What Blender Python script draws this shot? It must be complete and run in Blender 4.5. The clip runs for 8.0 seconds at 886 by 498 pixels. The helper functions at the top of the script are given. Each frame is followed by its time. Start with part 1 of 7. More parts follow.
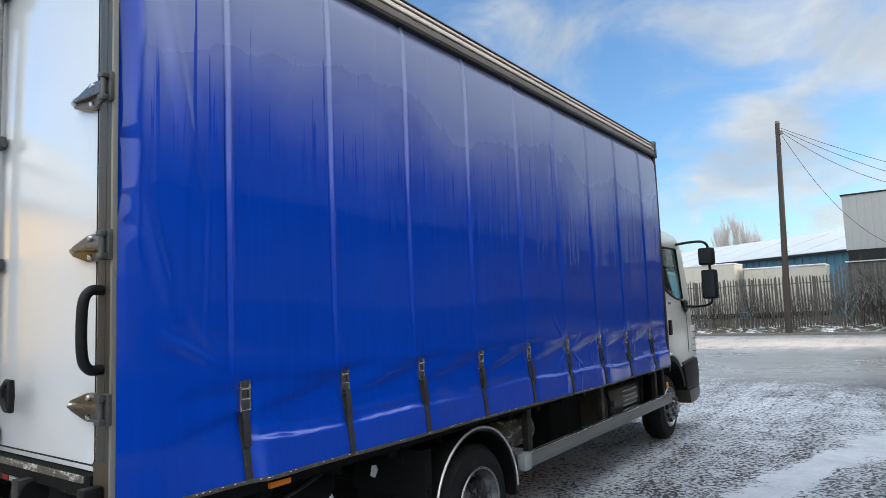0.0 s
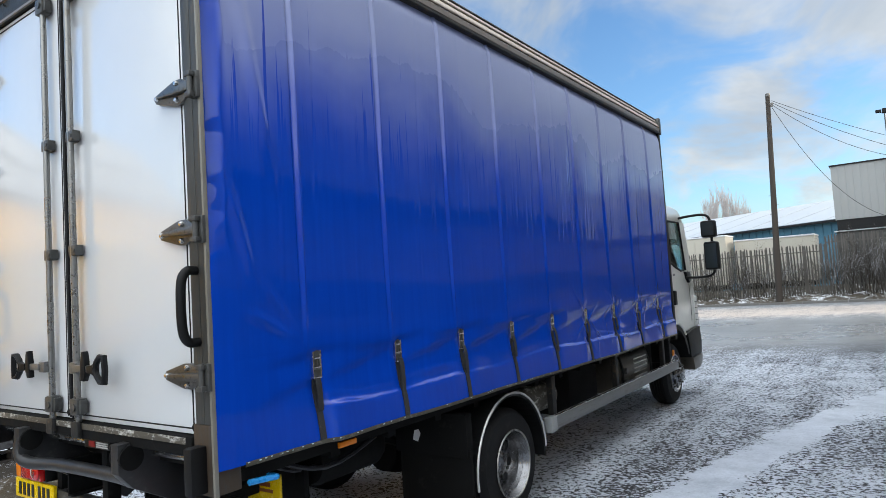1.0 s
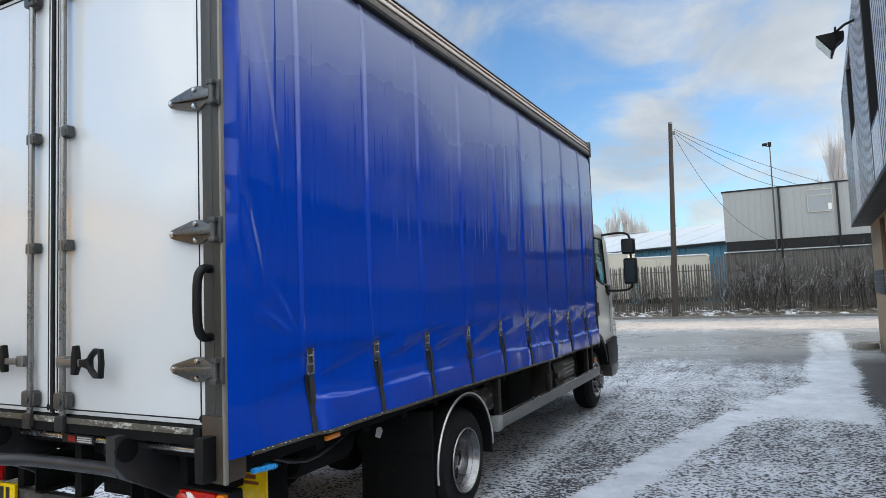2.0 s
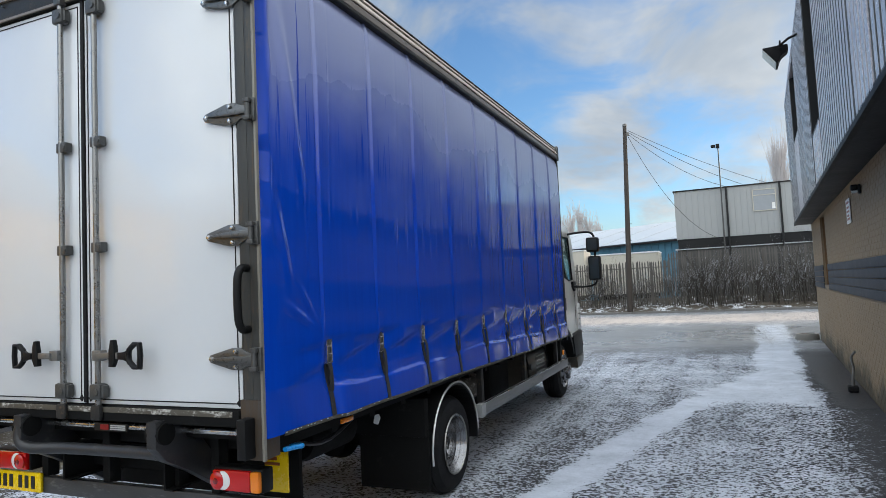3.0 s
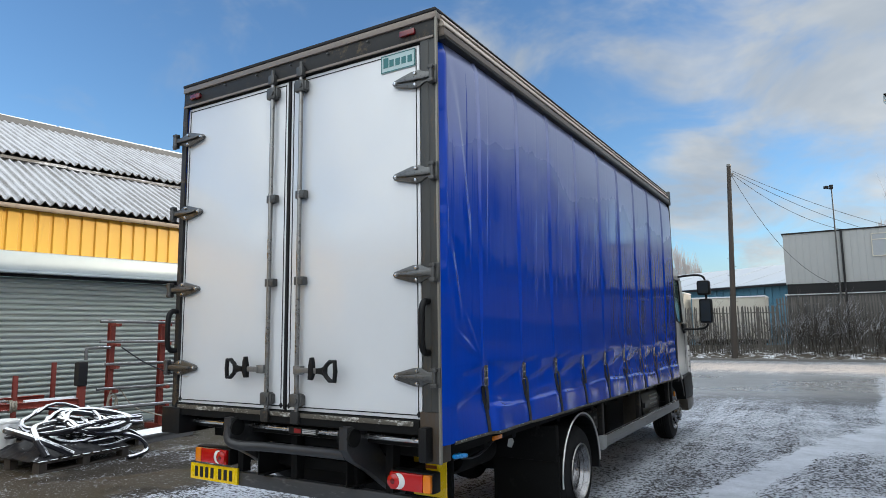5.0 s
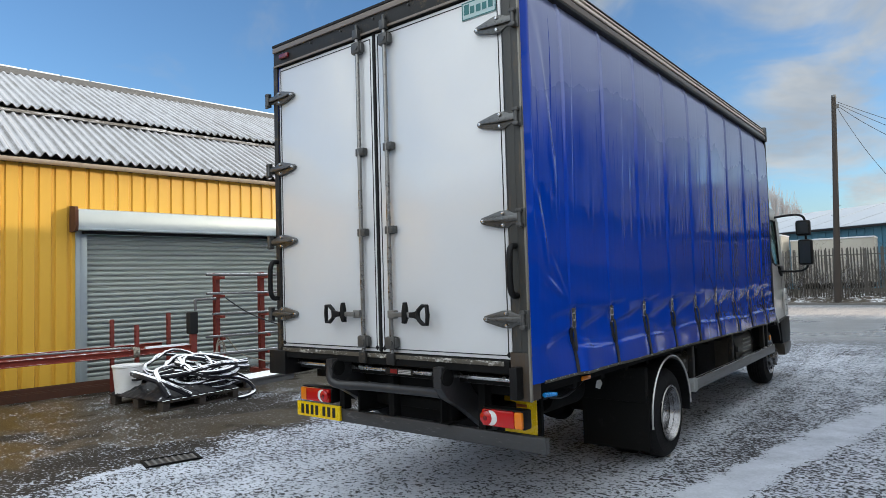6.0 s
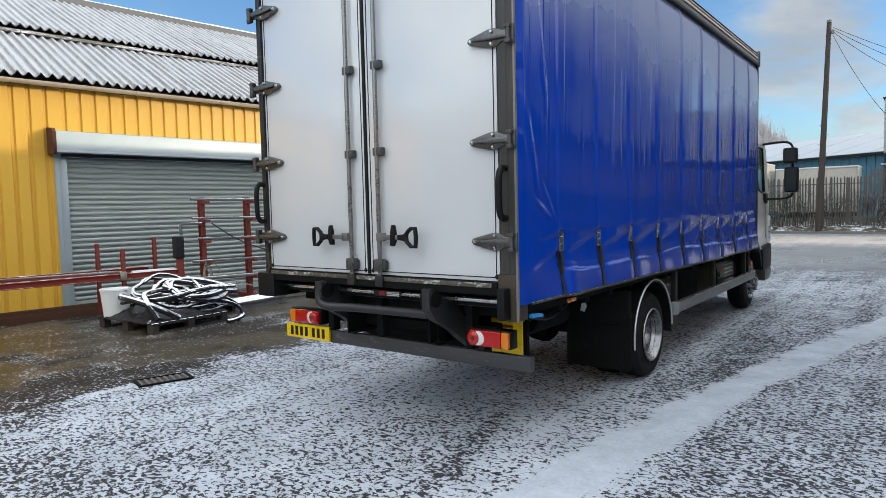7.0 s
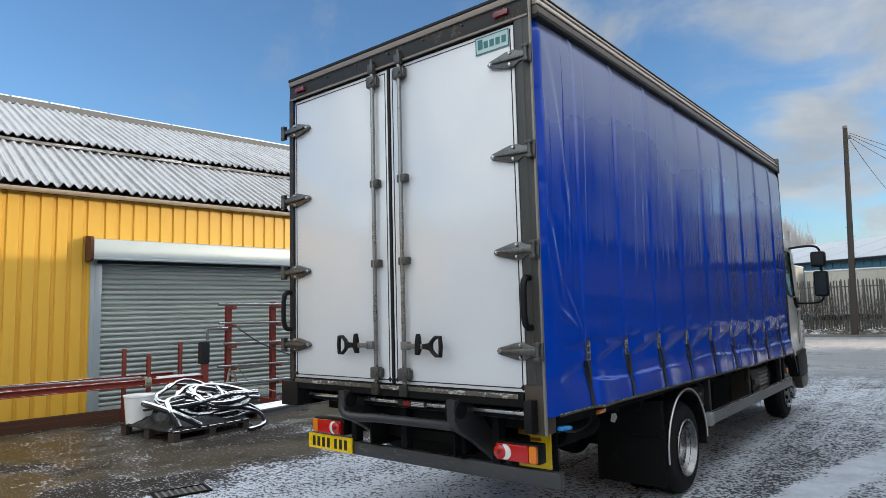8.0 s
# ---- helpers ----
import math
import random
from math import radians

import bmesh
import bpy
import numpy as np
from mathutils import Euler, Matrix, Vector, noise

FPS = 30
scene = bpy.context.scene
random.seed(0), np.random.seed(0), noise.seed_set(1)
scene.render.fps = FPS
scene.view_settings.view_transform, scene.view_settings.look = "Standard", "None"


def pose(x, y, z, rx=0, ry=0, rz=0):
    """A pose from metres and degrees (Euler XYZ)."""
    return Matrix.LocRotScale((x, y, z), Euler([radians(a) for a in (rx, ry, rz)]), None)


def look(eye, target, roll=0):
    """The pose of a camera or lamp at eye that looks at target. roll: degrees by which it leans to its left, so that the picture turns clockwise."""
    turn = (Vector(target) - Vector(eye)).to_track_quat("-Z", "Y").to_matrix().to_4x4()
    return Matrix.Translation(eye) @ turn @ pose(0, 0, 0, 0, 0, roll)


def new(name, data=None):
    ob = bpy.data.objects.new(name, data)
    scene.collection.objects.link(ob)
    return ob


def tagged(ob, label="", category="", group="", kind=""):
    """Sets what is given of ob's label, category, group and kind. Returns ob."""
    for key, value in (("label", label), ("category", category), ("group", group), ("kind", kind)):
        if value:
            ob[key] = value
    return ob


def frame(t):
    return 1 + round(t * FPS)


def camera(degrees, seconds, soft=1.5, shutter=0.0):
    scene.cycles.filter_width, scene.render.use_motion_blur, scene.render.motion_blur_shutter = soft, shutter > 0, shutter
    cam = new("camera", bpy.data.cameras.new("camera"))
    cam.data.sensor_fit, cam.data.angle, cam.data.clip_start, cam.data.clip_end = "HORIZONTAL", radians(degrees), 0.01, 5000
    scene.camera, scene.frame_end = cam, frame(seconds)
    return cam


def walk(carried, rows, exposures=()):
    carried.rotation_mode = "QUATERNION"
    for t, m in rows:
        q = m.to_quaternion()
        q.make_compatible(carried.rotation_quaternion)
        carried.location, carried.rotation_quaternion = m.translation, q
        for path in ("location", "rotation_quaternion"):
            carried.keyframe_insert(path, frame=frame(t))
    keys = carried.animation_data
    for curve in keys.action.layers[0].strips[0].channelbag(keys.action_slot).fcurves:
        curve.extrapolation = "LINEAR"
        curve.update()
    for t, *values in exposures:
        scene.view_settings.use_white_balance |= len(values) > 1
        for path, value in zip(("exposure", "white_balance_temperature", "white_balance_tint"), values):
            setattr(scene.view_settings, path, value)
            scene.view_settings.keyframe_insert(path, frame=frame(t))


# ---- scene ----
cam = camera(69.5, 8.0, soft=0.55)
PATH = [
    (0, (-0.002, -0.043, 1.765), (-1.172, 1.567, 1.96), -2.4),
    (0.5, (-0.046, -0.267, 1.729), (-1.35, 1.244, 1.863), -2.8),
    (1, (-0.094, -0.444, 1.754), (-1.245, 1.187, 1.88), -3.7),
    (1.5, (-0.238, -0.675, 1.758), (-1.192, 1.078, 1.881), -2.4),
    (2.8, (-0.348, -1.293, 1.744), (-1.191, 0.515, 1.889), -2.7),
    (3, (-0.379, -1.392, 1.749), (-1.164, 0.443, 1.876), -2.7),
    (3.5, (-0.355, -1.627, 1.757), (-1.144, 0.193, 2.016), -0.3),
    (4, (-0.328, -1.832, 1.758), (-1.218, -0.059, 2.01), -1.1),
    (4.2, (-0.356, -1.911, 1.753), (-1.264, -0.152, 2.039), -1.7),
    (5.3, (-0.484, -2.15, 1.728), (-1.549, -0.476, 1.978), -1.0),
    (5.5, (-0.478, -2.166, 1.728), (-1.568, -0.518, 2.039), -1.4),
    (6, (-0.45, -2.214, 1.698), (-1.691, -0.649, 1.799), -1.7),
    (6.5, (-0.451, -2.22, 1.676), (-1.675, -0.639, 1.637), -2.2),
    (7, (-0.471, -2.214, 1.664), (-1.682, -0.628, 1.538), -1.4),
    (7.5, (-0.468, -2.219, 1.686), (-1.71, -0.653, 1.746), -1.0),
    (8, (-0.461, -2.232, 1.708), (-1.722, -0.691, 1.903), -1.5),
]
EXPOSURES = [(0, 0.69, 6700, 10), (1.7, 0.62, 6700, 10), (3, 0.46, 6650, 10), (5.5, 0.33, 6650, 10), (6, 0.29, 6680, 10), (6.5, 0.31, 6700, 10), (7.5, 0.39, 6700, 10), (8, 0.29, 6700, 10)]
walk(cam, [(t, look(eye, target, roll)) for t, eye, target, roll in PATH], EXPOSURES)

# ---------------------------------------------------------------- world, sun, exposure
SUN_AZ, SUN_EL = radians(60), radians(12)
world = bpy.data.worlds.new("winter_sky")
scene.world = world
world.use_nodes = True


class Val:
    """A socket with arithmetic, to write node formulas plainly."""

    def __init__(self, tree, sock):
        self.t, self.s = tree, sock

    def _op(self, op, *others, clamp=False):
        n = self.t.nodes.new("ShaderNodeMath")
        n.operation, n.use_clamp = op, clamp
        for i, o in enumerate((self, *others)):
            if isinstance(o, Val):
                self.t.links.new(o.s, n.inputs[i])
            else:
                n.inputs[i].default_value = o
        return Val(self.t, n.outputs[0])

    def __add__(self, o): return self._op("ADD", o)
    def __radd__(self, o): return self._op("ADD", o)
    def __sub__(self, o): return self._op("SUBTRACT", o)
    def __rsub__(self, o): return (self * -1.0) + o
    def __mul__(self, o): return self._op("MULTIPLY", o)
    def __rmul__(self, o): return self._op("MULTIPLY", o)
    def __truediv__(self, o): return self._op("DIVIDE", o)
    def lo(self, o): return self._op("MINIMUM", o)
    def hi(self, o): return self._op("MAXIMUM", o)
    def mag(self): return self._op("ABSOLUTE")
    def pw(self, o): return self._op("POWER", o)
    def sin(self): return self._op("SINE")

    def step(self, a, b):
        n = self.t.nodes.new("ShaderNodeMapRange")
        n.interpolation_type = "SMOOTHSTEP"
        if a > b:
            return 1.0 - self.step(b, a)
        self.t.links.new(self.s, n.inputs[0])
        n.inputs[1].default_value, n.inputs[2].default_value = a, b
        return Val(self.t, n.outputs[0])


def xyz(tree, sock):
    n = tree.nodes.new("ShaderNodeSeparateXYZ")
    tree.links.new(sock, n.inputs[0])
    return [Val(tree, o) for o in n.outputs]


def vec(tree, x, y, z):
    n = tree.nodes.new("ShaderNodeCombineXYZ")
    for i, o in enumerate((x, y, z)):
        if isinstance(o, Val):
            tree.links.new(o.s, n.inputs[i])
        else:
            n.inputs[i].default_value = o
    return n.outputs[0]


def fuzz(tree, co, scale, detail=3.0, rough=0.55, warp=0.0):
    n = tree.nodes.new("ShaderNodeTexNoise")
    tree.links.new(co, n.inputs["Vector"])
    n.inputs["Scale"].default_value, n.inputs["Detail"].default_value = scale, detail
    n.inputs["Roughness"].default_value, n.inputs["Distortion"].default_value = rough, warp
    return Val(tree, n.outputs[0])


def stretch(tree, co, sx, sy, sz):
    n = tree.nodes.new("ShaderNodeMapping")
    tree.links.new(co, n.inputs[0])
    n.inputs["Scale"].default_value = (sx, sy, sz)
    return n.outputs[0]


def tint(tree, f, a, b):
    """Colour a where f is 0, b where it is 1; either may be a socket."""
    n = tree.nodes.new("ShaderNodeMix")
    n.data_type = "RGBA"
    if isinstance(f, Val):
        tree.links.new(f.s, n.inputs[0])
    else:
        n.inputs[0].default_value = f
    for i, c in ((6, a), (7, b)):
        if isinstance(c, (tuple, list)):
            n.inputs[i].default_value = (*c, 1.0)
        else:
            tree.links.new(c, n.inputs[i])
    return n.outputs[2]


def sky_nodes(tree):
    tree.nodes.clear()
    out = tree.nodes.new("ShaderNodeOutputWorld")
    bg = tree.nodes.new("ShaderNodeBackground")
    sky = tree.nodes.new("ShaderNodeTexSky")
    sky.sky_type, sky.sun_disc = "NISHITA", False
    sky.sun_elevation, sky.sun_rotation = SUN_EL, SUN_AZ
    sky.air_density, sky.dust_density, sky.ozone_density = 1.0, 0.3, 1.5
    co = tree.nodes.new("ShaderNodeTexCoord").outputs["Generated"]
    x, y, z = xyz(tree, co)
    up = z.hi(0.0) + 0.34
    flat = vec(tree, x / up, y / up, 0.0)
    big = fuzz(tree, flat, 1.05, 6.0, 0.52, 0.25)
    wisps = fuzz(tree, flat, 3.1, 5.0, 0.6, 0.5)
    # broken cloud: a thick bright bank added unseen behind the yard, thinning to blue over the shed, veiled towards the
    # sun, haze low down
    side = x * 0.75 + y * 0.45
    behind = (y * -0.8 + z * 0.35).step(0.15, 0.95)
    cover = big * 0.58 + wisps * 0.42 + side * 0.19 + behind * 0.30 + z.step(0.5, 0.8) * 0.2
    mask = cover.step(0.485, 0.655) * 0.95
    low = z.step(0.14, 0.0)
    mask = mask.hi(low * 0.7)
    shade = (fuzz(tree, flat, 2.2, 5.0, 0.6, 0.3) * 0.65 + big * 0.35).step(0.36, 0.62)
    near_sun = (x * math.sin(SUN_AZ) + y * math.cos(SUN_AZ)).step(0.2, 1.0)
    cloud = tint(tree, shade, (5.0, 5.3, 5.5), (3.0, 3.5, 4.1))
    glow = tint(tree, near_sun, (0.0, 0.0, 0.0), (1.2, 1.2, 1.1))
    # extra brightness for unseen cloud behind and overhead, added to lift shaded sides
    lit = tint(tree, behind.hi(z.step(0.5, 0.9) * 1.6), (0.0, 0.0, 0.0), (13.0, 14.2, 14.9))
    def add(p, q, how="ADD"):
        n = tree.nodes.new("ShaderNodeMix")
        n.data_type, n.blend_type = "RGBA", how
        n.inputs[0].default_value = 1.0
        tree.links.new(p, n.inputs[6])
        if isinstance(q, tuple):
            n.inputs[7].default_value = (*q, 1.0)
        else:
            tree.links.new(q, n.inputs[7])
        return n.outputs[2]
    blue = add(sky.outputs[0], (0.98, 1.36, 1.80), "MULTIPLY")
    cloud = add(add(cloud, glow), lit)
    # the veiled sun's aureole
    sd = (math.sin(SUN_AZ) * math.cos(SUN_EL), math.cos(SUN_AZ) * math.cos(SUN_EL), math.sin(SUN_EL))
    halo = (x * sd[0] + y * sd[1] + z * sd[2]).hi(0.0).pw(55.0)
    ring = tint(tree, halo, (0.0, 0.0, 0.0), (62.0, 58.0, 50.0))
    tree.links.new(add(tint(tree, mask, blue, cloud), ring), bg.inputs[0])
    bg.inputs[1].default_value = 0.1
    tree.links.new(bg.outputs[0], out.inputs[0])


sky_nodes(world.node_tree)

sun = new("sun", bpy.data.lights.new("sun", "SUN"))
sun.data.energy, sun.data.angle, sun.data.color = 1.5, radians(0.6), (1.0, 0.84, 0.64)
SUN_DIR = Vector((math.sin(SUN_AZ) * math.cos(SUN_EL), math.cos(SUN_AZ) * math.cos(SUN_EL), math.sin(SUN_EL)))
sun.matrix_world = look(SUN_DIR * 60, (0, 0, 0))


# ---------------------------------------------------------------- materials
def material(name, colour, rough=0.5, metal=0.0, vary=0.18, grain=40.0, stain=1.2, dirt=None, dirt_amount=0.0,
             bump=0.15, bump_size=0.004, coat=0.0, along=(1, 1, 1), island=0.0, random_tone=0.0, ior=1.45):
    """A weathered surface: two scales of tone, dirt patches, uneven gloss, fine relief."""
    m = bpy.data.materials.new(name)
    m.use_nodes = True
    t = m.node_tree
    b = t.nodes["Principled BSDF"]
    co = stretch(t, t.nodes.new("ShaderNodeTexCoord").outputs["Object"], *along)
    fine, wide = fuzz(t, co, grain, 4.0, 0.65), fuzz(t, co, stain, 4.0, 0.6, 0.4)
    tone = (fine - 0.5) * vary + (wide - 0.5) * (vary * 1.3) + 0.5
    if random_tone:
        tone = tone + (Val(t, t.nodes.new("ShaderNodeObjectInfo").outputs["Random"]) - 0.5) * random_tone
    if island:
        tone = tone + (Val(t, t.nodes.new("ShaderNodeNewGeometry").outputs["Random Per Island"]) - 0.5) * island
    dark = tuple(c * 0.35 for c in colour)
    light = tuple(min(1.0, c * 1.65) for c in colour)
    base = tint(t, tone._op("ADD", 0.0, clamp=True), dark, light)
    base = tint(t, 0.5, base, colour)
    if dirt:
        patch = (fuzz(t, co, stain * 2.3, 6.0, 0.7, 0.5) * 0.7 + fine * 0.3).step(0.62 - 0.3 * dirt_amount, 0.72 - 0.2 * dirt_amount)
        base = tint(t, patch * min(1.0, dirt_amount * 2), base, dirt)
    t.links.new(base, b.inputs["Base Color"])
    r = (wide - 0.5) * 0.3 + (fine - 0.5) * 0.2 + rough
    t.links.new(r._op("ADD", 0.0, clamp=True).s, b.inputs["Roughness"])
    b.inputs["Metallic"].default_value = metal
    b.inputs["Coat Weight"].default_value = coat
    b.inputs["Coat Roughness"].default_value = 0.12
    b.inputs["IOR"].default_value = ior
    if bump:
        n = t.nodes.new("ShaderNodeBump")
        n.inputs["Strength"].default_value, n.inputs["Distance"].default_value = bump, bump_size
        t.links.new((fine + wide * 0.6).s, n.inputs["Height"])
        t.links.new(n.outputs[0], b.inputs["Normal"])
    return m


def lamp_plastic(name, colour):
    m = material(name, colour, 0.18, vary=0.1, grain=120, bump=0.25, bump_size=0.002, coat=0.6)
    return m


M = {
    "white_panel": material("white_panel", (0.615, 0.63, 0.65), 0.09, vary=0.05, grain=6, stain=0.9, dirt=(0.55, 0.54, 0.5), dirt_amount=0.06, bump=0.012, bump_size=0.004, coat=0.8),
    "frame_steel": material("frame_steel", (0.020, 0.0195, 0.019), 0.5, ior=1.35, vary=0.3, grain=55, stain=3.0, dirt=(0.13, 0.085, 0.045), dirt_amount=0.3, bump=0.25),
    "worn_sill": material("worn_sill", (0.075, 0.065, 0.05), 0.6, 0.1, vary=0.5, grain=30, stain=5, dirt=(0.6, 0.58, 0.54), dirt_amount=0.42, bump=0.4, along=(1, 1, 2.2)),
    "rust_post": material("rust_post", (0.055, 0.038, 0.025), 0.55, 0.2, vary=0.5, grain=30, stain=4, dirt=(0.05, 0.045, 0.042), dirt_amount=0.45, bump=0.3, along=(2, 2, 0.5)),
    "galvanised": material("galvanised", (0.20, 0.20, 0.195), 0.4, 0.7, vary=0.4, grain=60, stain=8, dirt=(0.10, 0.085, 0.07), dirt_amount=0.35, bump=0.25),
    "dark_zinc": material("dark_zinc", (0.085, 0.085, 0.083), 0.42, 0.55, vary=0.4, grain=50, stain=9, dirt=(0.05, 0.045, 0.04), dirt_amount=0.35, bump=0.25),
    "post_steel": material("post_steel", (0.046, 0.046, 0.043), 0.5, 0.2, vary=0.45, grain=30, stain=3, dirt=(0.10, 0.07, 0.04), dirt_amount=0.3, bump=0.25, along=(2, 2, 0.5)),
    "hem_welt": material("hem_welt", (0.05, 0.045, 0.035), 0.7, vary=0.5, grain=60, stain=8, dirt=(0.16, 0.15, 0.13), dirt_amount=0.35, bump=0.3),
    "bar_steel": material("bar_steel", (0.050, 0.051, 0.053), 0.45, 0.25, vary=0.5, grain=40, stain=5, dirt=(0.16, 0.16, 0.16), dirt_amount=0.28, bump=0.25, along=(0.5, 2, 2)),
    "lift_steel": material("lift_steel", (0.024, 0.024, 0.026), 0.4, 0.1, vary=0.4, grain=30, stain=4, dirt=(0.07, 0.066, 0.06), dirt_amount=0.25, bump=0.25),
    "corner_metal": material("corner_metal", (0.22, 0.205, 0.175), 0.5, 0.3, vary=0.5, grain=30, stain=4, dirt=(0.10, 0.075, 0.05), dirt_amount=0.3, bump=0.25, along=(2, 2, 0.5)),
    "guard_alloy": material("guard_alloy", (0.20, 0.20, 0.20), 0.42, 0.5, vary=0.35, grain=25, stain=2.5, dirt=(0.10, 0.09, 0.08), dirt_amount=0.3, bump=0.15, along=(3, 0.5, 3)),
    "hinge_zinc": material("hinge_zinc", (0.14, 0.14, 0.137), 0.34, 0.85, vary=0.5, grain=45, stain=12, dirt=(0.05, 0.045, 0.04), dirt_amount=0.4, bump=0.35),
    "rod_steel": material("rod_steel", (0.24, 0.235, 0.225), 0.3, 0.85, vary=0.4, grain=40, stain=6, dirt=(0.14, 0.10, 0.07), dirt_amount=0.3, bump=0.2),
    "polished": material("polished", (0.62, 0.61, 0.60), 0.24, 0.95, vary=0.2, grain=30, stain=8, dirt=(0.12, 0.10, 0.08), dirt_amount=0.3, bump=0.2),
    "alloy": material("alloy", (0.55, 0.54, 0.52), 0.35, 0.6, vary=0.25, grain=30, stain=2, dirt=(0.2, 0.18, 0.16), dirt_amount=0.25, bump=0.15, along=(3, 0.4, 3)),
    "tank_paint": material("tank_paint", (0.080, 0.070, 0.058), 0.34, 0.3, vary=0.5, grain=20, stain=3, dirt=(0.12, 0.105, 0.09), dirt_amount=0.3, bump=0.2),
    "rail_brown": material("rail_brown", (0.20, 0.165, 0.14), 0.42, 0.2, vary=0.25, grain=18, stain=1.5, dirt=(0.08, 0.07, 0.06), dirt_amount=0.25, bump=0.1, along=(2, 0.3, 2)),
    "rail_beige": material("rail_beige", (0.42, 0.355, 0.295), 0.45, 0.1, vary=0.25, grain=18, stain=1.5, dirt=(0.2, 0.18, 0.16), dirt_amount=0.2, bump=0.1, along=(2, 0.3, 2)),
    "black_plastic": material("black_plastic", (0.0055, 0.0055, 0.006), 0.5, ior=1.3, vary=0.35, grain=90, stain=3, dirt=(0.03, 0.028, 0.026), dirt_amount=0.15, bump=0.25, bump_size=0.002),
    "rubber": material("rubber", (0.010, 0.010, 0.011), 0.75, ior=1.3, vary=0.4, grain=70, stain=5, dirt=(0.05, 0.047, 0.044), dirt_amount=0.2, bump=0.35),
    "underbody": material("underbody", (0.007, 0.007, 0.007), 0.75, ior=1.2, vary=0.5, grain=25, stain=3, dirt=(0.03, 0.028, 0.026), dirt_amount=0.18, bump=0.35),
    "wheel_paint": material("wheel_paint", (0.22, 0.22, 0.23), 0.24, 0.9, vary=0.35, grain=40, stain=8, dirt=(0.12, 0.11, 0.10), dirt_amount=0.35, bump=0.2),
    "webbing": material("webbing", (0.022, 0.022, 0.024), 0.7, vary=0.5, grain=220, stain=10, dirt=(0.09, 0.085, 0.08), dirt_amount=0.25, bump=0.5, bump_size=0.002),
    "cab_paint": material("cab_paint", (0.86, 0.84, 0.75), 0.2, vary=0.06, grain=8, stain=1.5, dirt=(0.4, 0.38, 0.34), dirt_amount=0.12, bump=0.03, coat=0.6),
    "yellow_plate": material("yellow_plate", (0.85, 0.50, 0.005), 0.3, vary=0.1, grain=40, dirt=(0.3, 0.2, 0.03), dirt_amount=0.1, bump=0.05),
    "plate_black": material("plate_black", (0.01, 0.01, 0.01), 0.4, vary=0.1, bump=0),
    "lens_red": lamp_plastic("lens_red", (0.45, 0.004, 0.005)),
    "lens_dark_red": lamp_plastic("lens_dark_red", (0.14, 0.006, 0.009)),
    "lens_amber": lamp_plastic("lens_amber", (0.85, 0.20, 0.008)),
    "lens_clear": lamp_plastic("lens_clear", (0.75, 0.74, 0.72)),
    "sticker_pale": material("sticker_pale", (0.40, 0.52, 0.52), 0.35, vary=0.1, bump=0.05),
    "sticker_teal": material("sticker_teal", (0.02, 0.14, 0.14), 0.35, vary=0.1, bump=0),
    "sticker_red": material("sticker_red", (0.35, 0.02, 0.02), 0.35, vary=0.1, bump=0),
    "blue_plastic": material("blue_plastic", (0.01, 0.25, 0.65), 0.3, vary=0.1, bump=0.05),
    "snow": material("snow", (0.66, 0.69, 0.74), 0.6, vary=0.12, grain=60, stain=5, bump=0.6, bump_size=0.006),
    "yellow_steel": material("yellow_steel", (0.82, 0.42, 0.055), 0.42, vary=0.14, grain=12, stain=0.9, dirt=(0.45, 0.24, 0.05), dirt_amount=0.14, bump=0.08, along=(1.5, 1.5, 0.3)),
    "shutter_steel": material("shutter_steel", (0.37, 0.41, 0.39), 0.45, 0.2, vary=0.2, grain=16, stain=1.3, dirt=(0.2, 0.2, 0.19), dirt_amount=0.15, bump=0.08, along=(1, 0.5, 1)),
    "shutter_box": material("shutter_box", (0.41, 0.47, 0.49), 0.38, 0.35, vary=0.16, grain=10, stain=1.0, dirt=(0.3, 0.3, 0.28), dirt_amount=0.12, bump=0.06),
    "gutter_plastic": material("gutter_plastic", (0.48, 0.40, 0.32), 0.5, vary=0.25, grain=20, stain=2, dirt=(0.18, 0.13, 0.09), dirt_amount=0.25, bump=0.15),
    "red_oxide": material("red_oxide", (0.19, 0.032, 0.022), 0.55, vary=0.35, grain=22, stain=2.5, dirt=(0.07, 0.035, 0.025), dirt_amount=0.32, bump=0.3),
    "rust": material("rust", (0.085, 0.033, 0.018), 0.8, vary=0.5, grain=30, stain=4, dirt=(0.05, 0.025, 0.018), dirt_amount=0.35, bump=0.5),
    "pallet_wood": material("pallet_wood", (0.040, 0.032, 0.026), 0.75, vary=0.5, grain=30, stain=3, bump=0.4, along=(4, 0.6, 4)),
    "bucket_plastic": material("bucket_plastic", (0.84, 0.83, 0.80), 0.4, vary=0.1, grain=12, stain=3, dirt=(0.4, 0.36, 0.3), dirt_amount=0.18, bump=0.08),
    "timber_pole": material("timber_pole", (0.045, 0.036, 0.03), 0.8, vary=0.4, grain=14, stain=1.5, bump=0.5, bump_size=0.01, along=(3, 3, 0.15)),
    "fence_steel": material("fence_steel", (0.080, 0.074, 0.067), 0.6, 0.15, vary=0.4, grain=12, stain=1.2, dirt=(0.07, 0.06, 0.055), dirt_amount=0.3, bump=0.2, random_tone=0.35),
    "hut_wall": material("hut_wall", (0.29, 0.30, 0.30), 0.5, vary=0.1, grain=8, stain=0.6, dirt=(0.36, 0.36, 0.34), dirt_amount=0.18, bump=0.05, along=(1, 1, 0.3)),
    "dark_trim": material("dark_trim", (0.015, 0.015, 0.016), 0.6, ior=1.3, vary=0.3, grain=20, bump=0.15),
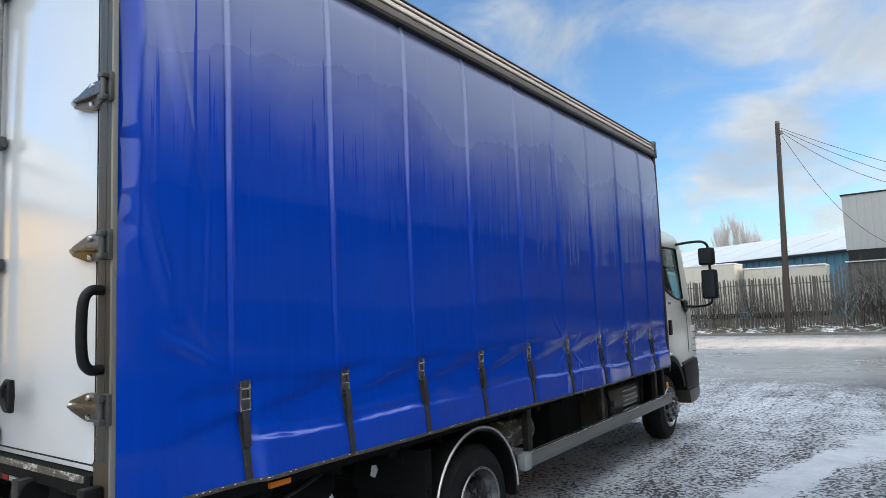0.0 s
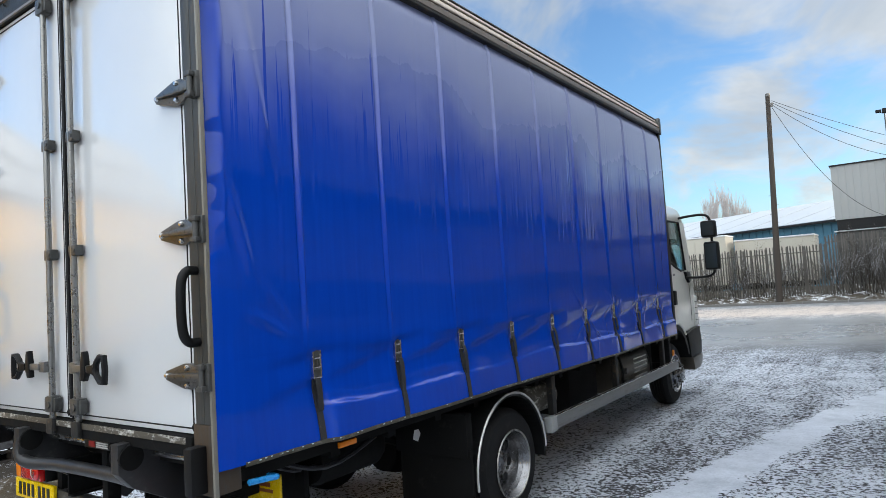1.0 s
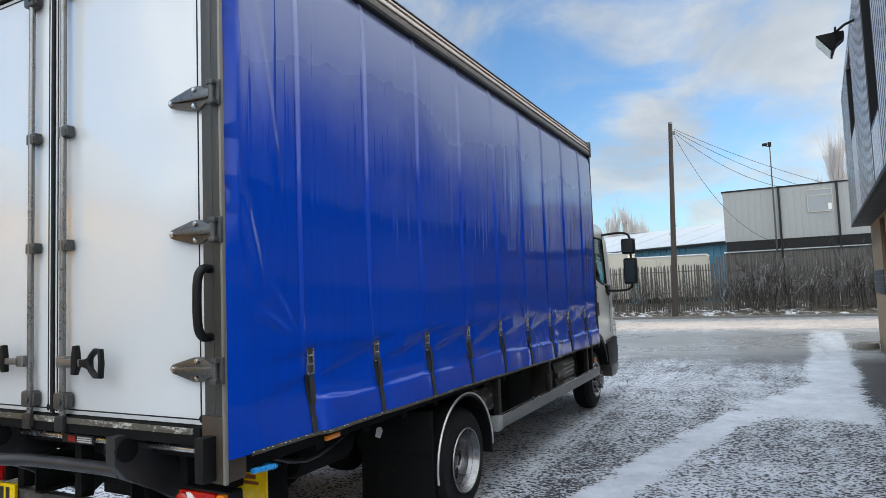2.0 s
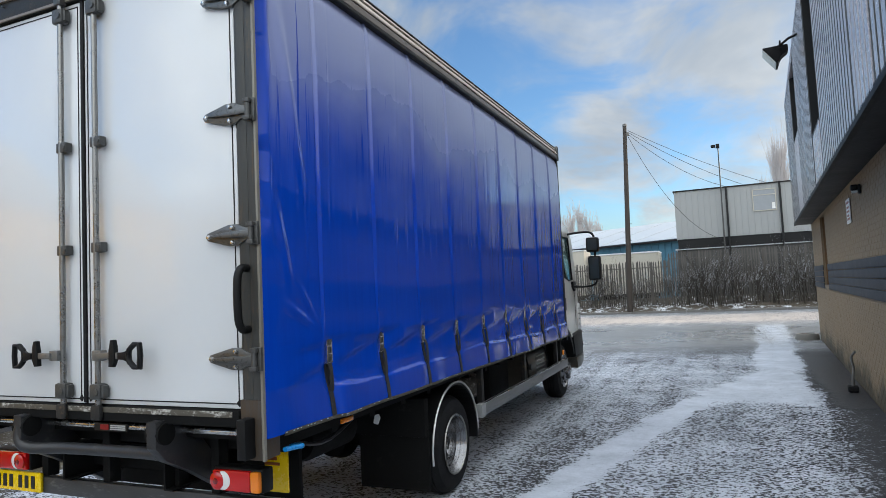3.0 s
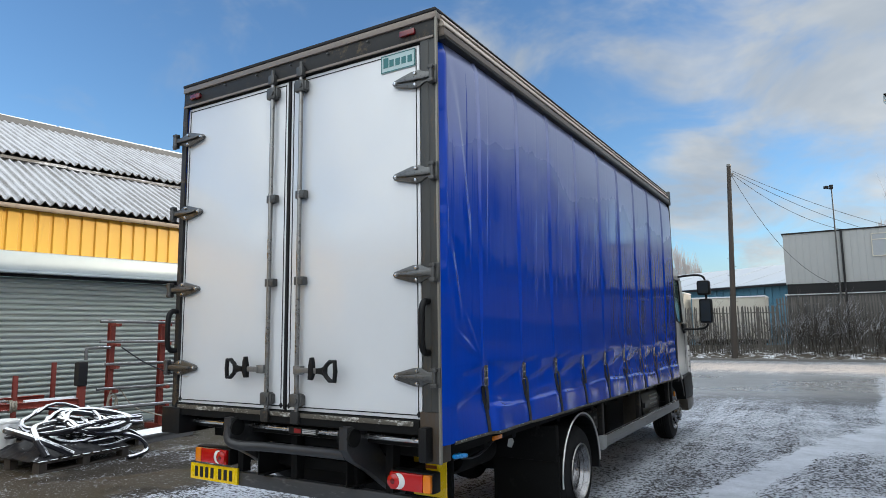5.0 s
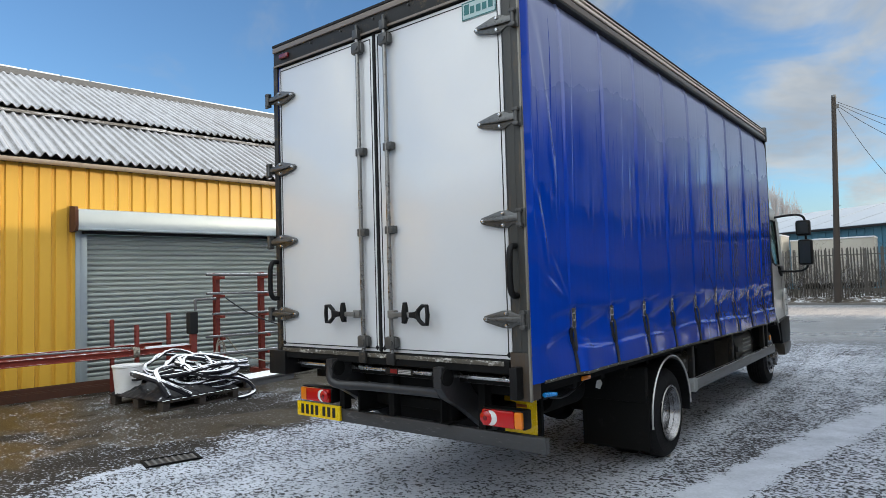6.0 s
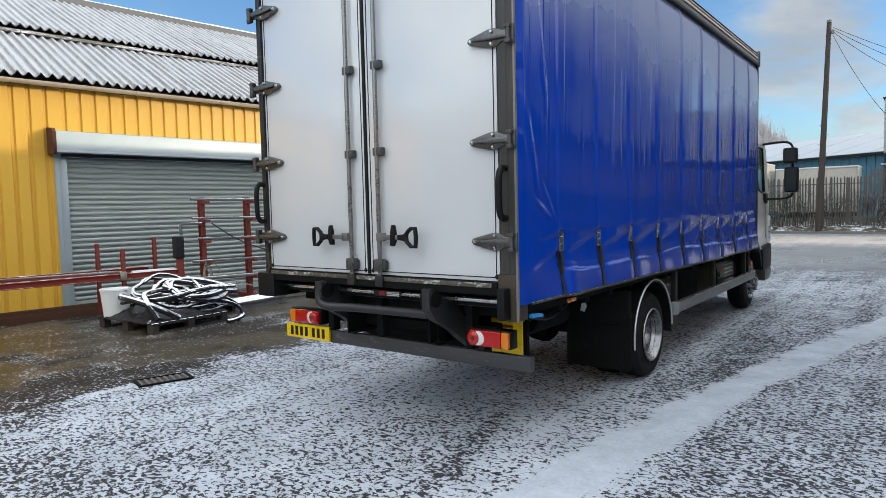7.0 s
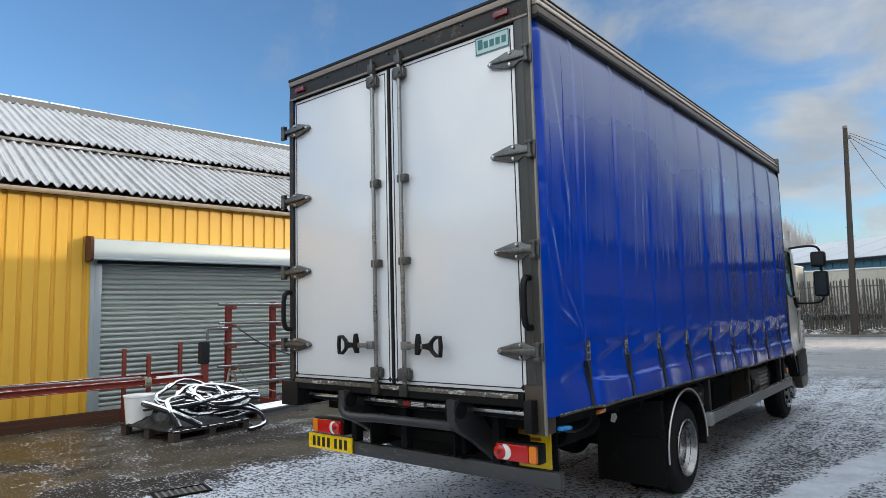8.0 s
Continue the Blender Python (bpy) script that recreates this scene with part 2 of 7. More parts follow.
    "teal_cladding": material("teal_cladding", (0.06, 0.16, 0.22), 0.5, vary=0.15, grain=6, stain=0.5, bump=0.05),
    "cream_box": material("cream_box", (0.44, 0.41, 0.35), 0.5, vary=0.12, grain=6, stain=0.8, dirt=(0.4, 0.36, 0.3), dirt_amount=0.15, bump=0.05),
    "grey_cladding": material("grey_cladding", (0.40, 0.37, 0.385), 0.30, 0.35, vary=0.12, grain=10, stain=0.8, dirt=(0.2, 0.2, 0.21), dirt_amount=0.12, bump=0.06, along=(1, 1, 0.25)),
    "slate_brick": material("slate_brick", (0.035, 0.036, 0.042), 0.7, vary=0.3, grain=20, stain=2, bump=0.2, island=0.4),
    "mortar": material("mortar", (0.215, 0.158, 0.098), 0.9, vary=0.15, grain=60, stain=2, bump=0.4),
    "brick_buff": material("brick_buff", (0.23, 0.17, 0.105), 0.82, vary=0.16, grain=70, stain=1.5, dirt=(0.26, 0.18, 0.10), dirt_amount=0.15, bump=0.2, island=0.07),
    "timber_frame": material("timber_frame", (0.16, 0.085, 0.035), 0.6, vary=0.3, grain=20, bump=0.2, along=(3, 3, 0.3)),
    "frost_roof": material("frost_roof", (0.36, 0.385, 0.42), 0.6, vary=0.25, grain=3, stain=0.12, dirt=(0.28, 0.30, 0.34), dirt_amount=0.3, bump=0.1),
    "dull_hut": material("dull_hut", (0.055, 0.053, 0.05), 0.7, vary=0.3, grain=10, stain=1.0, bump=0.1),
    "lap_wood": material("lap_wood", (0.16, 0.15, 0.14), 0.8, vary=0.5, grain=24, stain=2.0, dirt=(0.62, 0.64, 0.68), dirt_amount=0.55, bump=0.4, along=(2, 0.35, 2)),
    "lead_grey": material("lead_grey", (0.13, 0.13, 0.13), 0.6, vary=0.3, grain=20, stain=2, bump=0.2),
    "concrete": material("concrete", (0.17, 0.165, 0.15), 0.85, vary=0.3, grain=30, stain=1.5, dirt=(0.15, 0.14, 0.12), dirt_amount=0.3, bump=0.4),
    "cast_iron": material("cast_iron", (0.15, 0.145, 0.14), 0.6, 0.2, vary=0.4, grain=60, stain=6, bump=0.35),
    "bark_twig": material("bark_twig", (0.10, 0.075, 0.06), 0.85, vary=0.4, grain=20, stain=2, bump=0.3),
    "far_twig": material("far_twig", (0.50, 0.46, 0.45), 0.85, vary=0.3, grain=3, stain=0.3, bump=0.1),
    "hose_black": material("hose_black", (0.02, 0.02, 0.024), 0.45, vary=0.3, grain=40, stain=4, bump=0.2),
    "rope": material("rope", (0.30, 0.27, 0.22), 0.85, vary=0.4, grain=120, stain=8, bump=0.5),
    "sign_white": material("sign_white", (0.74, 0.73, 0.70), 0.4, vary=0.08, grain=10, bump=0.03),
    "sign_ink": material("sign_ink", (0.30, 0.10, 0.08), 0.5, vary=0.1, bump=0),
    "ink_dark": material("ink_dark", (0.20, 0.05, 0.01), 0.5, vary=0.1, bump=0),
    "pale_glass": material("pale_glass", (0.20, 0.22, 0.24), 0.12, vary=0.4, grain=3, stain=1.0, bump=0.02, coat=0.4),
    "lamp_glass": material("lamp_glass", (0.55, 0.55, 0.53), 0.15, vary=0.1, grain=40, bump=0.1, coat=0.5),
    "wire": material("wire", (0.03, 0.03, 0.032), 0.6, vary=0.2, bump=0),
}


def glass(name, colour=(0.75, 0.82, 0.84), rough=0.02):
    m = bpy.data.materials.new(name)
    m.use_nodes = True
    b = m.node_tree.nodes["Principled BSDF"]
    b.inputs["Base Color"].default_value = (*colour, 1)
    b.inputs["Transmission Weight"].default_value = 1.0
    b.inputs["Roughness"].default_value = rough
    b.inputs["IOR"].default_value = 1.45
    return m


def damp_foot(m):
    """A ragged damp, mossy stain that has crept up the wall's foot."""
    t = m.node_tree
    b = t.nodes["Principled BSDF"]
    co = t.nodes.new("ShaderNodeNewGeometry").outputs["Position"]
    x, y, z = xyz(t, co)
    creep = fuzz(t, co, 0.9, 5.0, 0.65, 0.3)
    stain = ((creep - 0.5) * 1.6 + 0.34 - z).step(-0.12, 0.22) * 0.8
    old = b.inputs["Base Color"].links[0].from_socket
    t.links.new(tint(t, stain, old, (0.035, 0.034, 0.022)), b.inputs["Base Color"])


damp_foot(M["brick_buff"])
damp_foot(M["mortar"])
M["cab_glass"] = glass("cab_glass", (0.45, 0.6, 0.6))
M["window_glass"] = material("window_glass", (0.03, 0.038, 0.042), 0.10, vary=0.1, grain=2, bump=0.03, coat=0.5)
M["mirror_glass"] = material("mirror_glass", (0.8, 0.8, 0.8), 0.03, 1.0, vary=0.03, bump=0)


def curtain_material():
    m = bpy.data.materials.new("blue_pvc")
    m.use_nodes = True
    t = m.node_tree
    b = t.nodes["Principled BSDF"]
    co = t.nodes.new("ShaderNodeTexCoord").outputs["Object"]
    x, y, z = xyz(t, co)
    runs = fuzz(t, stretch(t, co, 1, 9, 0.5), 3.0, 5.0, 0.6)
    streak_noise = fuzz(t, stretch(t, co, 1, 26, 0.35), 1.0, 3.0, 0.6)
    wide = fuzz(t, co, 0.9, 4.0, 0.6, 0.3)
    weave = fuzz(t, co, 320, 2.0, 0.5)
    # reflected sky painted as a pale tint on the upper cloth, cut by dark streaks
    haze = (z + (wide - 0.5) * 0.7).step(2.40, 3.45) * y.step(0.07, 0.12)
    unglazed = (streak_noise * 0.8 + runs * 0.2 - (z - 2.5) * 0.19).step(0.530, 0.552)
    sky_glaze = haze * (1.0 - unglazed * 0.85)
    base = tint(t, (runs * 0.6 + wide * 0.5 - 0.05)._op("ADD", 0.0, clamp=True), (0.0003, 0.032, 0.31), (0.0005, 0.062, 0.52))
    base = tint(t, haze * unglazed * 0.55, base, (0.0003, 0.020, 0.24))
    base = tint(t, sky_glaze * 0.85, base, (0.29, 0.32, 0.47))
    grime = (fuzz(t, stretch(t, co, 1, 1, 3), 2.4, 6.0, 0.7, 0.4) * 0.6 + z.step(1.5, 0.95) * 0.28).step(0.58, 0.72)
    base = tint(t, grime * 0.22, base, (0.010, 0.03, 0.16))
    t.links.new(base, b.inputs["Base Color"])
    rough = runs * 0.04 + (wide - 0.5) * 0.04 + grime * 0.08 + sky_glaze * 0.3 + z.step(1.75, 1.2) * 0.02 + 0.05
    t.links.new(rough.s, b.inputs["Roughness"])
    b.inputs["IOR"].default_value = 1.45
    t.links.new((sky_glaze * 0.32).s, b.inputs["Sheen Weight"])
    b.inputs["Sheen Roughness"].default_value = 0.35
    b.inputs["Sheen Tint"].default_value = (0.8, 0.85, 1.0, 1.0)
    # reflectance set low at strap height to darken the tucks, higher at skirt and above
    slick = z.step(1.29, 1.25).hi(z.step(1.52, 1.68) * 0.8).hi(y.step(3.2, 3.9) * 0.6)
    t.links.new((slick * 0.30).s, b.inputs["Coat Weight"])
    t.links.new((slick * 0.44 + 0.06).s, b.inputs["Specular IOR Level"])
    b.inputs["Coat IOR"].default_value = 1.5
    t.links.new((sky_glaze * 0.20 + grime * 0.08 + runs * 0.02 + 0.015).s, b.inputs["Coat Roughness"])
    n = t.nodes.new("ShaderNodeBump")
    n.inputs["Strength"].default_value, n.inputs["Distance"].default_value = 0.22, 0.0035
    t.links.new((runs + weave * 0.03 + wide * 0.5).s, n.inputs["Height"])
    t.links.new(n.outputs[0], b.inputs["Normal"])
    return m


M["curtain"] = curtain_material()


def roof_material():
    """Fibre-cement sheet under a thin, patchy layer of snow."""
    m = bpy.data.materials.new("snowy_fibre_cement")
    m.use_nodes = True
    t = m.node_tree
    b = t.nodes["Principled BSDF"]
    co = t.nodes.new("ShaderNodeTexCoord").outputs["Object"]
    x, y, z = xyz(t, co)
    fine, mid, wide = fuzz(t, co, 30, 4.0, 0.7), fuzz(t, stretch(t, co, 0.5, 3.0, 0.5), 3.0, 5.0, 0.65, 0.2), fuzz(t, co, 0.5, 3.0, 0.5)
    nz = xyz(t, t.nodes.new("ShaderNodeNewGeometry").outputs["Normal"])[2]
    cover = (fine * 0.5 + mid * 0.40 + wide * 0.2 + nz.step(0.5, 0.86) * 0.30).step(0.52, 0.86)
    stone = tint(t, fine, (0.10, 0.095, 0.09), (0.25, 0.24, 0.23))
    t.links.new(tint(t, cover * 0.92, stone, (0.44, 0.45, 0.48)), b.inputs["Base Color"])
    b.inputs["Roughness"].default_value = 0.75
    n = t.nodes.new("ShaderNodeBump")
    n.inputs["Strength"].default_value, n.inputs["Distance"].default_value = 0.25, 0.008
    t.links.new((cover + fine * 0.4).s, n.inputs["Height"])
    t.links.new(n.outputs[0], b.inputs["Normal"])
    return m


M["snow_roof"] = roof_material()


def ground_material():
    """Tarmac under trodden, half-frozen snow: a speckled yard, a smooth snow track, wet bare strips and slush on the far road."""
    m = bpy.data.materials.new("icy_yard")
    m.use_nodes = True
    t = m.node_tree
    b = t.nodes["Principled BSDF"]
    co = t.nodes.new("ShaderNodeNewGeometry").outputs["Position"]
    x, y, z = xyz(t, co)
    edge = fuzz(t, co, 1.6, 5.0, 0.65, 0.3) - 0.5
    ragged = fuzz(t, co, 9.0, 4.0, 0.7) - 0.5
    grit = fuzz(t, co, 150.0, 3.0, 0.7)
    wide = fuzz(t, co, 0.35, 4.0, 0.55, 0.5)
    flakes = fuzz(t, stretch(t, co, 1.0, 1.45, 1.0), 21.0, 3.5, 0.62, 0.7)
    crumbs = fuzz(t, co, 40.0, 2.0, 0.6, 0.4)
    tracks = fuzz(t, stretch(t, co, 2.6, 0.13, 1.0), 1.3, 4.0, 0.6)
    xn = x + edge * 0.5 + ragged * 0.22
    yn = y + edge * 0.9 + ragged * 0.2
    # the smooth track that bends away along the lorry
    line = y * 0.085 + y * y * 0.0125 - 2.3
    off = xn - line
    near = y.step(13.0, 9.0)
    track = off.step(-0.30, -0.14) * off.step(0.24, 0.08) * near * y.step(-3.0, 0.0)
    spread = off.step(-0.30, -0.02) * xn.step(0.9, 0.6) * yn.step(8.1, 8.9) * yn.step(13.0, 11.5)
    patch = (xn - y * 0.045).step(-0.5, -0.24) * (xn - y * 0.055).step(0.5, 0.22) * yn.step(11.2, 12.2) * yn.step(25.0, 22.0)
    solid = track.hi(spread).hi(patch)
    # how much of the rest is flecked with snow
    yard = (xn + y * 0.1).step(-6.9, -6.1)
    right = off.step(0.1, 0.5) * near
    wetland = ((xn - y * 0.02).step(0.55, 0.85) * yn.step(8.0, 8.4) * yn.step(16.0, 13.5)).hi((xn - y * 0.062).step(0.15, 0.6) * yn.step(9.0, 8.0) * yn.step(1.0, 4.0) * 0.6)
    far = yn.step(13.0, 17.5)
    cover = yard * 0.26 + 0.15 - right * 0.02 + (tracks - 0.5) * 0.38 + (wide - 0.5) * 0.35
    blot = fuzz(t, co, 2.3, 3.0, 0.6, 0.6) - 0.5
    cover = cover + blot * 0.34
    cover = cover - far * 0.34 - wetland * 0.5
    lane = xn.step(-2.55, -2.35) * xn.step(-1.65, -1.9) * yn.step(2.6, 3.4) * yn.step(9.5, 8.0) * (0.6 + (1.0 - tracks) * 0.8)
    cover = cover - lane * 0.04
    under = xn.step(-5.2, -4.8) * xn.step(-2.5, -2.9) * y.step(0.9, 2.4) * y.step(11.0, 9.0)
    cover = cover + under * 0.04
    rut = (((x + (y - 1.2) * 0.295 + 2.95) + edge * 0.16).mag() * -1.0).step(-0.16, -0.02) * y.step(-0.4, 0.6) * y.step(2.6, 1.8)
    cover = cover - rut * (0.12 + ragged * 0.3)
    slush = yn.step(22.0, 27.0) * yn.step(34.0, 30.0)
    cover = cover + slush * 0.40
    ridge = ((xn + y * 0.1 + 6.62).mag() * -1.0).step(-0.16, -0.03) * (wide + edge).step(0.35, 0.6)
    cover = cover + ridge * 0.14 + (1.0 - yard) * (edge * 0.5)
    grain = flakes * 0.72 + crumbs * 0.28
    flecks = (grain + cover * 0.42 + solid * 0.165 - 0.5).step(0.140, 0.163)
    snow = flecks
    # bare surface: brown wet concrete by the shed, dark tarmac elsewhere
    tar = tint(t, grit * 0.8 + wide * 0.3, (0.008, 0.008, 0.0095), (0.055, 0.055, 0.06))
    rime = (blot * 1.2 + ragged * 0.9 + 0.38).hi(0.0).lo(1.0) * (1.0 - wetland)
    tar = tint(t, rime * 0.20, tar, (0.13, 0.14, 0.155))
    brown = tint(t, grit * 0.6 + edge + 0.3, (0.008, 0.0065, 0.005), (0.028, 0.0225, 0.017))
    bare = tint(t, yard, brown, tar)
    puddle = (fuzz(t, co, 0.45, 3.0, 0.5) + (xn + y * 0.1).step(-6.3, -7.6) * 0.13).step(0.58, 0.64) * (1.0 - yard)
    bare = tint(t, puddle * 0.75, bare, (0.042, 0.029, 0.012))
    ice = far * (0.35 + wide * 0.5 + edge * 0.5).hi(0.0)
    bare = tint(t, wetland * 0.6, bare, (0.018, 0.018, 0.02))
    bare = tint(t, ice * (1.0 - wetland) * 0.75, bare, (0.36, 0.37, 0.38))
    white = tint(t, edge + ragged * 0.5 + crumbs * 0.4 + 0.3, (0.28, 0.31, 0.36), (0.64, 0.68, 0.755))
    # tan tint puts the low sun's warmth into the far slush
    white = tint(t, slush * 0.7, white, (0.46, 0.36, 0.28))
    t.links.new(tint(t, snow, bare, white), b.inputs["Base Color"])
    wet = (puddle * 0.62).hi(far * yn.step(27.0, 22.0) * (0.45 + wide * 0.6)).hi(wetland * 0.5).hi((1.0 - yard) * (0.06 + edge * 0.4))
    rough = 0.70 - wet * 0.56 + snow * 0.1 + (grit - 0.5) * 0.25 * (1.0 - wet)
    t.links.new(rough.hi(0.09).s, b.inputs["Roughness"])
    t.links.new((wet * 0.28 + 0.16).s, b.inputs["Specular IOR Level"])
    n = t.nodes.new("ShaderNodeBump")
    n.inputs["Strength"].default_value, n.inputs["Distance"].default_value = 0.85, 0.014
    t.links.new((snow * 0.9 + grit * 0.25 * (1.0 - wet) + ragged * snow * 0.4).s, n.inputs["Height"])
    t.links.new(n.outputs[0], b.inputs["Normal"])
    return m


M["ground"] = ground_material()


# ---------------------------------------------------------------- mesh tools
def box(bm, a, b, bevel=0.0):
    """A block between two corners, with its edges broken by bevel."""
    made = bmesh.ops.create_cube(bm, size=1.0)["verts"]
    for v in made:
        v.co = Vector([a[i] + (b[i] - a[i]) * (v.co[i] + 0.5) for i in range(3)])
    if bevel:
        edges = {e for v in made for e in v.link_edges}
        bmesh.ops.bevel(bm, geom=list(edges), offset=bevel, segments=2, profile=0.6, affect="EDGES")


def rod(bm, p, q, r, n=10, r2=None):
    p, q = Vector(p), Vector(q)
    d = q - p
    m = Matrix.Translation((p + q) / 2) @ d.to_track_quat("Z", "Y").to_matrix().to_4x4()
    bmesh.ops.create_cone(bm, cap_ends=True, segments=n, radius1=r, radius2=r if r2 is None else r2, depth=d.length, matrix=m)


def pipe(bm, pts, r, n=8, radii=None, flat=1.0):
    """A tube along a line of points; flat squeezes it into a strap."""
    pts = [Vector(p) for p in pts]
    rings = []
    side = None
    for i, p in enumerate(pts):
        d = (pts[min(i + 1, len(pts) - 1)] - pts[max(i - 1, 0)]).normalized()
        if side is None:
            side = d.cross(Vector((0, 0, 1)) if abs(d.z) < 0.9 else Vector((1, 0, 0))).normalized()
        side = (side - d * side.dot(d)).normalized()
        up = d.cross(side)
        k = radii[i] if radii else r
        rings.append([bm.verts.new(p + (side * math.cos(a) + up * (math.sin(a) * flat)) * k) for a in (2 * math.pi * j / n for j in range(n))])
    for a, b in zip(rings, rings[1:]):
        for j in range(n):
            bm.faces.new((a[j], a[(j + 1) % n], b[(j + 1) % n], b[j]))
    bm.faces.new(rings[0][::-1])
    bm.faces.new(rings[-1])


def smooth_line(pts, steps=6):
    """Points along a soft curve through the given ones."""
    p = [Vector(q) for q in pts]
    p = [p[0] * 2 - p[1]] + p + [p[-1] * 2 - p[-2]]
    out = []
    for i in range(1, len(p) - 2):
        for s in range(steps):
            t = s / steps
            out.append(0.5 * (2 * p[i] + (p[i + 1] - p[i - 1]) * t + (2 * p[i - 1] - 5 * p[i] + 4 * p[i + 1] - p[i + 2]) * t * t
                              + (3 * p[i] - p[i - 1] - 3 * p[i + 1] + p[i + 2]) * t ** 3))
    return out + [p[-2]]


def prism(bm, outline, axis, a, b, bevel=0.0):
    """A flat outline (u, v) drawn out along an axis from a to b. x: (y, z); y: (x, z); z: (x, y)."""
    def at(u, v, w):
        return {"x": (w, u, v), "y": (u, w, v), "z": (u, v, w)}[axis]
    lo = [bm.verts.new(at(u, v, a)) for u, v in outline]
    hi = [bm.verts.new(at(u, v, b)) for u, v in outline]
    faces = [bm.faces.new(lo), bm.faces.new(hi)]
    n = len(outline)
    for i in range(n):
        faces.append(bm.faces.new((lo[i], lo[(i + 1) % n], hi[(i + 1) % n], hi[i])))
    bmesh.ops.recalc_face_normals(bm, faces=faces)
    if bevel:
        edges = {e for f in faces[:2] for e in f.edges}
        bmesh.ops.bevel(bm, geom=list(edges), offset=bevel, segments=2, profile=0.6, affect="EDGES")


def lathe(bm, profile, n=32, axis="x", centre=(0, 0, 0), caps=True):
    """A profile of (radius, along) turned about an axis through centre."""
    rings = []
    for r, h in profile:
        ring = []
        for j in range(n):
            a = 2 * math.pi * j / n
            u, v = r * math.cos(a), r * math.sin(a)
            p = {"x": (h, u, v), "y": (u, h, v), "z": (u, v, h)}[axis]
            ring.append(bm.verts.new(Vector(p) + Vector(centre)))
        rings.append(ring)
    faces = []
    for a, b in zip(rings, rings[1:]):
        for j in range(n):
            faces.append(bm.faces.new((a[j], a[(j + 1) % n], b[(j + 1) % n], b[j])))
    for ring in (rings[0], rings[-1]) if caps else ():
        if (ring[0].co - ring[n // 2].co).length > 0.002:
            faces.append(bm.faces.new(ring))
    bmesh.ops.recalc_face_normals(bm, faces=faces)


def mesh_of(name, bm, mat, angle=38):
    me = bpy.data.meshes.new(name)
    bm.to_mesh(me)
    bm.free()
    me.materials.append(M[mat])
    me.polygons.foreach_set("use_smooth", [True] * len(me.polygons))
    me.set_sharp_from_angle(angle=radians(angle))
    return me


def part(name, bm, mat, parent, label="", at=None):
    """One mesh object under a thing or a part; bm may be a finished mesh that is shared."""
    me = bm if isinstance(bm, bpy.types.Mesh) else mesh_of(name, bm, mat)
    ob = new(name, me)
    ob.parent = parent
    if at:
        ob.location = at
    if label:
        tagged(ob, label)
    return ob


def thing(name, place, turn, label, category, group="", kind=""):
    ob = new(name)
    ob.empty_display_size = 0.2
    ob.location, ob.rotation_euler = place, (0, 0, radians(turn))
    return tagged(ob, label, category, group, kind)


def single(name, bm, mat, place, turn, label, category, group="", kind=""):
    ob = new(name, mesh_of(name, bm, mat))
    ob.location, ob.rotation_euler = place, (0, 0, radians(turn))
    return tagged(ob, label, category, group, kind)


def fresh():
    return bmesh.new()


# ---------------------------------------------------------------- ground
def build_ground():
    bm = fresh()
    bmesh.ops.create_grid(bm, x_segments=60, y_segments=60, size=1.0)
    for v in bm.verts:
        x, y = v.co.x, v.co.y
        v.co.x = math.copysign(abs(x) ** 2.4 * 900, x) - 2
        v.co.y = math.copysign(abs(y) ** 2.4 * 900, y) + 6
        v.co.z = 0.0
    single("ground", bm, "ground", (0, 0, 0), 0, "dark tarmac yard flecked with trodden snow, ice and wet patches", "ground", kind="structure")


build_ground()

# ---------------------------------------------------------------- the shed with the yellow wall
SHED_TURN = -math.degrees(math.atan(0.12))
shed_m = Matrix.Translation((-12.85, 2.64, 0)) @ Matrix.Rotation(radians(SHED_TURN), 4, "Z")


def shed_at(off, along, z=0.0):
    """World place from metres out of the yellow wall, along it, and up."""
    return shed_m @ Vector((off, along, z))


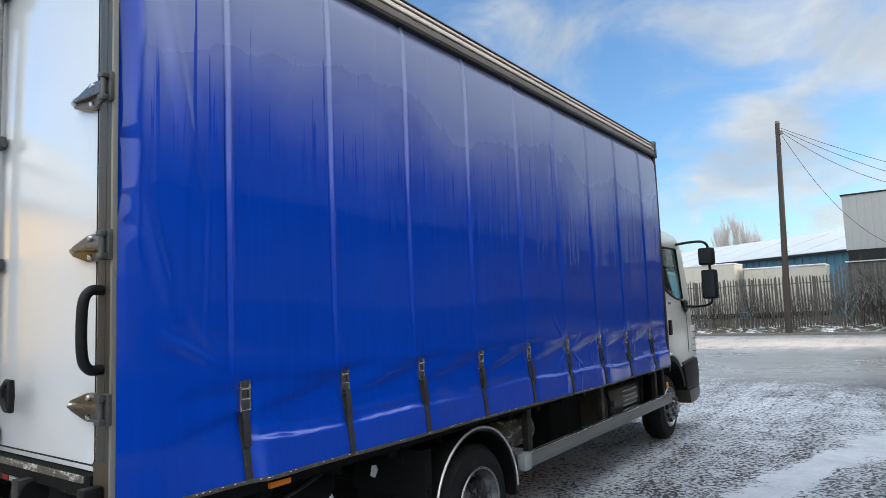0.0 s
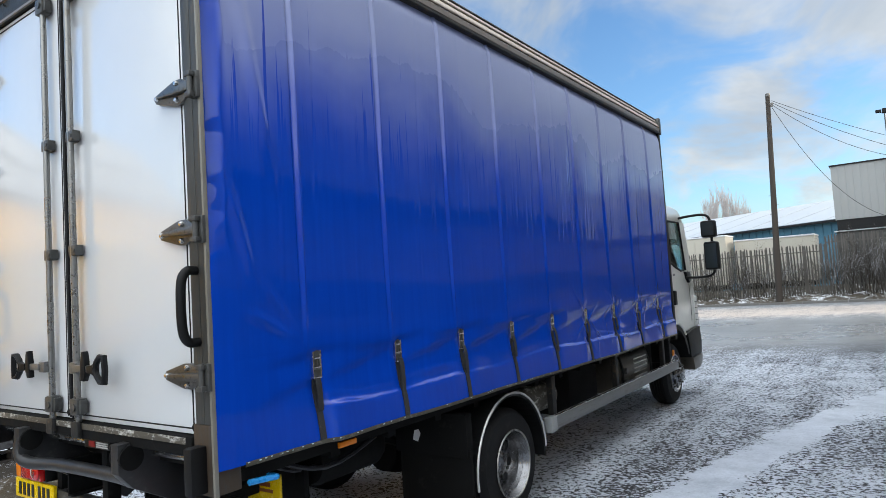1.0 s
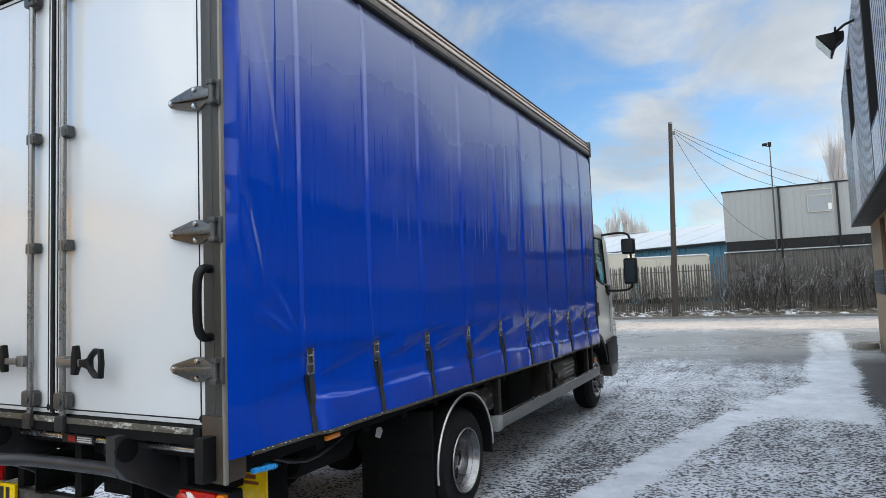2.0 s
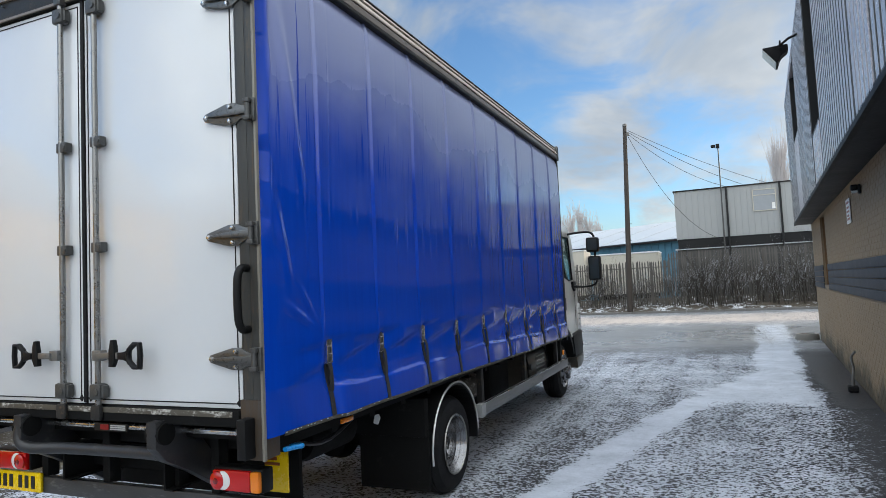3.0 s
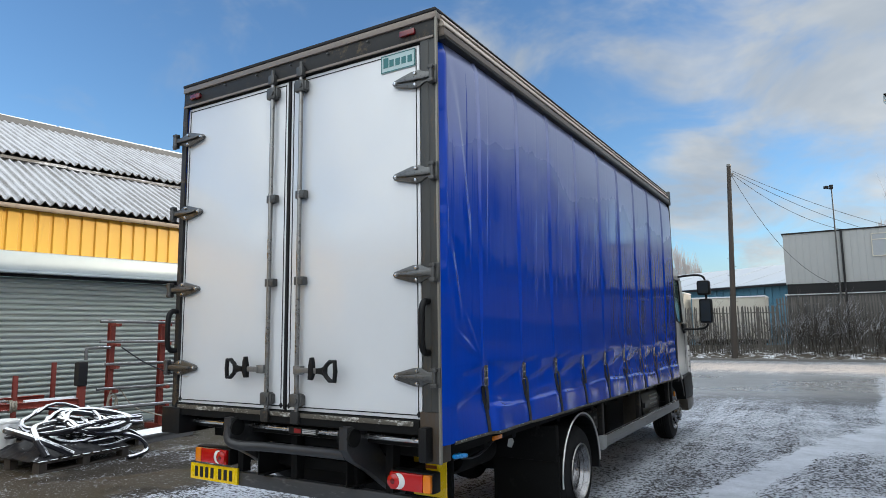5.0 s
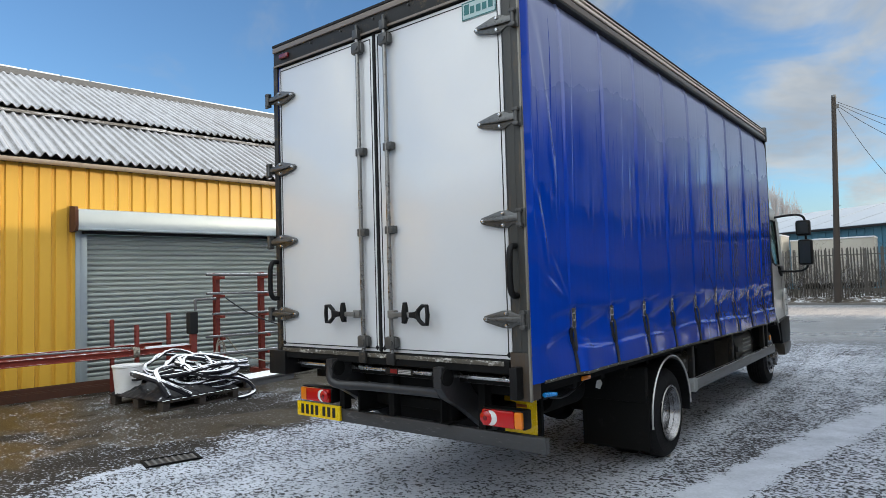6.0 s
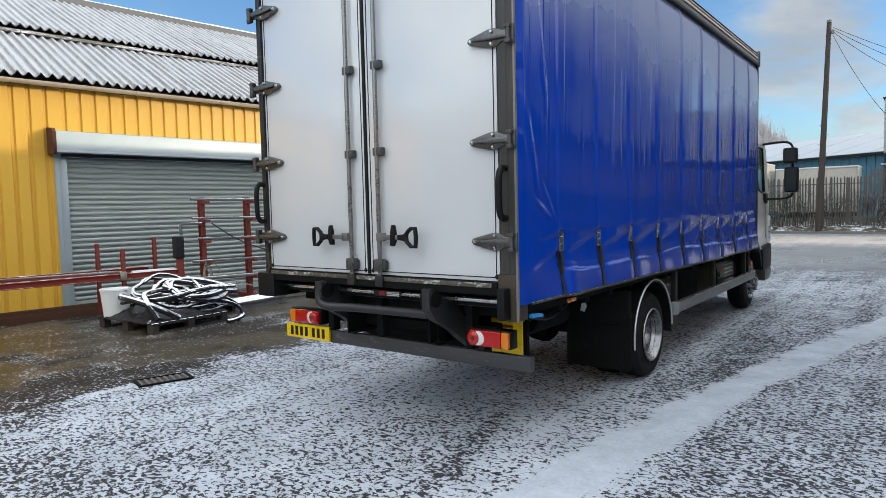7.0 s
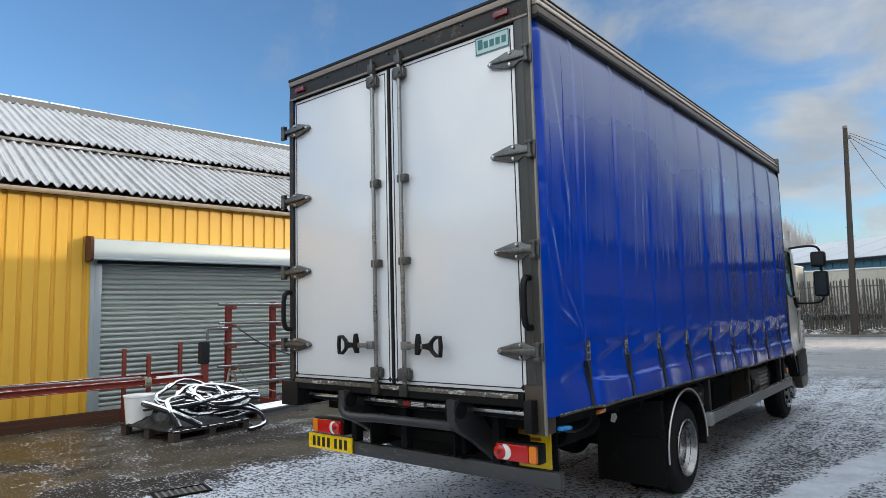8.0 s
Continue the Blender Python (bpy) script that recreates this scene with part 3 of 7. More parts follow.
def build_shed():
    y0, y1 = -14.0, 16.0
    d0, d1 = 0.05, 7.2
    shed = thing("shed", shed_at(0, 0), SHED_TURN, "long industrial shed with yellow ribbed steel walls and snowy corrugated roof", "building", kind="structure")

    def sheet(a, b, z0, z1):
        bm = fresh()
        prof = []
        y = a
        while y < b - 0.02:
            for dy, dx in ((0.0, 0.0), (0.170, 0.0), (0.185, -0.036), (0.233, -0.036), (0.25, 0.0)):
                if y + dy <= b:
                    prof.append((dx, y + dy))
            y += 0.25
        prof.append((0.0, b))
        lo = [bm.verts.new((u, v, z0)) for u, v in prof]
        hi = [bm.verts.new((u, v, z1)) for u, v in prof]
        for i in range(len(prof) - 1):
            bm.faces.new((lo[i], lo[i + 1], hi[i + 1], hi[i]))
        back = fresh()
        box(back, (-0.22, a, z0), (-0.05, b, z1))
        return bm, back
    for a, b, z0, z1 in ((y0, d0, 0.05, 3.97), (d0, d1, 3.0, 3.97), (d1, y1, 0.05, 3.97)):
        bm, back = sheet(a, b, z0, z1)
        wall = part("wall", bm, "yellow_steel", shed)
        part("lining", back, "dark_trim", wall)
    bm = fresh()
    box(bm, (-0.22, y0, -0.1), (0.015, d0, 0.05), 0.006)
    box(bm, (-0.22, d1, -0.1), (0.015, y1, 0.05), 0.006)
    part("plinth", bm, "rust", shed, "rust-stained concrete plinth")
    for y, hole in ((y0, 0), (y1, 0)):
        bm = fresh()
        box(bm, (-14, y - 0.1, 0), (-0.2, y + 0.1, 4.0))
        part("end_wall", bm, "yellow_steel", shed)
    # roof: two tiers of corrugated sheet with a lap joint between, a ridge on top
    def roof_z(q):
        """Height of the roof at q metres back from the eaves edge; the sheets sag a little at the lap."""
        return 4.10 + 0.498 * q if q < 2.62 else 5.405 + 0.460 * (q - 2.62)
    rnd = random.Random(3)
    def tier(s0, s1, lift, amp):
        """Corrugated sheets with snow lying uneven in the valleys and ragged lower ends."""
        pitch, seg, steps = 0.176, 8, 14
        n = int((y1 - y0 + 0.4) / pitch) * seg
        sag = [rnd.uniform(-0.012, 0.012) for _ in range(n // seg + 2)]
        slip = [rnd.uniform(-0.03, 0.03) for _ in range(n // (seg * 6) + 2)]
        verts, faces = [], []
        for k in range(2):
            for q in range(steps + 1):
                f = q / steps
                for i in range(n + 1):
                    y = y0 - 0.2 + i * pitch / seg
                    d = s0 + (s1 - s0) * f + (slip[i // (seg * 6)] if q == 0 else 0.0)
                    drift = 0.010 * noise.noise(Vector((d * 1.7, y * 1.3, 4.0))) + 0.006 * noise.noise(Vector((d * 6.0, y * 5.0, 9.0)))
                    wave = math.cos(2 * math.pi * i / seg)
                    zz = roof_z(d) + lift + amp * (wave if wave > 0 else wave * 0.72) + (drift if k == 0 else -0.014) + sag[i // seg] * (1 - f)
                    verts.append((0.24 - d, y, zz))
        row, lay = n + 1, (n + 1) * (steps + 1)
        for k in range(2):
            for q in range(steps):
                for i in range(n):
                    a = k * lay + q * row + i
                    f = (a, a + row, a + row + 1, a + 1)
                    faces.append(f if k else f[::-1])
        for i in range(n):
            faces.append((i, i + 1, lay + i + 1, lay + i))
        me = bpy.data.meshes.new("roof")
        me.from_pydata(verts, [], faces)
        me.materials.append(M["snow_roof"])
        me.polygons.foreach_set("use_smooth", [True] * len(me.polygons))
        return me
    part("roof", tier(0.0, 2.75, 0.0, 0.044), None, shed, "corrugated fibre-cement roof under thin snow")
    part("roof", tier(2.62, 6.7, 0.16, 0.040), None, shed, "corrugated fibre-cement roof under thin snow")
    # weathered lap boards in lengths, a little out of line
    y = y0 - 0.2
    while y < y1:
        e = min(y + 2.4, y1 + 0.2)
        bm = fresh()
        k = rnd.uniform(-0.012, 0.012)
        zz = roof_z(2.58)
        prism(bm, [(0.24 - 2.50, zz + 0.015 + k), (0.24 - 2.50, zz + 0.075 + k), (0.24 - 2.80, zz + 0.135 + k), (0.24 - 2.80, zz + 0.03)], "y", y, e - 0.012, 0.006)
        part("lap_board", bm, "lap_wood", shed, "grey weathered lap board streaked with snow" if y < y0 else "")
        y = e
    bm = fresh()
    zr = roof_z(6.7) + 0.16
    prism(bm, [(0.24 - 6.45, zr - 0.11), (0.24 - 6.48, zr + 0.06), (0.24 - 6.85, zr + 0.18), (0.24 - 7.2, zr + 0.08), (0.24 - 7.2, zr - 0.1)], "y", y0 - 0.2, y1 + 0.2)
    ridge = part("ridge", bm, "lead_grey", shed, "grey ridge capping with a line of snow")
    bm = fresh()
    y = y0
    while y < y1:
        e = y + rnd.uniform(0.5, 1.6)
        k = rnd.uniform(0.012, 0.040)
        prism(bm, [(0.24 - 6.72, zr + 0.130), (0.24 - 6.85, zr + 0.184), (0.24 - 6.85, zr + 0.184 + k), (0.24 - 6.78, zr + 0.160 + k * 0.7)], "y", y, e)
        y = e + rnd.choice((0.0, 0.0, 0.06))
    part("snow_line", bm, "snow", ridge)
    bm = fresh()
    prism(bm, [(-6.5, 4.1), (-6.6, zr), (-13.8, 4.3), (-13.8, 4.1)], "y", y0, y1)
    part("rear_roof", bm, "snow_roof", shed)
    # eaves: dark shadow gap board, gutter with brackets
    bm = fresh()
    box(bm, (-0.2, y0, 3.97), (0.06, y1, 4.07))
    part("eaves_board", bm, "dark_trim", shed)
    bm = fresh()
    half = [(0.155 + 0.065 * math.cos(a), 4.025 + 0.075 * math.sin(a)) for a in [math.pi + math.pi * i / 8 for i in range(9)]]
    inner = [(0.155 + 0.055 * math.cos(a), 4.025 + 0.062 * math.sin(a)) for a in [2 * math.pi - math.pi * i / 8 for i in range(9)]]
    prism(bm, half + inner, "y", y0 - 0.2, y1 + 0.2)
    gutter = part("gutter", bm, "gutter_plastic", shed, "faded brown half-round gutter")
    bm = fresh()
    for p in (half, ):
        prism(bm, [(u * 1.0 + (u - 0.155) * 0.12, v - 0.006) for u, v in half] + [(u, v) for u, v in inner], "y", 0, 0.09)
    clip = mesh_of("gutter_union", bm, "gutter_plastic")
    y = y0 + 0.6
    while y < y1:
        part("gutter_union", clip, None, gutter, at=(0, y, 0))
        y += 1.35
    # roller shutter
    door = thing("door_1", shed_at(0, 0), SHED_TURN, "closed grey roller shutter door with a steel hood, set in the yellow wall", "roller shutter", kind="structure")
    slat = fresh()
    prism(slat, [(-0.095, 0.0), (-0.060, 0.0), (-0.026, 0.008), (-0.014, 0.024), (-0.012, 0.044), (-0.017, 0.066), (-0.028, 0.073), (-0.070, 0.076), (-0.075, 0.094), (-0.095, 0.094)], "y", d0 + 0.15, d1 - 0.15)
    slat = mesh_of("slat", slat, "shutter_steel", 60)
    z = 0.14
    while z < 2.95:
        part("slat", slat, None, door, at=(0, 0, z))
        z += 0.097
    bm = fresh()
    box(bm, (-0.07, d0 + 0.15, 0.015), (-0.015, d1 - 0.15, 0.14), 0.008)
    part("bottom_rail", bm, "shutter_steel", door)
    for y in (d0, d1 - 0.19):
        bm = fresh()
        box(bm, (-0.08, y, 0), (0.05, y + 0.19, 3.0), 0.006)
        box(bm, (0.05, y + 0.07, 0), (0.062, y + 0.10, 3.0))
        part("guide", bm, "shutter_box", door, "pale grey steel side guide")
    bm = fresh()
    prism(bm, [(0.0, 2.80), (0.345, 2.80), (0.352, 2.808), (0.352, 2.835), (0.342, 2.842), (0.342, 3.145), (0.330, 3.172), (0.0, 3.22)], "y", d0 - 0.04, d1 + 0.05)
    hood = part("hood", bm, "shutter_box", door, "pale grey-blue steel shutter hood")
    bm = fresh()
    prism(bm, [(0.0, 2.78), (0.34, 2.78), (0.375, 2.83), (0.375, 3.15), (0.32, 3.22), (0.0, 3.26)], "y", d0 - 0.09, d0 - 0.04)
    part("end_plate", bm, "rust", hood, "rusty end plate")
    bm = fresh()
    prism(bm, [(0.02, 2.75), (0.20, 2.75), (0.20, 2.80), (0.02, 2.80)], "y", d0 + 0.1, d1 - 0.1)
    part("lintel", bm, "dark_trim", door)


build_shed()

# ---------------------------------------------------------------- the brick office with the clad upper floor
OFFICE_TURN = -math.degrees(math.atan(0.060))
office_m = Matrix.Translation((0.876, 0, 0)) @ Matrix.Rotation(radians(OFFICE_TURN), 4, "Z")
OFFICE_END = 17.9


def build_office():
    office = thing("office", office_m.translation, OFFICE_TURN, "two-storey office with buff brick below and grey ribbed cladding overhanging above", "building", kind="structure")
    y0 = 2.6
    end = OFFICE_END
    door0, door1 = 13.95, 15.1
    # ground-floor core, cut for the doorway
    for a, b, z0, z1 in ((y0, door0, 0, 3.04), (door0, door1, 2.96, 3.04), (door0, door1, 0, 1.46), (door1, end, 0, 3.04)):
        bm = fresh()
        box(bm, (0.012, a, z0), (0.30, b, z1))
        part("wall", bm, "mortar", office)
    def courses(a, b, z0, z1, name, mat, seed):
        """Brick courses laid proud of the mortar, joined, as they are too fine to tell apart singly."""
        rnd = random.Random(seed)
        verts, faces = [], []
        row, z = 0, z0
        while z < z1 - 0.03:
            y = a - (0.1125 if row % 2 else 0.0)
            while y < b:
                p, q = max(a, y) + 0.005, min(b, y + 0.215) - 0.005
                if q - p > 0.03:
                    d = rnd.uniform(0.0085, 0.0105)
                    base = len(verts)
                    verts.extend(((0.012, p, z), (0.012, q, z), (0.012, q, z + 0.065), (0.012, p, z + 0.065),
                                  (d, p + 0.003, z + 0.003), (d, q - 0.003, z + 0.003), (d, q - 0.003, z + 0.062), (d, p + 0.003, z + 0.062)))
                    faces.extend(tuple(base + i for i in f) for f in ((4, 7, 6, 5), (0, 4, 5, 1), (1, 5, 6, 2), (2, 6, 7, 3), (3, 7, 4, 0)))
                y += 0.225
            z += 0.075
            row += 1
        me = bpy.data.meshes.new(name)
        me.from_pydata(verts, [], faces)
        me.materials.append(M[mat])
        ob = new(name, me)
        ob.parent = office
        tagged(ob, kind="stuff")
    courses(door0, door1, 0.0, 1.45, "brickwork", "brick_buff", 5)
    for a, b in ((y0, door0), (door1, end)):
        courses(a, b, 0.0, 1.37, "brickwork", "brick_buff", 1)
        for k in range(4):
            bm = fresh()
            box(bm, (-0.004, a, 1.380 + k * 0.132), (0.014, b, 1.502 + k * 0.132), 0.005)
            part("slate_board", bm, "slate_brick", office, "dark slate-grey board" if k == 0 else "")
        courses(a, b, 1.912, 3.0, "brickwork", "brick_buff", 3)
    for a, b in ((y0 - 0.1, y0), (end - 0.3, end)):
        bm = fresh()
        box(bm, (0.3, a, 0), (9, b, 3.04))
        part("wall", bm, "brick_buff", office)
    bm = fresh()
    box(bm, (-0.36, y0 - 0.12, 3.0), (9, y0 - 0.001, 6.24), 0.004)
    part("end_wall", bm, "grey_cladding", office)
    bm = fresh()
    box(bm, (0.16, door0 + 0.005, 1.46), (0.20, door1 - 0.005, 2.96), 0.004)
    slot = part("window", bm, "window_glass", office, "narrow dark window in the brick wall")
    bm = fresh()
    box(bm, (0.05, door0 + 0.002, 1.462), (0.15, door0 + 0.06, 2.958))
    box(bm, (0.05, door1 - 0.06, 1.462), (0.15, door1 - 0.002, 2.958))
    part("frame", bm, "timber_frame", slot, "brown window frame")
    # upper floor: ribbed metal, with tall dark slot windows
    zt = 6.22
    ox = -0.34
    slots = ((3.9, 4.95, 4.5), (8.3, 9.68, 3.80), (13.0, 14.7, 4.62))
    def ribs(a, b, z0, z1):
        bm = fresh()
        prof = []
        y = a
        while y < b - 0.001:
            for dy, dx in ((0.0, 0.02), (0.040, 0.02), (0.048, -0.045), (0.192, -0.045), (0.202, 0.02)):
                if y + dy <= b:
                    prof.append((ox + dx, y + dy))
            y += 0.202
        prof.append((ox, b))
        lo = [bm.verts.new((u, v, z0)) for u, v in prof]
        hi = [bm.verts.new((u, v, z1)) for u, v in prof]
        for i in range(len(prof) - 1):
            if (lo[i].co - lo[i + 1].co).length > 1e-5:
                bm.faces.new((lo[i], lo[i + 1], hi[i + 1], hi[i]))
        return bm
    # dark strips on the rib edges, standing for the shade in the grooves
    def groove_strips(a, b, z0, z1):
        bm = fresh()
        y = a
        while y + 0.05 < b:
            prism(bm, [(ox + 0.019, y + 0.034), (ox - 0.047, y + 0.034), (ox - 0.047, y + 0.0475), (ox + 0.019, y + 0.0475)], "z", z0 + 0.002, z1 - 0.002)
            y += 0.202
        tagged(part("joint", bm, "lead_grey", office), kind="stuff")
    cuts = [y0] + [v for s in slots for v in s[:2]] + [end]
    for i in range(0, len(cuts), 2):
        part("cladding", ribs(cuts[i], cuts[i + 1], 3.05, zt), "grey_cladding", office, "grey ribbed metal cladding")
        groove_strips(cuts[i], cuts[i + 1], 3.05, zt)
    for a, b, zb in slots:
        part("cladding", ribs(a, b, 3.05, zb), "grey_cladding", office, "grey ribbed metal cladding")
        part("cladding", ribs(a, b, 6.10, zt), "grey_cladding", office, "grey ribbed metal cladding")
        win = fresh()
        box(win, (ox + 0.145, a, zb), (ox + 0.155, b, 6.10))
        win = part("window", win, "window_glass", office, "tall narrow dark window")
        bm = fresh()
        for p, q in (((ox - 0.035, a - 0.03, zb - 0.03), (ox + 0.12, a + 0.02, 6.11)), ((ox - 0.035, b - 0.02, zb - 0.03), (ox + 0.12, b + 0.03, 6.11)), ((ox - 0.045, a + 0.02, zb - 0.03), (ox + 0.12, b - 0.02, zb + 0.01)), ((ox + 0.06, (a + b) / 2 - 0.02, zb + 0.01), (ox + 0.11, (a + b) / 2 + 0.02, 6.10))):
            box(bm, p, q)
        part("frame", bm, "dark_trim", win)
    bm = fresh()
    box(bm, (ox + 0.16, y0, 3.055), (9, end - 0.02, zt - 0.02))
    part("core", bm, "dark_trim", office)
    bm = fresh()
    box(bm, (ox + 0.01, y0, 3.01), (0.3, end, 3.05), 0.004)
    part("soffit", bm, "dark_trim", office, "dark underside of the overhang")
    bm = fresh()
    box(bm, (ox - 0.045, y0, 3.0), (ox + 0.005, end, 3.07), 0.004)
    part("drip_edge", bm, "dark_trim", office)
    bm = fresh()
    box(bm, (ox - 0.02, end - 0.02, 3.05), (9, end + 0.02, zt))
    box(bm, (ox - 0.05, y0, zt - 0.02), (9, end + 0.03, zt + 0.06))
    part("parapet", bm, "grey_cladding", office)
    # small fixtures
    lamp = thing("bulkhead_lamp", office_m @ Vector((0, 8.25, 2.79)), OFFICE_TURN, "black bulkhead lamp on the brick wall", "wall lamp")
    bm = fresh()
    box(bm, (-0.025, -0.06, -0.06), (0.0, 0.06, 0.06), 0.008)
    box(bm, (-0.11, -0.05, -0.015), (-0.025, 0.05, 0.06), 0.02)
    body = part("body", bm, "black_plastic", lamp)
    bm = fresh()
    box(bm, (-0.10, -0.042, -0.05), (-0.03, 0.042, -0.017), 0.015)
    part("lens", bm, "lamp_glass", lamp, "clouded lens")
    sign = thing("wall_sign", office_m @ Vector((0, 9.6, 2.44)), OFFICE_TURN, "small white notice fixed to the brick wall", "sign")
    bm = fresh()
    box(bm, (-0.012, -0.22, 0.0), (-0.001, 0.22, 0.36), 0.003)
    part("board", bm, "sign_white", sign)
    for k, (w, z) in enumerate(((0.32, 0.29), (0.26, 0.22), (0.30, 0.16), (0.22, 0.10), (0.28, 0.05))):
        bm = fresh()
        box(bm, (-0.0155, -w / 2, z), (-0.0125, w / 2, z + 0.028))
        part("text_bar", bm, "sign_ink", sign)
    post = thing("vent_pipe", office_m @ Vector((-0.14, 9.5, 0)), OFFICE_TURN, "short bent grey pipe standing against the brick wall", "pipe")
    bm = fresh()
    pipe(bm, smooth_line([(0, 0, 0.0), (0.0, 0.0, 0.18), (0.02, 0.02, 0.34), (0.0, -0.01, 0.50), (0.05, -0.04, 0.58)], 4), 0.019, 8)
    part("tube", bm, "galvanised", post)
    bm = fresh()
    box(bm, (-0.07, -0.08, 0), (0.06, 0.08, 0.09), 0.02)
    part("foot", bm, "rubber", post)
    hole = thing("manhole_ring", (1.66, 17.9, 0), 0, "low round concrete manhole ring dusted with snow", "manhole")
    bm = fresh()
    lathe(bm, [(0.0, 0.08), (0.17, 0.08), (0.19, 0.15), (0.25, 0.15), (0.28, 0.11), (0.29, 0.0)], 28, "z")
    part("ring", bm, "concrete", hole)
    bm = fresh()
    lathe(bm, [(0.0, 0.115), (0.10, 0.11), (0.15, 0.10), (0.17, 0.08)], 20, "z", (0.02, -0.02, 0))
    part("snow_cap", bm, "snow", hole)


build_office()


def floodlight(place, turn):
    f = thing("floodlight", place, turn, "black floodlight on a bracket, lamp off, fixed to the grey cladding", "floodlight")
    bm = fresh()
    pipe(bm, [(0.02, 0, 0.28), (-0.16, 0, 0.22), (-0.30, 0, 0.12)], 0.022, 8)
    box(bm, (-0.01, -0.09, 0.18), (0.02, 0.09, 0.38), 0.01)
    pipe(bm, smooth_line([(-0.30, -0.20, 0.02), (-0.30, -0.2, 0.14), (-0.30, 0.2, 0.14), (-0.30, 0.2, 0.02)], 5), 0.014, 6)
    part("bracket", bm, "black_plastic", f)
    bm = fresh()
    ring = [((-0.20, 0.10, 0.06), 0.07), ((-0.42, 0.10, -0.02), 0.11)]
    a = [(-0.18, s * 0.10, z) for s, z in ((-1, 0.10), (1, 0.10), (1, -0.02), (-1, -0.02))]
    b = [(-0.30, s * 0.14, z) for s, z in ((-1, 0.09), (1, 0.09), (1, -0.10), (-1, -0.10))]
    c = [(x, s * 0.24, z) for x, s, z in ((-0.58, -1, 0.05), (-0.58, 1, 0.05), (-0.36, 1, -0.25), (-0.36, -1, -0.25))]
    loops = [[bm.verts.new(p) for p in q] for q in (a, b, c)]
    for p, q in zip(loops, loops[1:]):
        for i in range(4):
            bm.faces.new((p[i], p[(i + 1) % 4], q[(i + 1) % 4], q[i]))
    bm.faces.new(loops[0])
    bm.faces.new(loops[-1])
    bmesh.ops.recalc_face_normals(bm, faces=bm.faces)
    bmesh.ops.bevel(bm, geom=list(bm.edges), offset=0.012, segments=2, affect="EDGES")
    head = part("head", bm, "black_plastic", f)
    bm = fresh()
    n = Vector((-0.30, 0, -0.22)).normalized()
    q = [Vector(p) + n * 0.004 for p in ((-0.566, -0.21, 0.031), (-0.566, 0.21, 0.031), (-0.374, 0.21, -0.231), (-0.374, -0.21, -0.231))]
    lo = [bm.verts.new(p) for p in q]
    hi = [bm.verts.new(p + n * 0.008) for p in q]
    bm.faces.new(lo)
    bm.faces.new(hi)
    for i in range(4):
        bm.faces.new((lo[i], lo[(i + 1) % 4], hi[(i + 1) % 4], hi[i]))
    bmesh.ops.recalc_face_normals(bm, faces=bm.faces)
    part("lens", bm, "lamp_glass", head, "pale glass lens")


floodlight(office_m @ Vector((-0.36, 11.0, 5.60)), OFFICE_TURN)

# ---------------------------------------------------------------- the lorry
LORRY = (-3.75, 1.225, 0)
BUCKLES = [0.592 + 0.645 * i + 0.0077 * i * i for i in range(9)]
LEN = 6.80


def hem(y):
    """Height of the curtain's lower edge."""
    return 1.045 - 0.055 * min(1.0, y / 5.0)


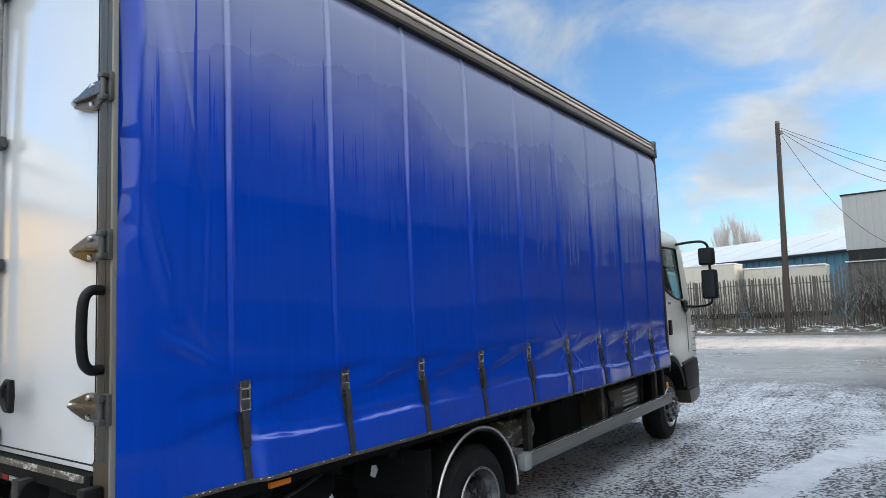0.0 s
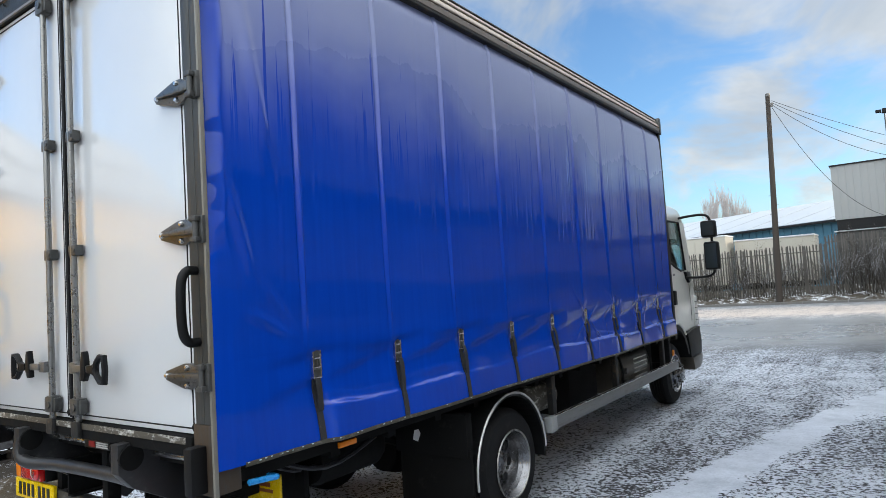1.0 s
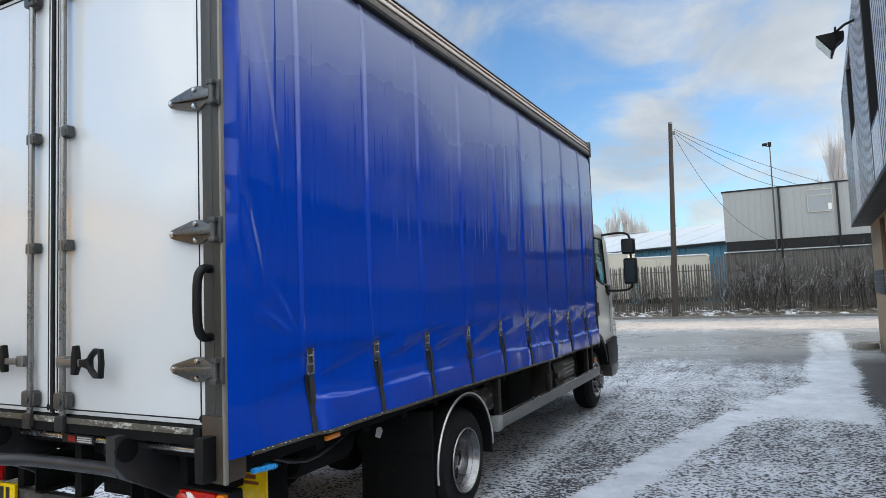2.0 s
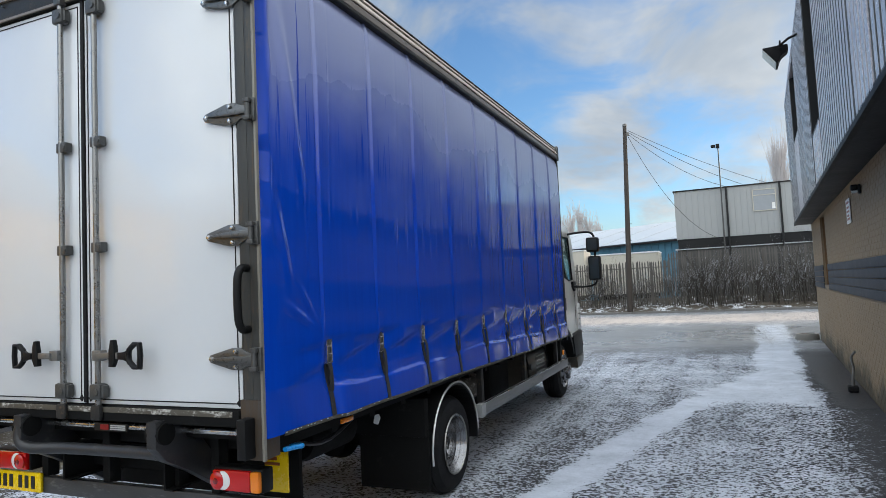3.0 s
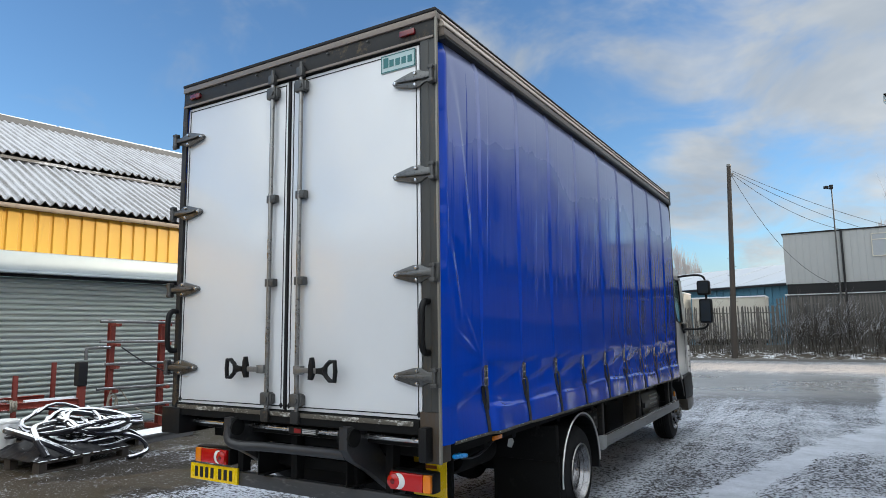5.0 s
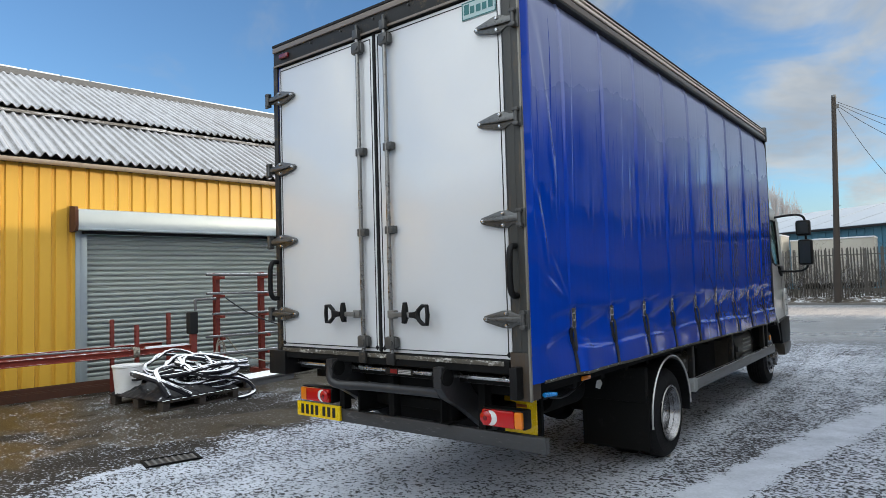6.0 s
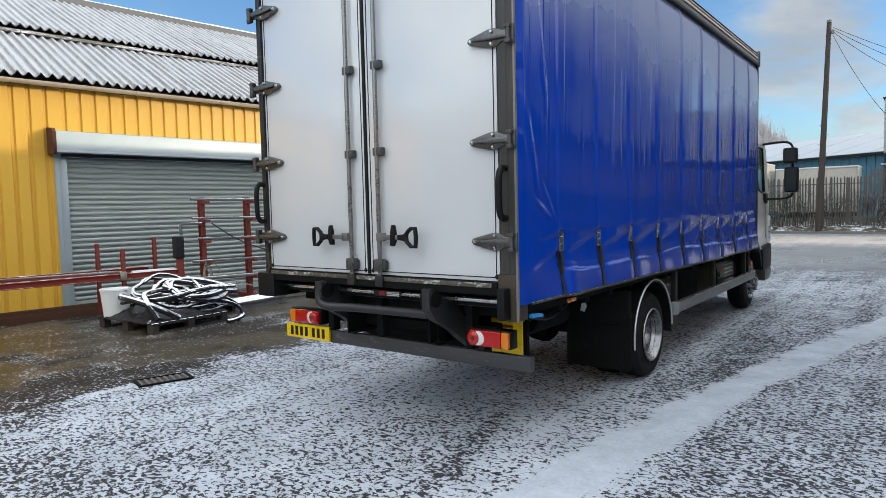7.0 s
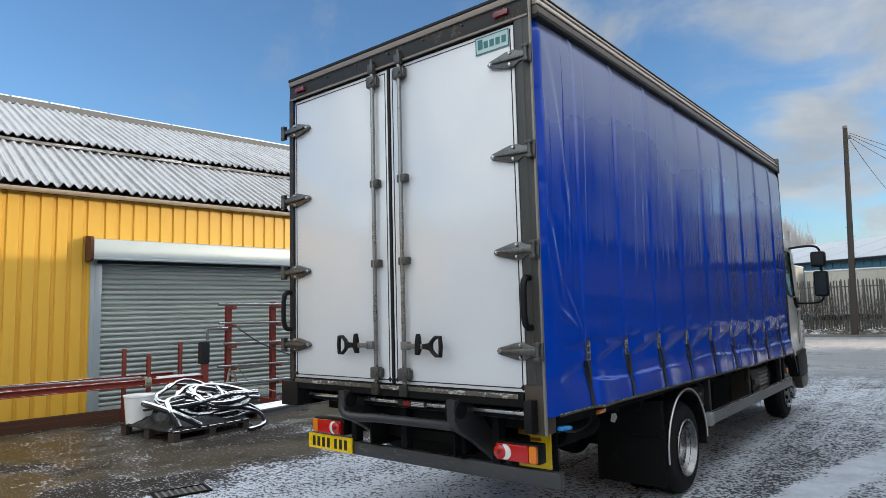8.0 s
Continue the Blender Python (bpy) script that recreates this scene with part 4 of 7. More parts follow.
def build_lorry():
    lorry = thing("curtain_side_lorry", LORRY, 0, "white-cabbed lorry with blue curtain sides and closed white rear doors", "lorry")

    # rear frame
    bm = fresh()
    box(bm, (-1.25, -0.02, 0.98), (-1.198, 0.12, 3.60), 0.006)
    box(bm, (-1.25, -0.015, 3.60), (1.235, 0.10, 3.75), 0.006)
    frame_ob = part("rear_frame", bm, "frame_steel", lorry, "dark weathered steel rear frame")
    bm = fresh()
    box(bm, (1.124, -0.02, 1.24), (1.188, 0.12, 3.60), 0.006)
    box(bm, (1.186, -0.018, 1.24), (1.236, 0.0, 3.60), 0.004)
    part("corner_post", bm, "post_steel", frame_ob, "dull brown-grey steel corner post")
    bm = fresh()
    box(bm, (1.238, -0.026, 0.94), (1.252, -0.005, 3.775), 0.003)
    part("corner_strip", bm, "corner_metal", frame_ob, "bare metal corner strip")
    bm = fresh()
    box(bm, (1.10, -0.018, 0.94), (1.236, 0.12, 1.24), 0.006)
    part("post_foot", bm, "rust_post", frame_ob, "rust-brown post foot")
    bm = fresh()
    box(bm, (-1.245, -0.030, 3.728), (1.25, 0.06, 3.772), 0.005)
    box(bm, (-1.24, -0.026, 3.60), (1.23, -0.014, 3.615))
    part("header_cap", bm, "rail_brown", frame_ob, "dull brown-grey header capping")
    bm = fresh()
    box(bm, (-1.245, -0.034, 3.774), (1.252, 0.06, 3.796), 0.004)
    part("header_edge", bm, "dark_trim", frame_ob, "black top edge of the header")
    bm = fresh()
    for i in range(7):
        rod(bm, (-1.1 + i * 0.36, -0.032, 3.70), (-1.1 + i * 0.36, -0.010, 3.70), 0.007, 8)
    tagged(part("rivets", bm, "dark_zinc", frame_ob), kind="stuff")
    bm = fresh()
    box(bm, (-1.20, -0.030, 1.10), (1.10, 0.12, 1.185), 0.008)
    sill = part("rear_sill", bm, "underbody", lorry, "dark rear sill")
    bm = fresh()
    box(bm, (-1.16, -0.036, 1.150), (1.06, -0.029, 1.180), 0.002)
    part("wear_strip", bm, "worn_sill", sill, "wear strip with chipped white paint")
    for x in (1.03, -1.09):
        bm = fresh()
        box(bm, (x - 0.06, -0.038, 3.655), (x + 0.06, -0.012, 3.695), 0.008)
        lamp = part("marker_lamp", bm, "lens_dark_red", lorry, "small red marker lamp")

    # doors
    def strap_hinge(sign):
        """Pointed strap from the post towards the door's middle; sign +1 for the offside."""
        bm = fresh()
        out = [(-0.02, -0.030), (0.04, -0.034), (0.085, -0.056), (0.14, -0.056), (0.22, -0.036), (0.282, -0.020), (0.297, 0.0), (0.282, 0.020), (0.22, 0.036), (0.14, 0.056), (0.085, 0.056), (0.04, 0.034), (-0.02, 0.030)]
        prism(bm, [(-sign * u, v) for u, v in out], "y", -0.030, -0.004, 0.004)
        rib = [(-0.03, -0.018), (0.12, -0.016), (0.24, -0.006), (0.24, 0.006), (0.12, 0.016), (-0.03, 0.018)]
        prism(bm, [(-sign * u, v) for u, v in rib], "y", -0.055, -0.028, 0.005)
        strap = mesh_of("strap", bm, "hinge_zinc")
        bm = fresh()
        lathe(bm, [(0.0, -0.044), (0.009, -0.043), (0.013, -0.036), (0.013, -0.028)], 10, "y", (0, 0, 0))
        bolt = mesh_of("bolt", bm, "polished")
        bm = fresh()
        box(bm, (min(sign * 0.005, sign * 0.075), -0.040, -0.06), (max(sign * 0.005, sign * 0.055), -0.021, 0.06), 0.006)
        rod(bm, (sign * 0.02, -0.050, -0.058), (sign * 0.02, -0.050, 0.058), 0.014, 10)
        for z in (-0.045, 0.045):
            box(bm, (min(0, sign * 0.042), -0.066, z - 0.011), (max(0, sign * 0.042), -0.03, z + 0.011), 0.004)
        bracket = mesh_of("bracket", bm, "dark_zinc")
        return strap, bracket, bolt

    def catch():
        bm = fresh()
        box(bm, (-0.045, -0.062, -0.045), (0.045, -0.002, 0.045), 0.016)
        rod(bm, (0.015, -0.07, 0), (0.015, -0.055, 0), 0.02, 10)
        box(bm, (0.03, -0.05, -0.035), (0.06, -0.01, 0.035), 0.008)
        return mesh_of("rod_catch", bm, "dark_zinc")

    def guide():
        bm = fresh()
        box(bm, (-0.03, -0.05, -0.03), (0.035, -0.002, 0.03), 0.008)
        box(bm, (0.03, -0.055, -0.028), (0.062, -0.01, 0.028), 0.006)
        rod(bm, (0.047, -0.060, 0), (0.047, -0.05, 0), 0.011, 8)
        return mesh_of("rod_guide", bm, "dark_zinc")

    catch_me, guide_me = catch(), guide()

    def handle_mesh(s):
        k = 0.045 if s > 0 else 0.02
        bm = fresh()
        box(bm, (min(0, s * 0.07), -0.075, -0.03), (max(0, s * 0.07), -0.03, 0.03), 0.008)
        box(bm, (min(s * 0.05, s * 0.23), -0.085, -0.018), (max(s * 0.05, s * (0.23 + k)), -0.062, 0.018), 0.006)
        lever = mesh_of("lever", bm, "galvanised")
        bm = fresh()
        pipe(bm, [(s * (u + k), -0.084, v) for u, v in ((0.250, 0.0), (0.262, 0.034), (0.296, 0.062), (0.336, 0.064), (0.342, 0.0), (0.336, -0.064), (0.296, -0.060), (0.262, -0.032), (0.250, 0.002))], 0.0155, 8)
        prism(bm, [(s * (u + k), v) for u, v in ((0.18, -0.018), (0.225, -0.022), (0.262, -0.036), (0.268, -0.030), (0.268, 0.030), (0.262, 0.036), (0.225, 0.022), (0.18, 0.018))], "y", -0.096, -0.072, 0.006)
        grip = mesh_of("grip", bm, "black_plastic")
        bm = fresh()
        prism(bm, [(s * 0.150, -0.060), (s * 0.178, -0.062), (s * 0.200, -0.02), (s * 0.195, 0.05), (s * 0.185, 0.088), (s * 0.165, 0.088), (s * 0.152, 0.03)], "y", -0.092, -0.06, 0.008)
        hasp = mesh_of("hasp", bm, "black_plastic")
        return lever, grip, hasp

    def rear_door(x0, x1, hinge_x, rod_x, s, sign):
        z0, z1 = 1.190, 3.585
        bm = fresh()
        box(bm, (x0, 0.0, z0), (x1, 0.045, z1), 0.004)
        door = part("rear_door", bm, "white_panel", lorry, "closed glossy white rear door")
        bm = fresh()
        e, w = 0.022, 0.006
        for a, b in (((x0 + e, -0.003, z0 + e), (x1 - e, 0.002, z0 + e + w)), ((x0 + e, -0.003, z1 - e - w), (x1 - e, 0.002, z1 - e)),
                     ((x0 + e, -0.003, z0 + e + w), (x0 + e + w, 0.002, z1 - e - w)), ((x1 - e - w, -0.003, z0 + e + w), (x1 - e, 0.002, z1 - e - w))):
            box(bm, a, b)
        for x, d in ((x1 - e, -1), (x0 + e, 1)):
            prism(bm, [(x, z0 + e - 0.012), (x + 0.018, z0 + e + 0.006), (x, z0 + e + 0.028), (x - 0.018, z0 + e + 0.006)], "y", -0.005, 0.0)
        part("seal", bm, "rubber", door, "thin black rubber seal line")
        bm = fresh()
        rod(bm, (rod_x, -0.035, 1.15), (rod_x, -0.035, 3.60), 0.0165, 12)
        part("lock_rod", bm, "rod_steel", door, "galvanised vertical lock rod")
        for z in (2.70, 2.085):
            part("rod_guide", guide_me, None, door, at=(rod_x, 0, z))
        for z in (1.265, 3.505):
            part("rod_catch", catch_me, None, door, at=(rod_x, 0, z))
        bm = fresh()
        box(bm, (rod_x - 0.03, -0.06, 3.575), (rod_x + 0.03, -0.012, 3.65), 0.01)
        rod(bm, (rod_x, -0.036, 3.55), (rod_x, -0.036, 3.69), 0.014, 8)
        part("keeper", bm, "dark_zinc", door)
        bm = fresh()
        box(bm, (rod_x - 0.038, -0.060, 1.105), (rod_x + 0.038, -0.03, 1.19), 0.012)
        part("keeper", bm, "frame_steel", door)
        for me, n in zip(handle_mesh(s), ("lever", "grip", "hasp")):
            part(n, me, None, door, at=(rod_x, 0, 1.47))
        strap, bracket, bolt = strap_hinge(sign)
        for z in ((3.345, 2.715, 2.080, 1.446) if sign > 0 else (3.318, 2.702, 2.078, 1.462)):
            part("hinge_strap", strap, None, door, at=(hinge_x, 0, z))
            part("hinge_bracket", bracket, None, door, at=(hinge_x, -0.002, z))
            for u, v in ((0.112, 0.038), (0.112, -0.038), (0.268, 0.0)):
                part("bolt", bolt, None, door, at=(hinge_x - sign * u, 0, z + v))
        return door

    rear_door(-1.195, -0.054, -1.268, -0.187, -1, -1)
    rear_door(-0.024, 1.106, 1.205, 0.100, 1, 1)
    bm = fresh()
    box(bm, (-0.052, -0.010, 1.195), (-0.026, 0.02, 3.585), 0.005)
    part("door_gasket", bm, "rubber", lorry, "black rubber gasket between the doors")
    bm = fresh()
    box(bm, (1.108, 0.004, 1.19), (1.122, 0.03, 3.60))
    box(bm, (-1.1975, 0.004, 1.19), (-1.1955, 0.03, 3.60))
    box(bm, (-1.19, 0.006, 3.587), (1.10, 0.03, 3.599))
    part("frame_seal", bm, "rubber", lorry)
    bm = fresh()
    box(bm, (0.800, -0.006, 3.448), (1.078, -0.001, 3.572))
    label = part("maker_plate", bm, "sticker_pale", lorry, "pale teal maker's sticker with plain bars")
    bm = fresh()
    for i, (w, h) in enumerate(((0.040, 0.068), (0.034, 0.048), (0.036, 0.048), (0.034, 0.048), (0.034, 0.048))):
        x = 0.822 + i * 0.049
        prism(bm, [(x, 3.484), (x + w, 3.484), (x + w, 3.484 + h), (x, 3.484 + h)], "y", -0.0085, -0.0062)
    for z in (3.451, 3.563):
        box(bm, (0.803, -0.0085, z), (1.075, -0.0062, z + 0.006))
    for x in (0.803, 1.069):
        box(bm, (x, -0.0085, 3.451), (x + 0.006, -0.0063, 3.569))
    part("sticker_bars", bm, "sticker_teal", label)
    # grab handles on both posts
    for x, s in ((1.17, 1), (-1.23, -1)):
        bm = fresh()
        pipe(bm, smooth_line([(x, -0.02, 1.905), (x, -0.070, 1.90), (x, -0.096, 1.84), (x, -0.096, 1.66), (x, -0.070, 1.60), (x, -0.02, 1.595)], 6), 0.0205, 12)
        part("grab_handle", bm, "black_plastic", lorry, "black bent grab handle")

    # roof and side rails
    bm = fresh()
    prism(bm, [(-1.20, 3.68), (1.20, 3.68), (1.20, 3.795), (0.0, 3.812), (-1.20, 3.795)], "y", 0.06, LEN)
    part("roof", bm, "rail_beige", lorry, "pale roof skin")
    for s in (1, -1):
        tiers = (("frame_steel", [(1.18, 3.600), (1.276, 3.600), (1.282, 3.607), (1.282, 3.622), (1.18, 3.622)]),
                 ("rail_brown", [(1.18, 3.626), (1.270, 3.626), (1.278, 3.634), (1.278, 3.672), (1.270, 3.682), (1.18, 3.682)]),
                 ("rail_beige", [(1.18, 3.690), (1.276, 3.690), (1.278, 3.697), (1.258, 3.738), (1.252, 3.742), (1.18, 3.742)]),
                 ("rail_beige", [(1.18, 3.752), (1.254, 3.752), (1.258, 3.758), (1.238, 3.790), (1.18, 3.794)]),
                 ("frame_steel", [(1.16, 3.796), (1.238, 3.796), (1.242, 3.801), (1.238, 3.812), (1.16, 3.814)]))
        for mat, prof in tiers:
            bm = fresh()
            prism(bm, [(s * u, v) for u, v in prof], "y", 0.035, LEN + 0.04)
            part("cant_rail", bm, mat, lorry, "dull brown metal roof rail" if mat == "rail_brown" else "ribbed beige metal roof rail" if mat == "rail_beige" else "dark edge of the roof rail")
    for a, b in ((1.17, 1.285), (-1.285, -1.17)):
        bm = fresh()
        box(bm, (a, LEN - 0.02, 3.60), (b, LEN + 0.06, 3.815), 0.012)
        part("rail_end", bm, "dark_zinc", lorry)
    bm = fresh()
    box(bm, (-1.22, LEN - 0.03, 0.98), (1.22, LEN + 0.03, 3.72), 0.006)
    part("headboard", bm, "frame_steel", lorry)
    for a, b in ((1.20, 1.268), (-1.268, -1.20)):
        bm = fresh()
        box(bm, (a, LEN - 0.05, 0.92), (b, LEN + 0.035, 3.62), 0.012)
        part("front_post", bm, "dark_trim", lorry, "dark front corner post")
    # deck
    bm = fresh()
    box(bm, (-1.20, 0.12, 1.00), (1.20, LEN, 1.10))
    box(bm, (1.12, 0.12, 0.96), (1.20, LEN, 1.0))
    box(bm, (-1.20, 0.12, 0.96), (-1.12, LEN, 1.0))
    deck = part("load_deck", bm, "underbody", lorry, "dark load deck")
    bm = fresh()
    box(bm, (-1.12, 0.0, 0.90), (1.12, 0.07, 0.998))
    bearer = mesh_of("cross_bearer", bm, "underbody")
    for i in range(14):
        part("cross_bearer", bearer, None, deck, at=(0, 0.3 + i * 0.47, 0))

    # curtains
    def curtain(side):
        rnd = random.Random(4)
        ys = np.linspace(-0.010, LEN - 0.045, 1500 if side > 0 else 60)
        vs = np.concatenate((np.linspace(0.0, 0.22, 130), np.linspace(0.227, 1.0, 130))) if side > 0 else np.linspace(0, 1, 20)
        streaks = [(rnd.uniform(0.1, LEN), rnd.uniform(1.9, 3.0), rnd.uniform(0.25, 0.7), rnd.uniform(0.008, 0.022), rnd.choice((-1, -1, 1)) * rnd.uniform(0.0007, 0.0020)) for _ in range(110)]
        folds = [(b + rnd.uniform(-0.25, 0.25), rnd.uniform(1.12, 1.62), rnd.uniform(-2.2, 2.2), rnd.uniform(0.012, 0.022), rnd.uniform(0.004, 0.009)) for b in BUCKLES[5:] for _ in range(7)]
        Y, V = np.meshgrid(ys, vs)
        HEM = 1.045 - 0.055 * np.minimum(1.0, Y / 5.0)
        Z = HEM + (3.625 - HEM) * V
        D = np.zeros_like(Y)
        h = Z - HEM
        pin = np.zeros_like(Y)
        for b in BUCKLES:
            pin = np.maximum(pin, np.exp(-((Y - b) / 0.085) ** 2))
            # welded pleat above each strap, slightly aslant
            seam = b - 0.075 - 0.012 * (Z - 1.5)
            fade = 1 / (1 + np.exp(-(Z - 1.75) * 7))
            D += 0.0150 * np.exp(-((Y - seam) / 0.0085) ** 2) * fade
            D -= 0.0090 * np.exp(-((Y - seam + 0.021) / 0.008) ** 2) * fade
            # straps draw the cloth in under the buckle
            D -= 0.012 * np.exp(-((Y - b) / 0.06) ** 2 - ((Z - 1.33) / 0.18) ** 2)
        # the deck's edge pushes the cloth out in a narrow ledge above the hem
        amp = np.clip(0.75 + 0.45 * np.sin(Y * 3.1 + 0.4) * np.sin(Y * 1.3 + 1.0), 0.25, 1.1) * (1 - 0.35 * pin) / (1 + np.exp((0.63 - Y) / 0.02))
        amp = amp * (1 + 0.35 / (1 + np.exp((4.5 - Y) / 0.15))) * (1 + 0.25 / (1 + np.exp((Y - 1.9) / 0.1)))
        amp = amp * (1 - 0.5 * np.exp(-((Y - 2.9) / 0.75) ** 2))
        # the straps draw it in: deep tucks that run out from each buckle, sharp above and easing out below
        def tuck(y1, z1, y2, z2, a, w, both):
            dy, dz = y2 - y1, z2 - z1
            l = math.hypot(dy, dz)
            f = ((Y - y1) * dy + (Z - z1) * dz) / l ** 2
            q = ((Z - z1) * dy - (Y - y1) * dz) / l * (1 if dy > 0 else -1)
            g = np.clip(f, 0, 1)
            fade = np.sin(np.pi * np.clip(g * 0.96 + 0.02, 0, 1)) ** 0.6 if both else (1 - g) ** 0.8
            fade = fade * np.exp(-(np.maximum(np.maximum(-f, f - 1), 0) * l / 0.03) ** 2)
            return -a * fade / (1 + np.exp(np.clip(q / w, -40, 40))) * np.exp(np.minimum(q, 0) / 0.22)
        for k, b in enumerate(BUCKLES):
            D += tuck(b, 1.475 - 0.01 * (k % 2), b - rnd.uniform(0.34, 0.55), 1.45 + rnd.uniform(-0.02, 0.03), rnd.uniform(0.022, 0.032), 0.012, False)
            D += tuck(b, 1.485, b + rnd.uniform(0.22, 0.40), 1.50 + rnd.uniform(-0.01, 0.03), rnd.uniform(0.016, 0.024), 0.011, False)
            if k + 1 < len(BUCKLES):
                D += tuck(b + 0.02, 1.345 + rnd.uniform(-0.02, 0.03), BUCKLES[k + 1] - 0.02, 1.445, rnd.uniform(0.018, 0.026), 0.012, True)
            else:
                D += tuck(b, 1.36, LEN - 0.06, 1.40, 0.008, 0.012, True)
        D += tuck(BUCKLES[0] - 0.02, 1.345, 0.16, 1.255, 0.024, 0.013, False)
        ledge = 0.182 + 0.010 * np.sin(Y * 4.5) + 0.016 * np.sin(Y * 1.7 + 2.0) + 0.003 * np.sin(Y * 31.0) * np.sin(Y * 13.0 + 0.7)
        D += (0.024 * amp) / (1 + np.exp((h - ledge) / 0.0052))
        D += 0.006 * amp / (1 + np.exp((h - ledge - 0.055 - 0.02 * np.sin(Y * 5.0)) / 0.007))
        D += 0.009 * np.clip(1 - h / 0.20, 0, 1) * (1 - np.exp(-((Y + 0.01) / 0.25) ** 2))
        # wind leaves the cloth a little slack towards the top
        u = np.clip((Z - 1.45) / 2.16, 0, 1)
        D += 0.085 * u ** 3.0 * (1 - u) ** 0.75 * (1 - np.exp(-((Y + 0.01) / 0.2) ** 2))
        D += 0.009 * np.sin(Y * 2.1 + 0.6) * np.sin(np.pi * np.clip((Z - 1.5) / 2.1, 0, 1)) ** 0.5
        D += 0.003 * np.sin(Y * 9.3 + 2.0 * np.sin(Z * 1.1)) * np.clip((3.5 - Z) / 2, 0, 1)
        for y, z, l, w, a in streaks:
            D += a * np.exp(-((Y - y - 0.03 * (Z - z)) / w) ** 2 - ((Z - z) / l) ** 2)
        for y, z, k, w, a in folds:
            u = (Y - y) + k * (Z - z) * 0.7
            v = (Z - z) - k * (Y - y) * 0.3
            D += a * np.exp(-(u / w) ** 2 - (v / 0.16) ** 2)
        # long creases run down from the top rear corner
        for y, z, y2, z2, w, a in (((0.10, 3.56, 0.36, 2.30, 0.036, 0.024), (0.16, 3.5, 0.30, 2.7, 0.03, 0.008), (0.08, 2.35, 0.24, 1.75, 0.032, 0.016), (0.46, 1.56, 0.16, 1.72, 0.024, 0.016), (0.50, 1.53, 0.26, 1.86, 0.022, 0.012))
                              + tuple((b, 1.40, b + s * rnd.uniform(0.35, 0.62), 1.40 + rnd.uniform(-0.14, 0.10), rnd.uniform(0.05, 0.075), -rnd.uniform(0.003, 0.006)) for b in BUCKLES for s in (1, -1))
                              + tuple((b, 1.32, b + s * rnd.uniform(0.25, 0.5), 1.32 + rnd.uniform(-0.16, -0.02), rnd.uniform(0.045, 0.065), -rnd.uniform(0.002, 0.005)) for b in BUCKLES for s in (1, -1))):
            dy, dz = y2 - y, z2 - z
            l = math.hypot(dy, dz)
            s = np.clip(((Y - y) * dy + (Z - z) * dz) / l ** 2, 0, 1)
            q = ((Y - y) * dz - (Z - z) * dy) / l
            far = np.hypot(Y - y - s * dy, Z - z - s * dz)
            D += a * np.exp(-(far / w) ** 2) * np.sin(np.pi * np.clip(s, 0.04, 0.96)) - 0.5 * a * np.exp(-(far / (2.4 * w)) ** 2) * np.sin(np.pi * np.clip(s, 0.04, 0.96))
        # the cloth wraps the tension pole at the rear edge
        edge = 0.088 + 0.010 * np.sin(Z * 4.2 + 0.8) + 0.006 * np.sin(Z * 11.0) + 0.004 * np.sin(Z * 23.0 + 1.0)
        wrap = np.clip((Z - 1.95) * 3.0, 0, 1)
        pucker = np.exp(-((Z - 3.12) / 0.035) ** 2) + np.exp(-((Z - 2.52) / 0.03) ** 2) + 0.7 * np.exp(-((Z - 2.16) / 0.03) ** 2)
        D -= 0.058 * np.clip((edge - Y) / edge, 0, 1.08) * (0.15 + 0.85 * wrap)
        D -= 0.006 * pucker * np.exp(-((Y - 0.05) / 0.035) ** 2)
        D -= 0.010 * wrap / (1 + np.exp((edge - Y) / 0.0045)) * np.exp(-np.maximum(Y - edge, 0) / 0.16)
        D -= 0.02 * np.exp(-((3.60 - Z) / 0.05) ** 2)
        X = (1.255 + D) * side
        surface[side] = (ys, Z, X)
        me = bpy.data.meshes.new("curtain")
        ny, nv = len(ys), len(vs)
        co = np.stack((X, Y, Z), axis=-1).reshape(-1, 3)
        idx = np.arange(ny * nv).reshape(nv, ny)
        quads = np.stack((idx[:-1, :-1], idx[:-1, 1:], idx[1:, 1:], idx[1:, :-1]), axis=-1).reshape(-1, 4)
        if side < 0:
            quads = quads[:, ::-1]
        me.from_pydata(co.tolist(), [], quads.tolist())
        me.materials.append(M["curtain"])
        me.polygons.foreach_set("use_smooth", [True] * len(me.polygons))
        ob = new("curtain", me)
        ob.parent = lorry
        return tagged(ob, "creased glossy blue PVC side curtain")

    surface = {}
    cloth = curtain(1)
    curtain(-1)
    bm = fresh()
    ys, SZ, SX = surface[1]
    rows = [[bm.verts.new((SX[0, i] + dx, ys[i], SZ[0, i] + dz)) for dx, dz in ((0.003, 0.010), (0.006, 0.004), (0.005, -0.010), (-0.004, -0.010))] for i in range(30, len(ys), 6)]
    for p, q in zip(rows, rows[1:]):
        for k in range(3):
            bm.faces.new((p[k], q[k], q[k + 1], p[k + 1]))
    bmesh.ops.recalc_face_normals(bm, faces=bm.faces)
    part("hem", bm, "hem_welt", cloth, "dark frayed hem")
    bm = fresh()
    rnd = random.Random(8)
    for i in range(33, len(ys), 7):
        if rnd.random() < 0.30 + 0.25 * math.sin(i * 0.014):
            y, x, z = ys[i], SX[0, i] + 0.0062, SZ[0, i] + rnd.uniform(0.003, 0.007)
            box(bm, (x - 0.002, y - rnd.uniform(0.003, 0.007), z - 0.0018), (x + 0.002, y + 0.005, z + 0.0018))
    tagged(part("stitches", bm, "sticker_pale", cloth), kind="stuff")

    # straps and buckles
    rnd = random.Random(11)
    bm = fresh()
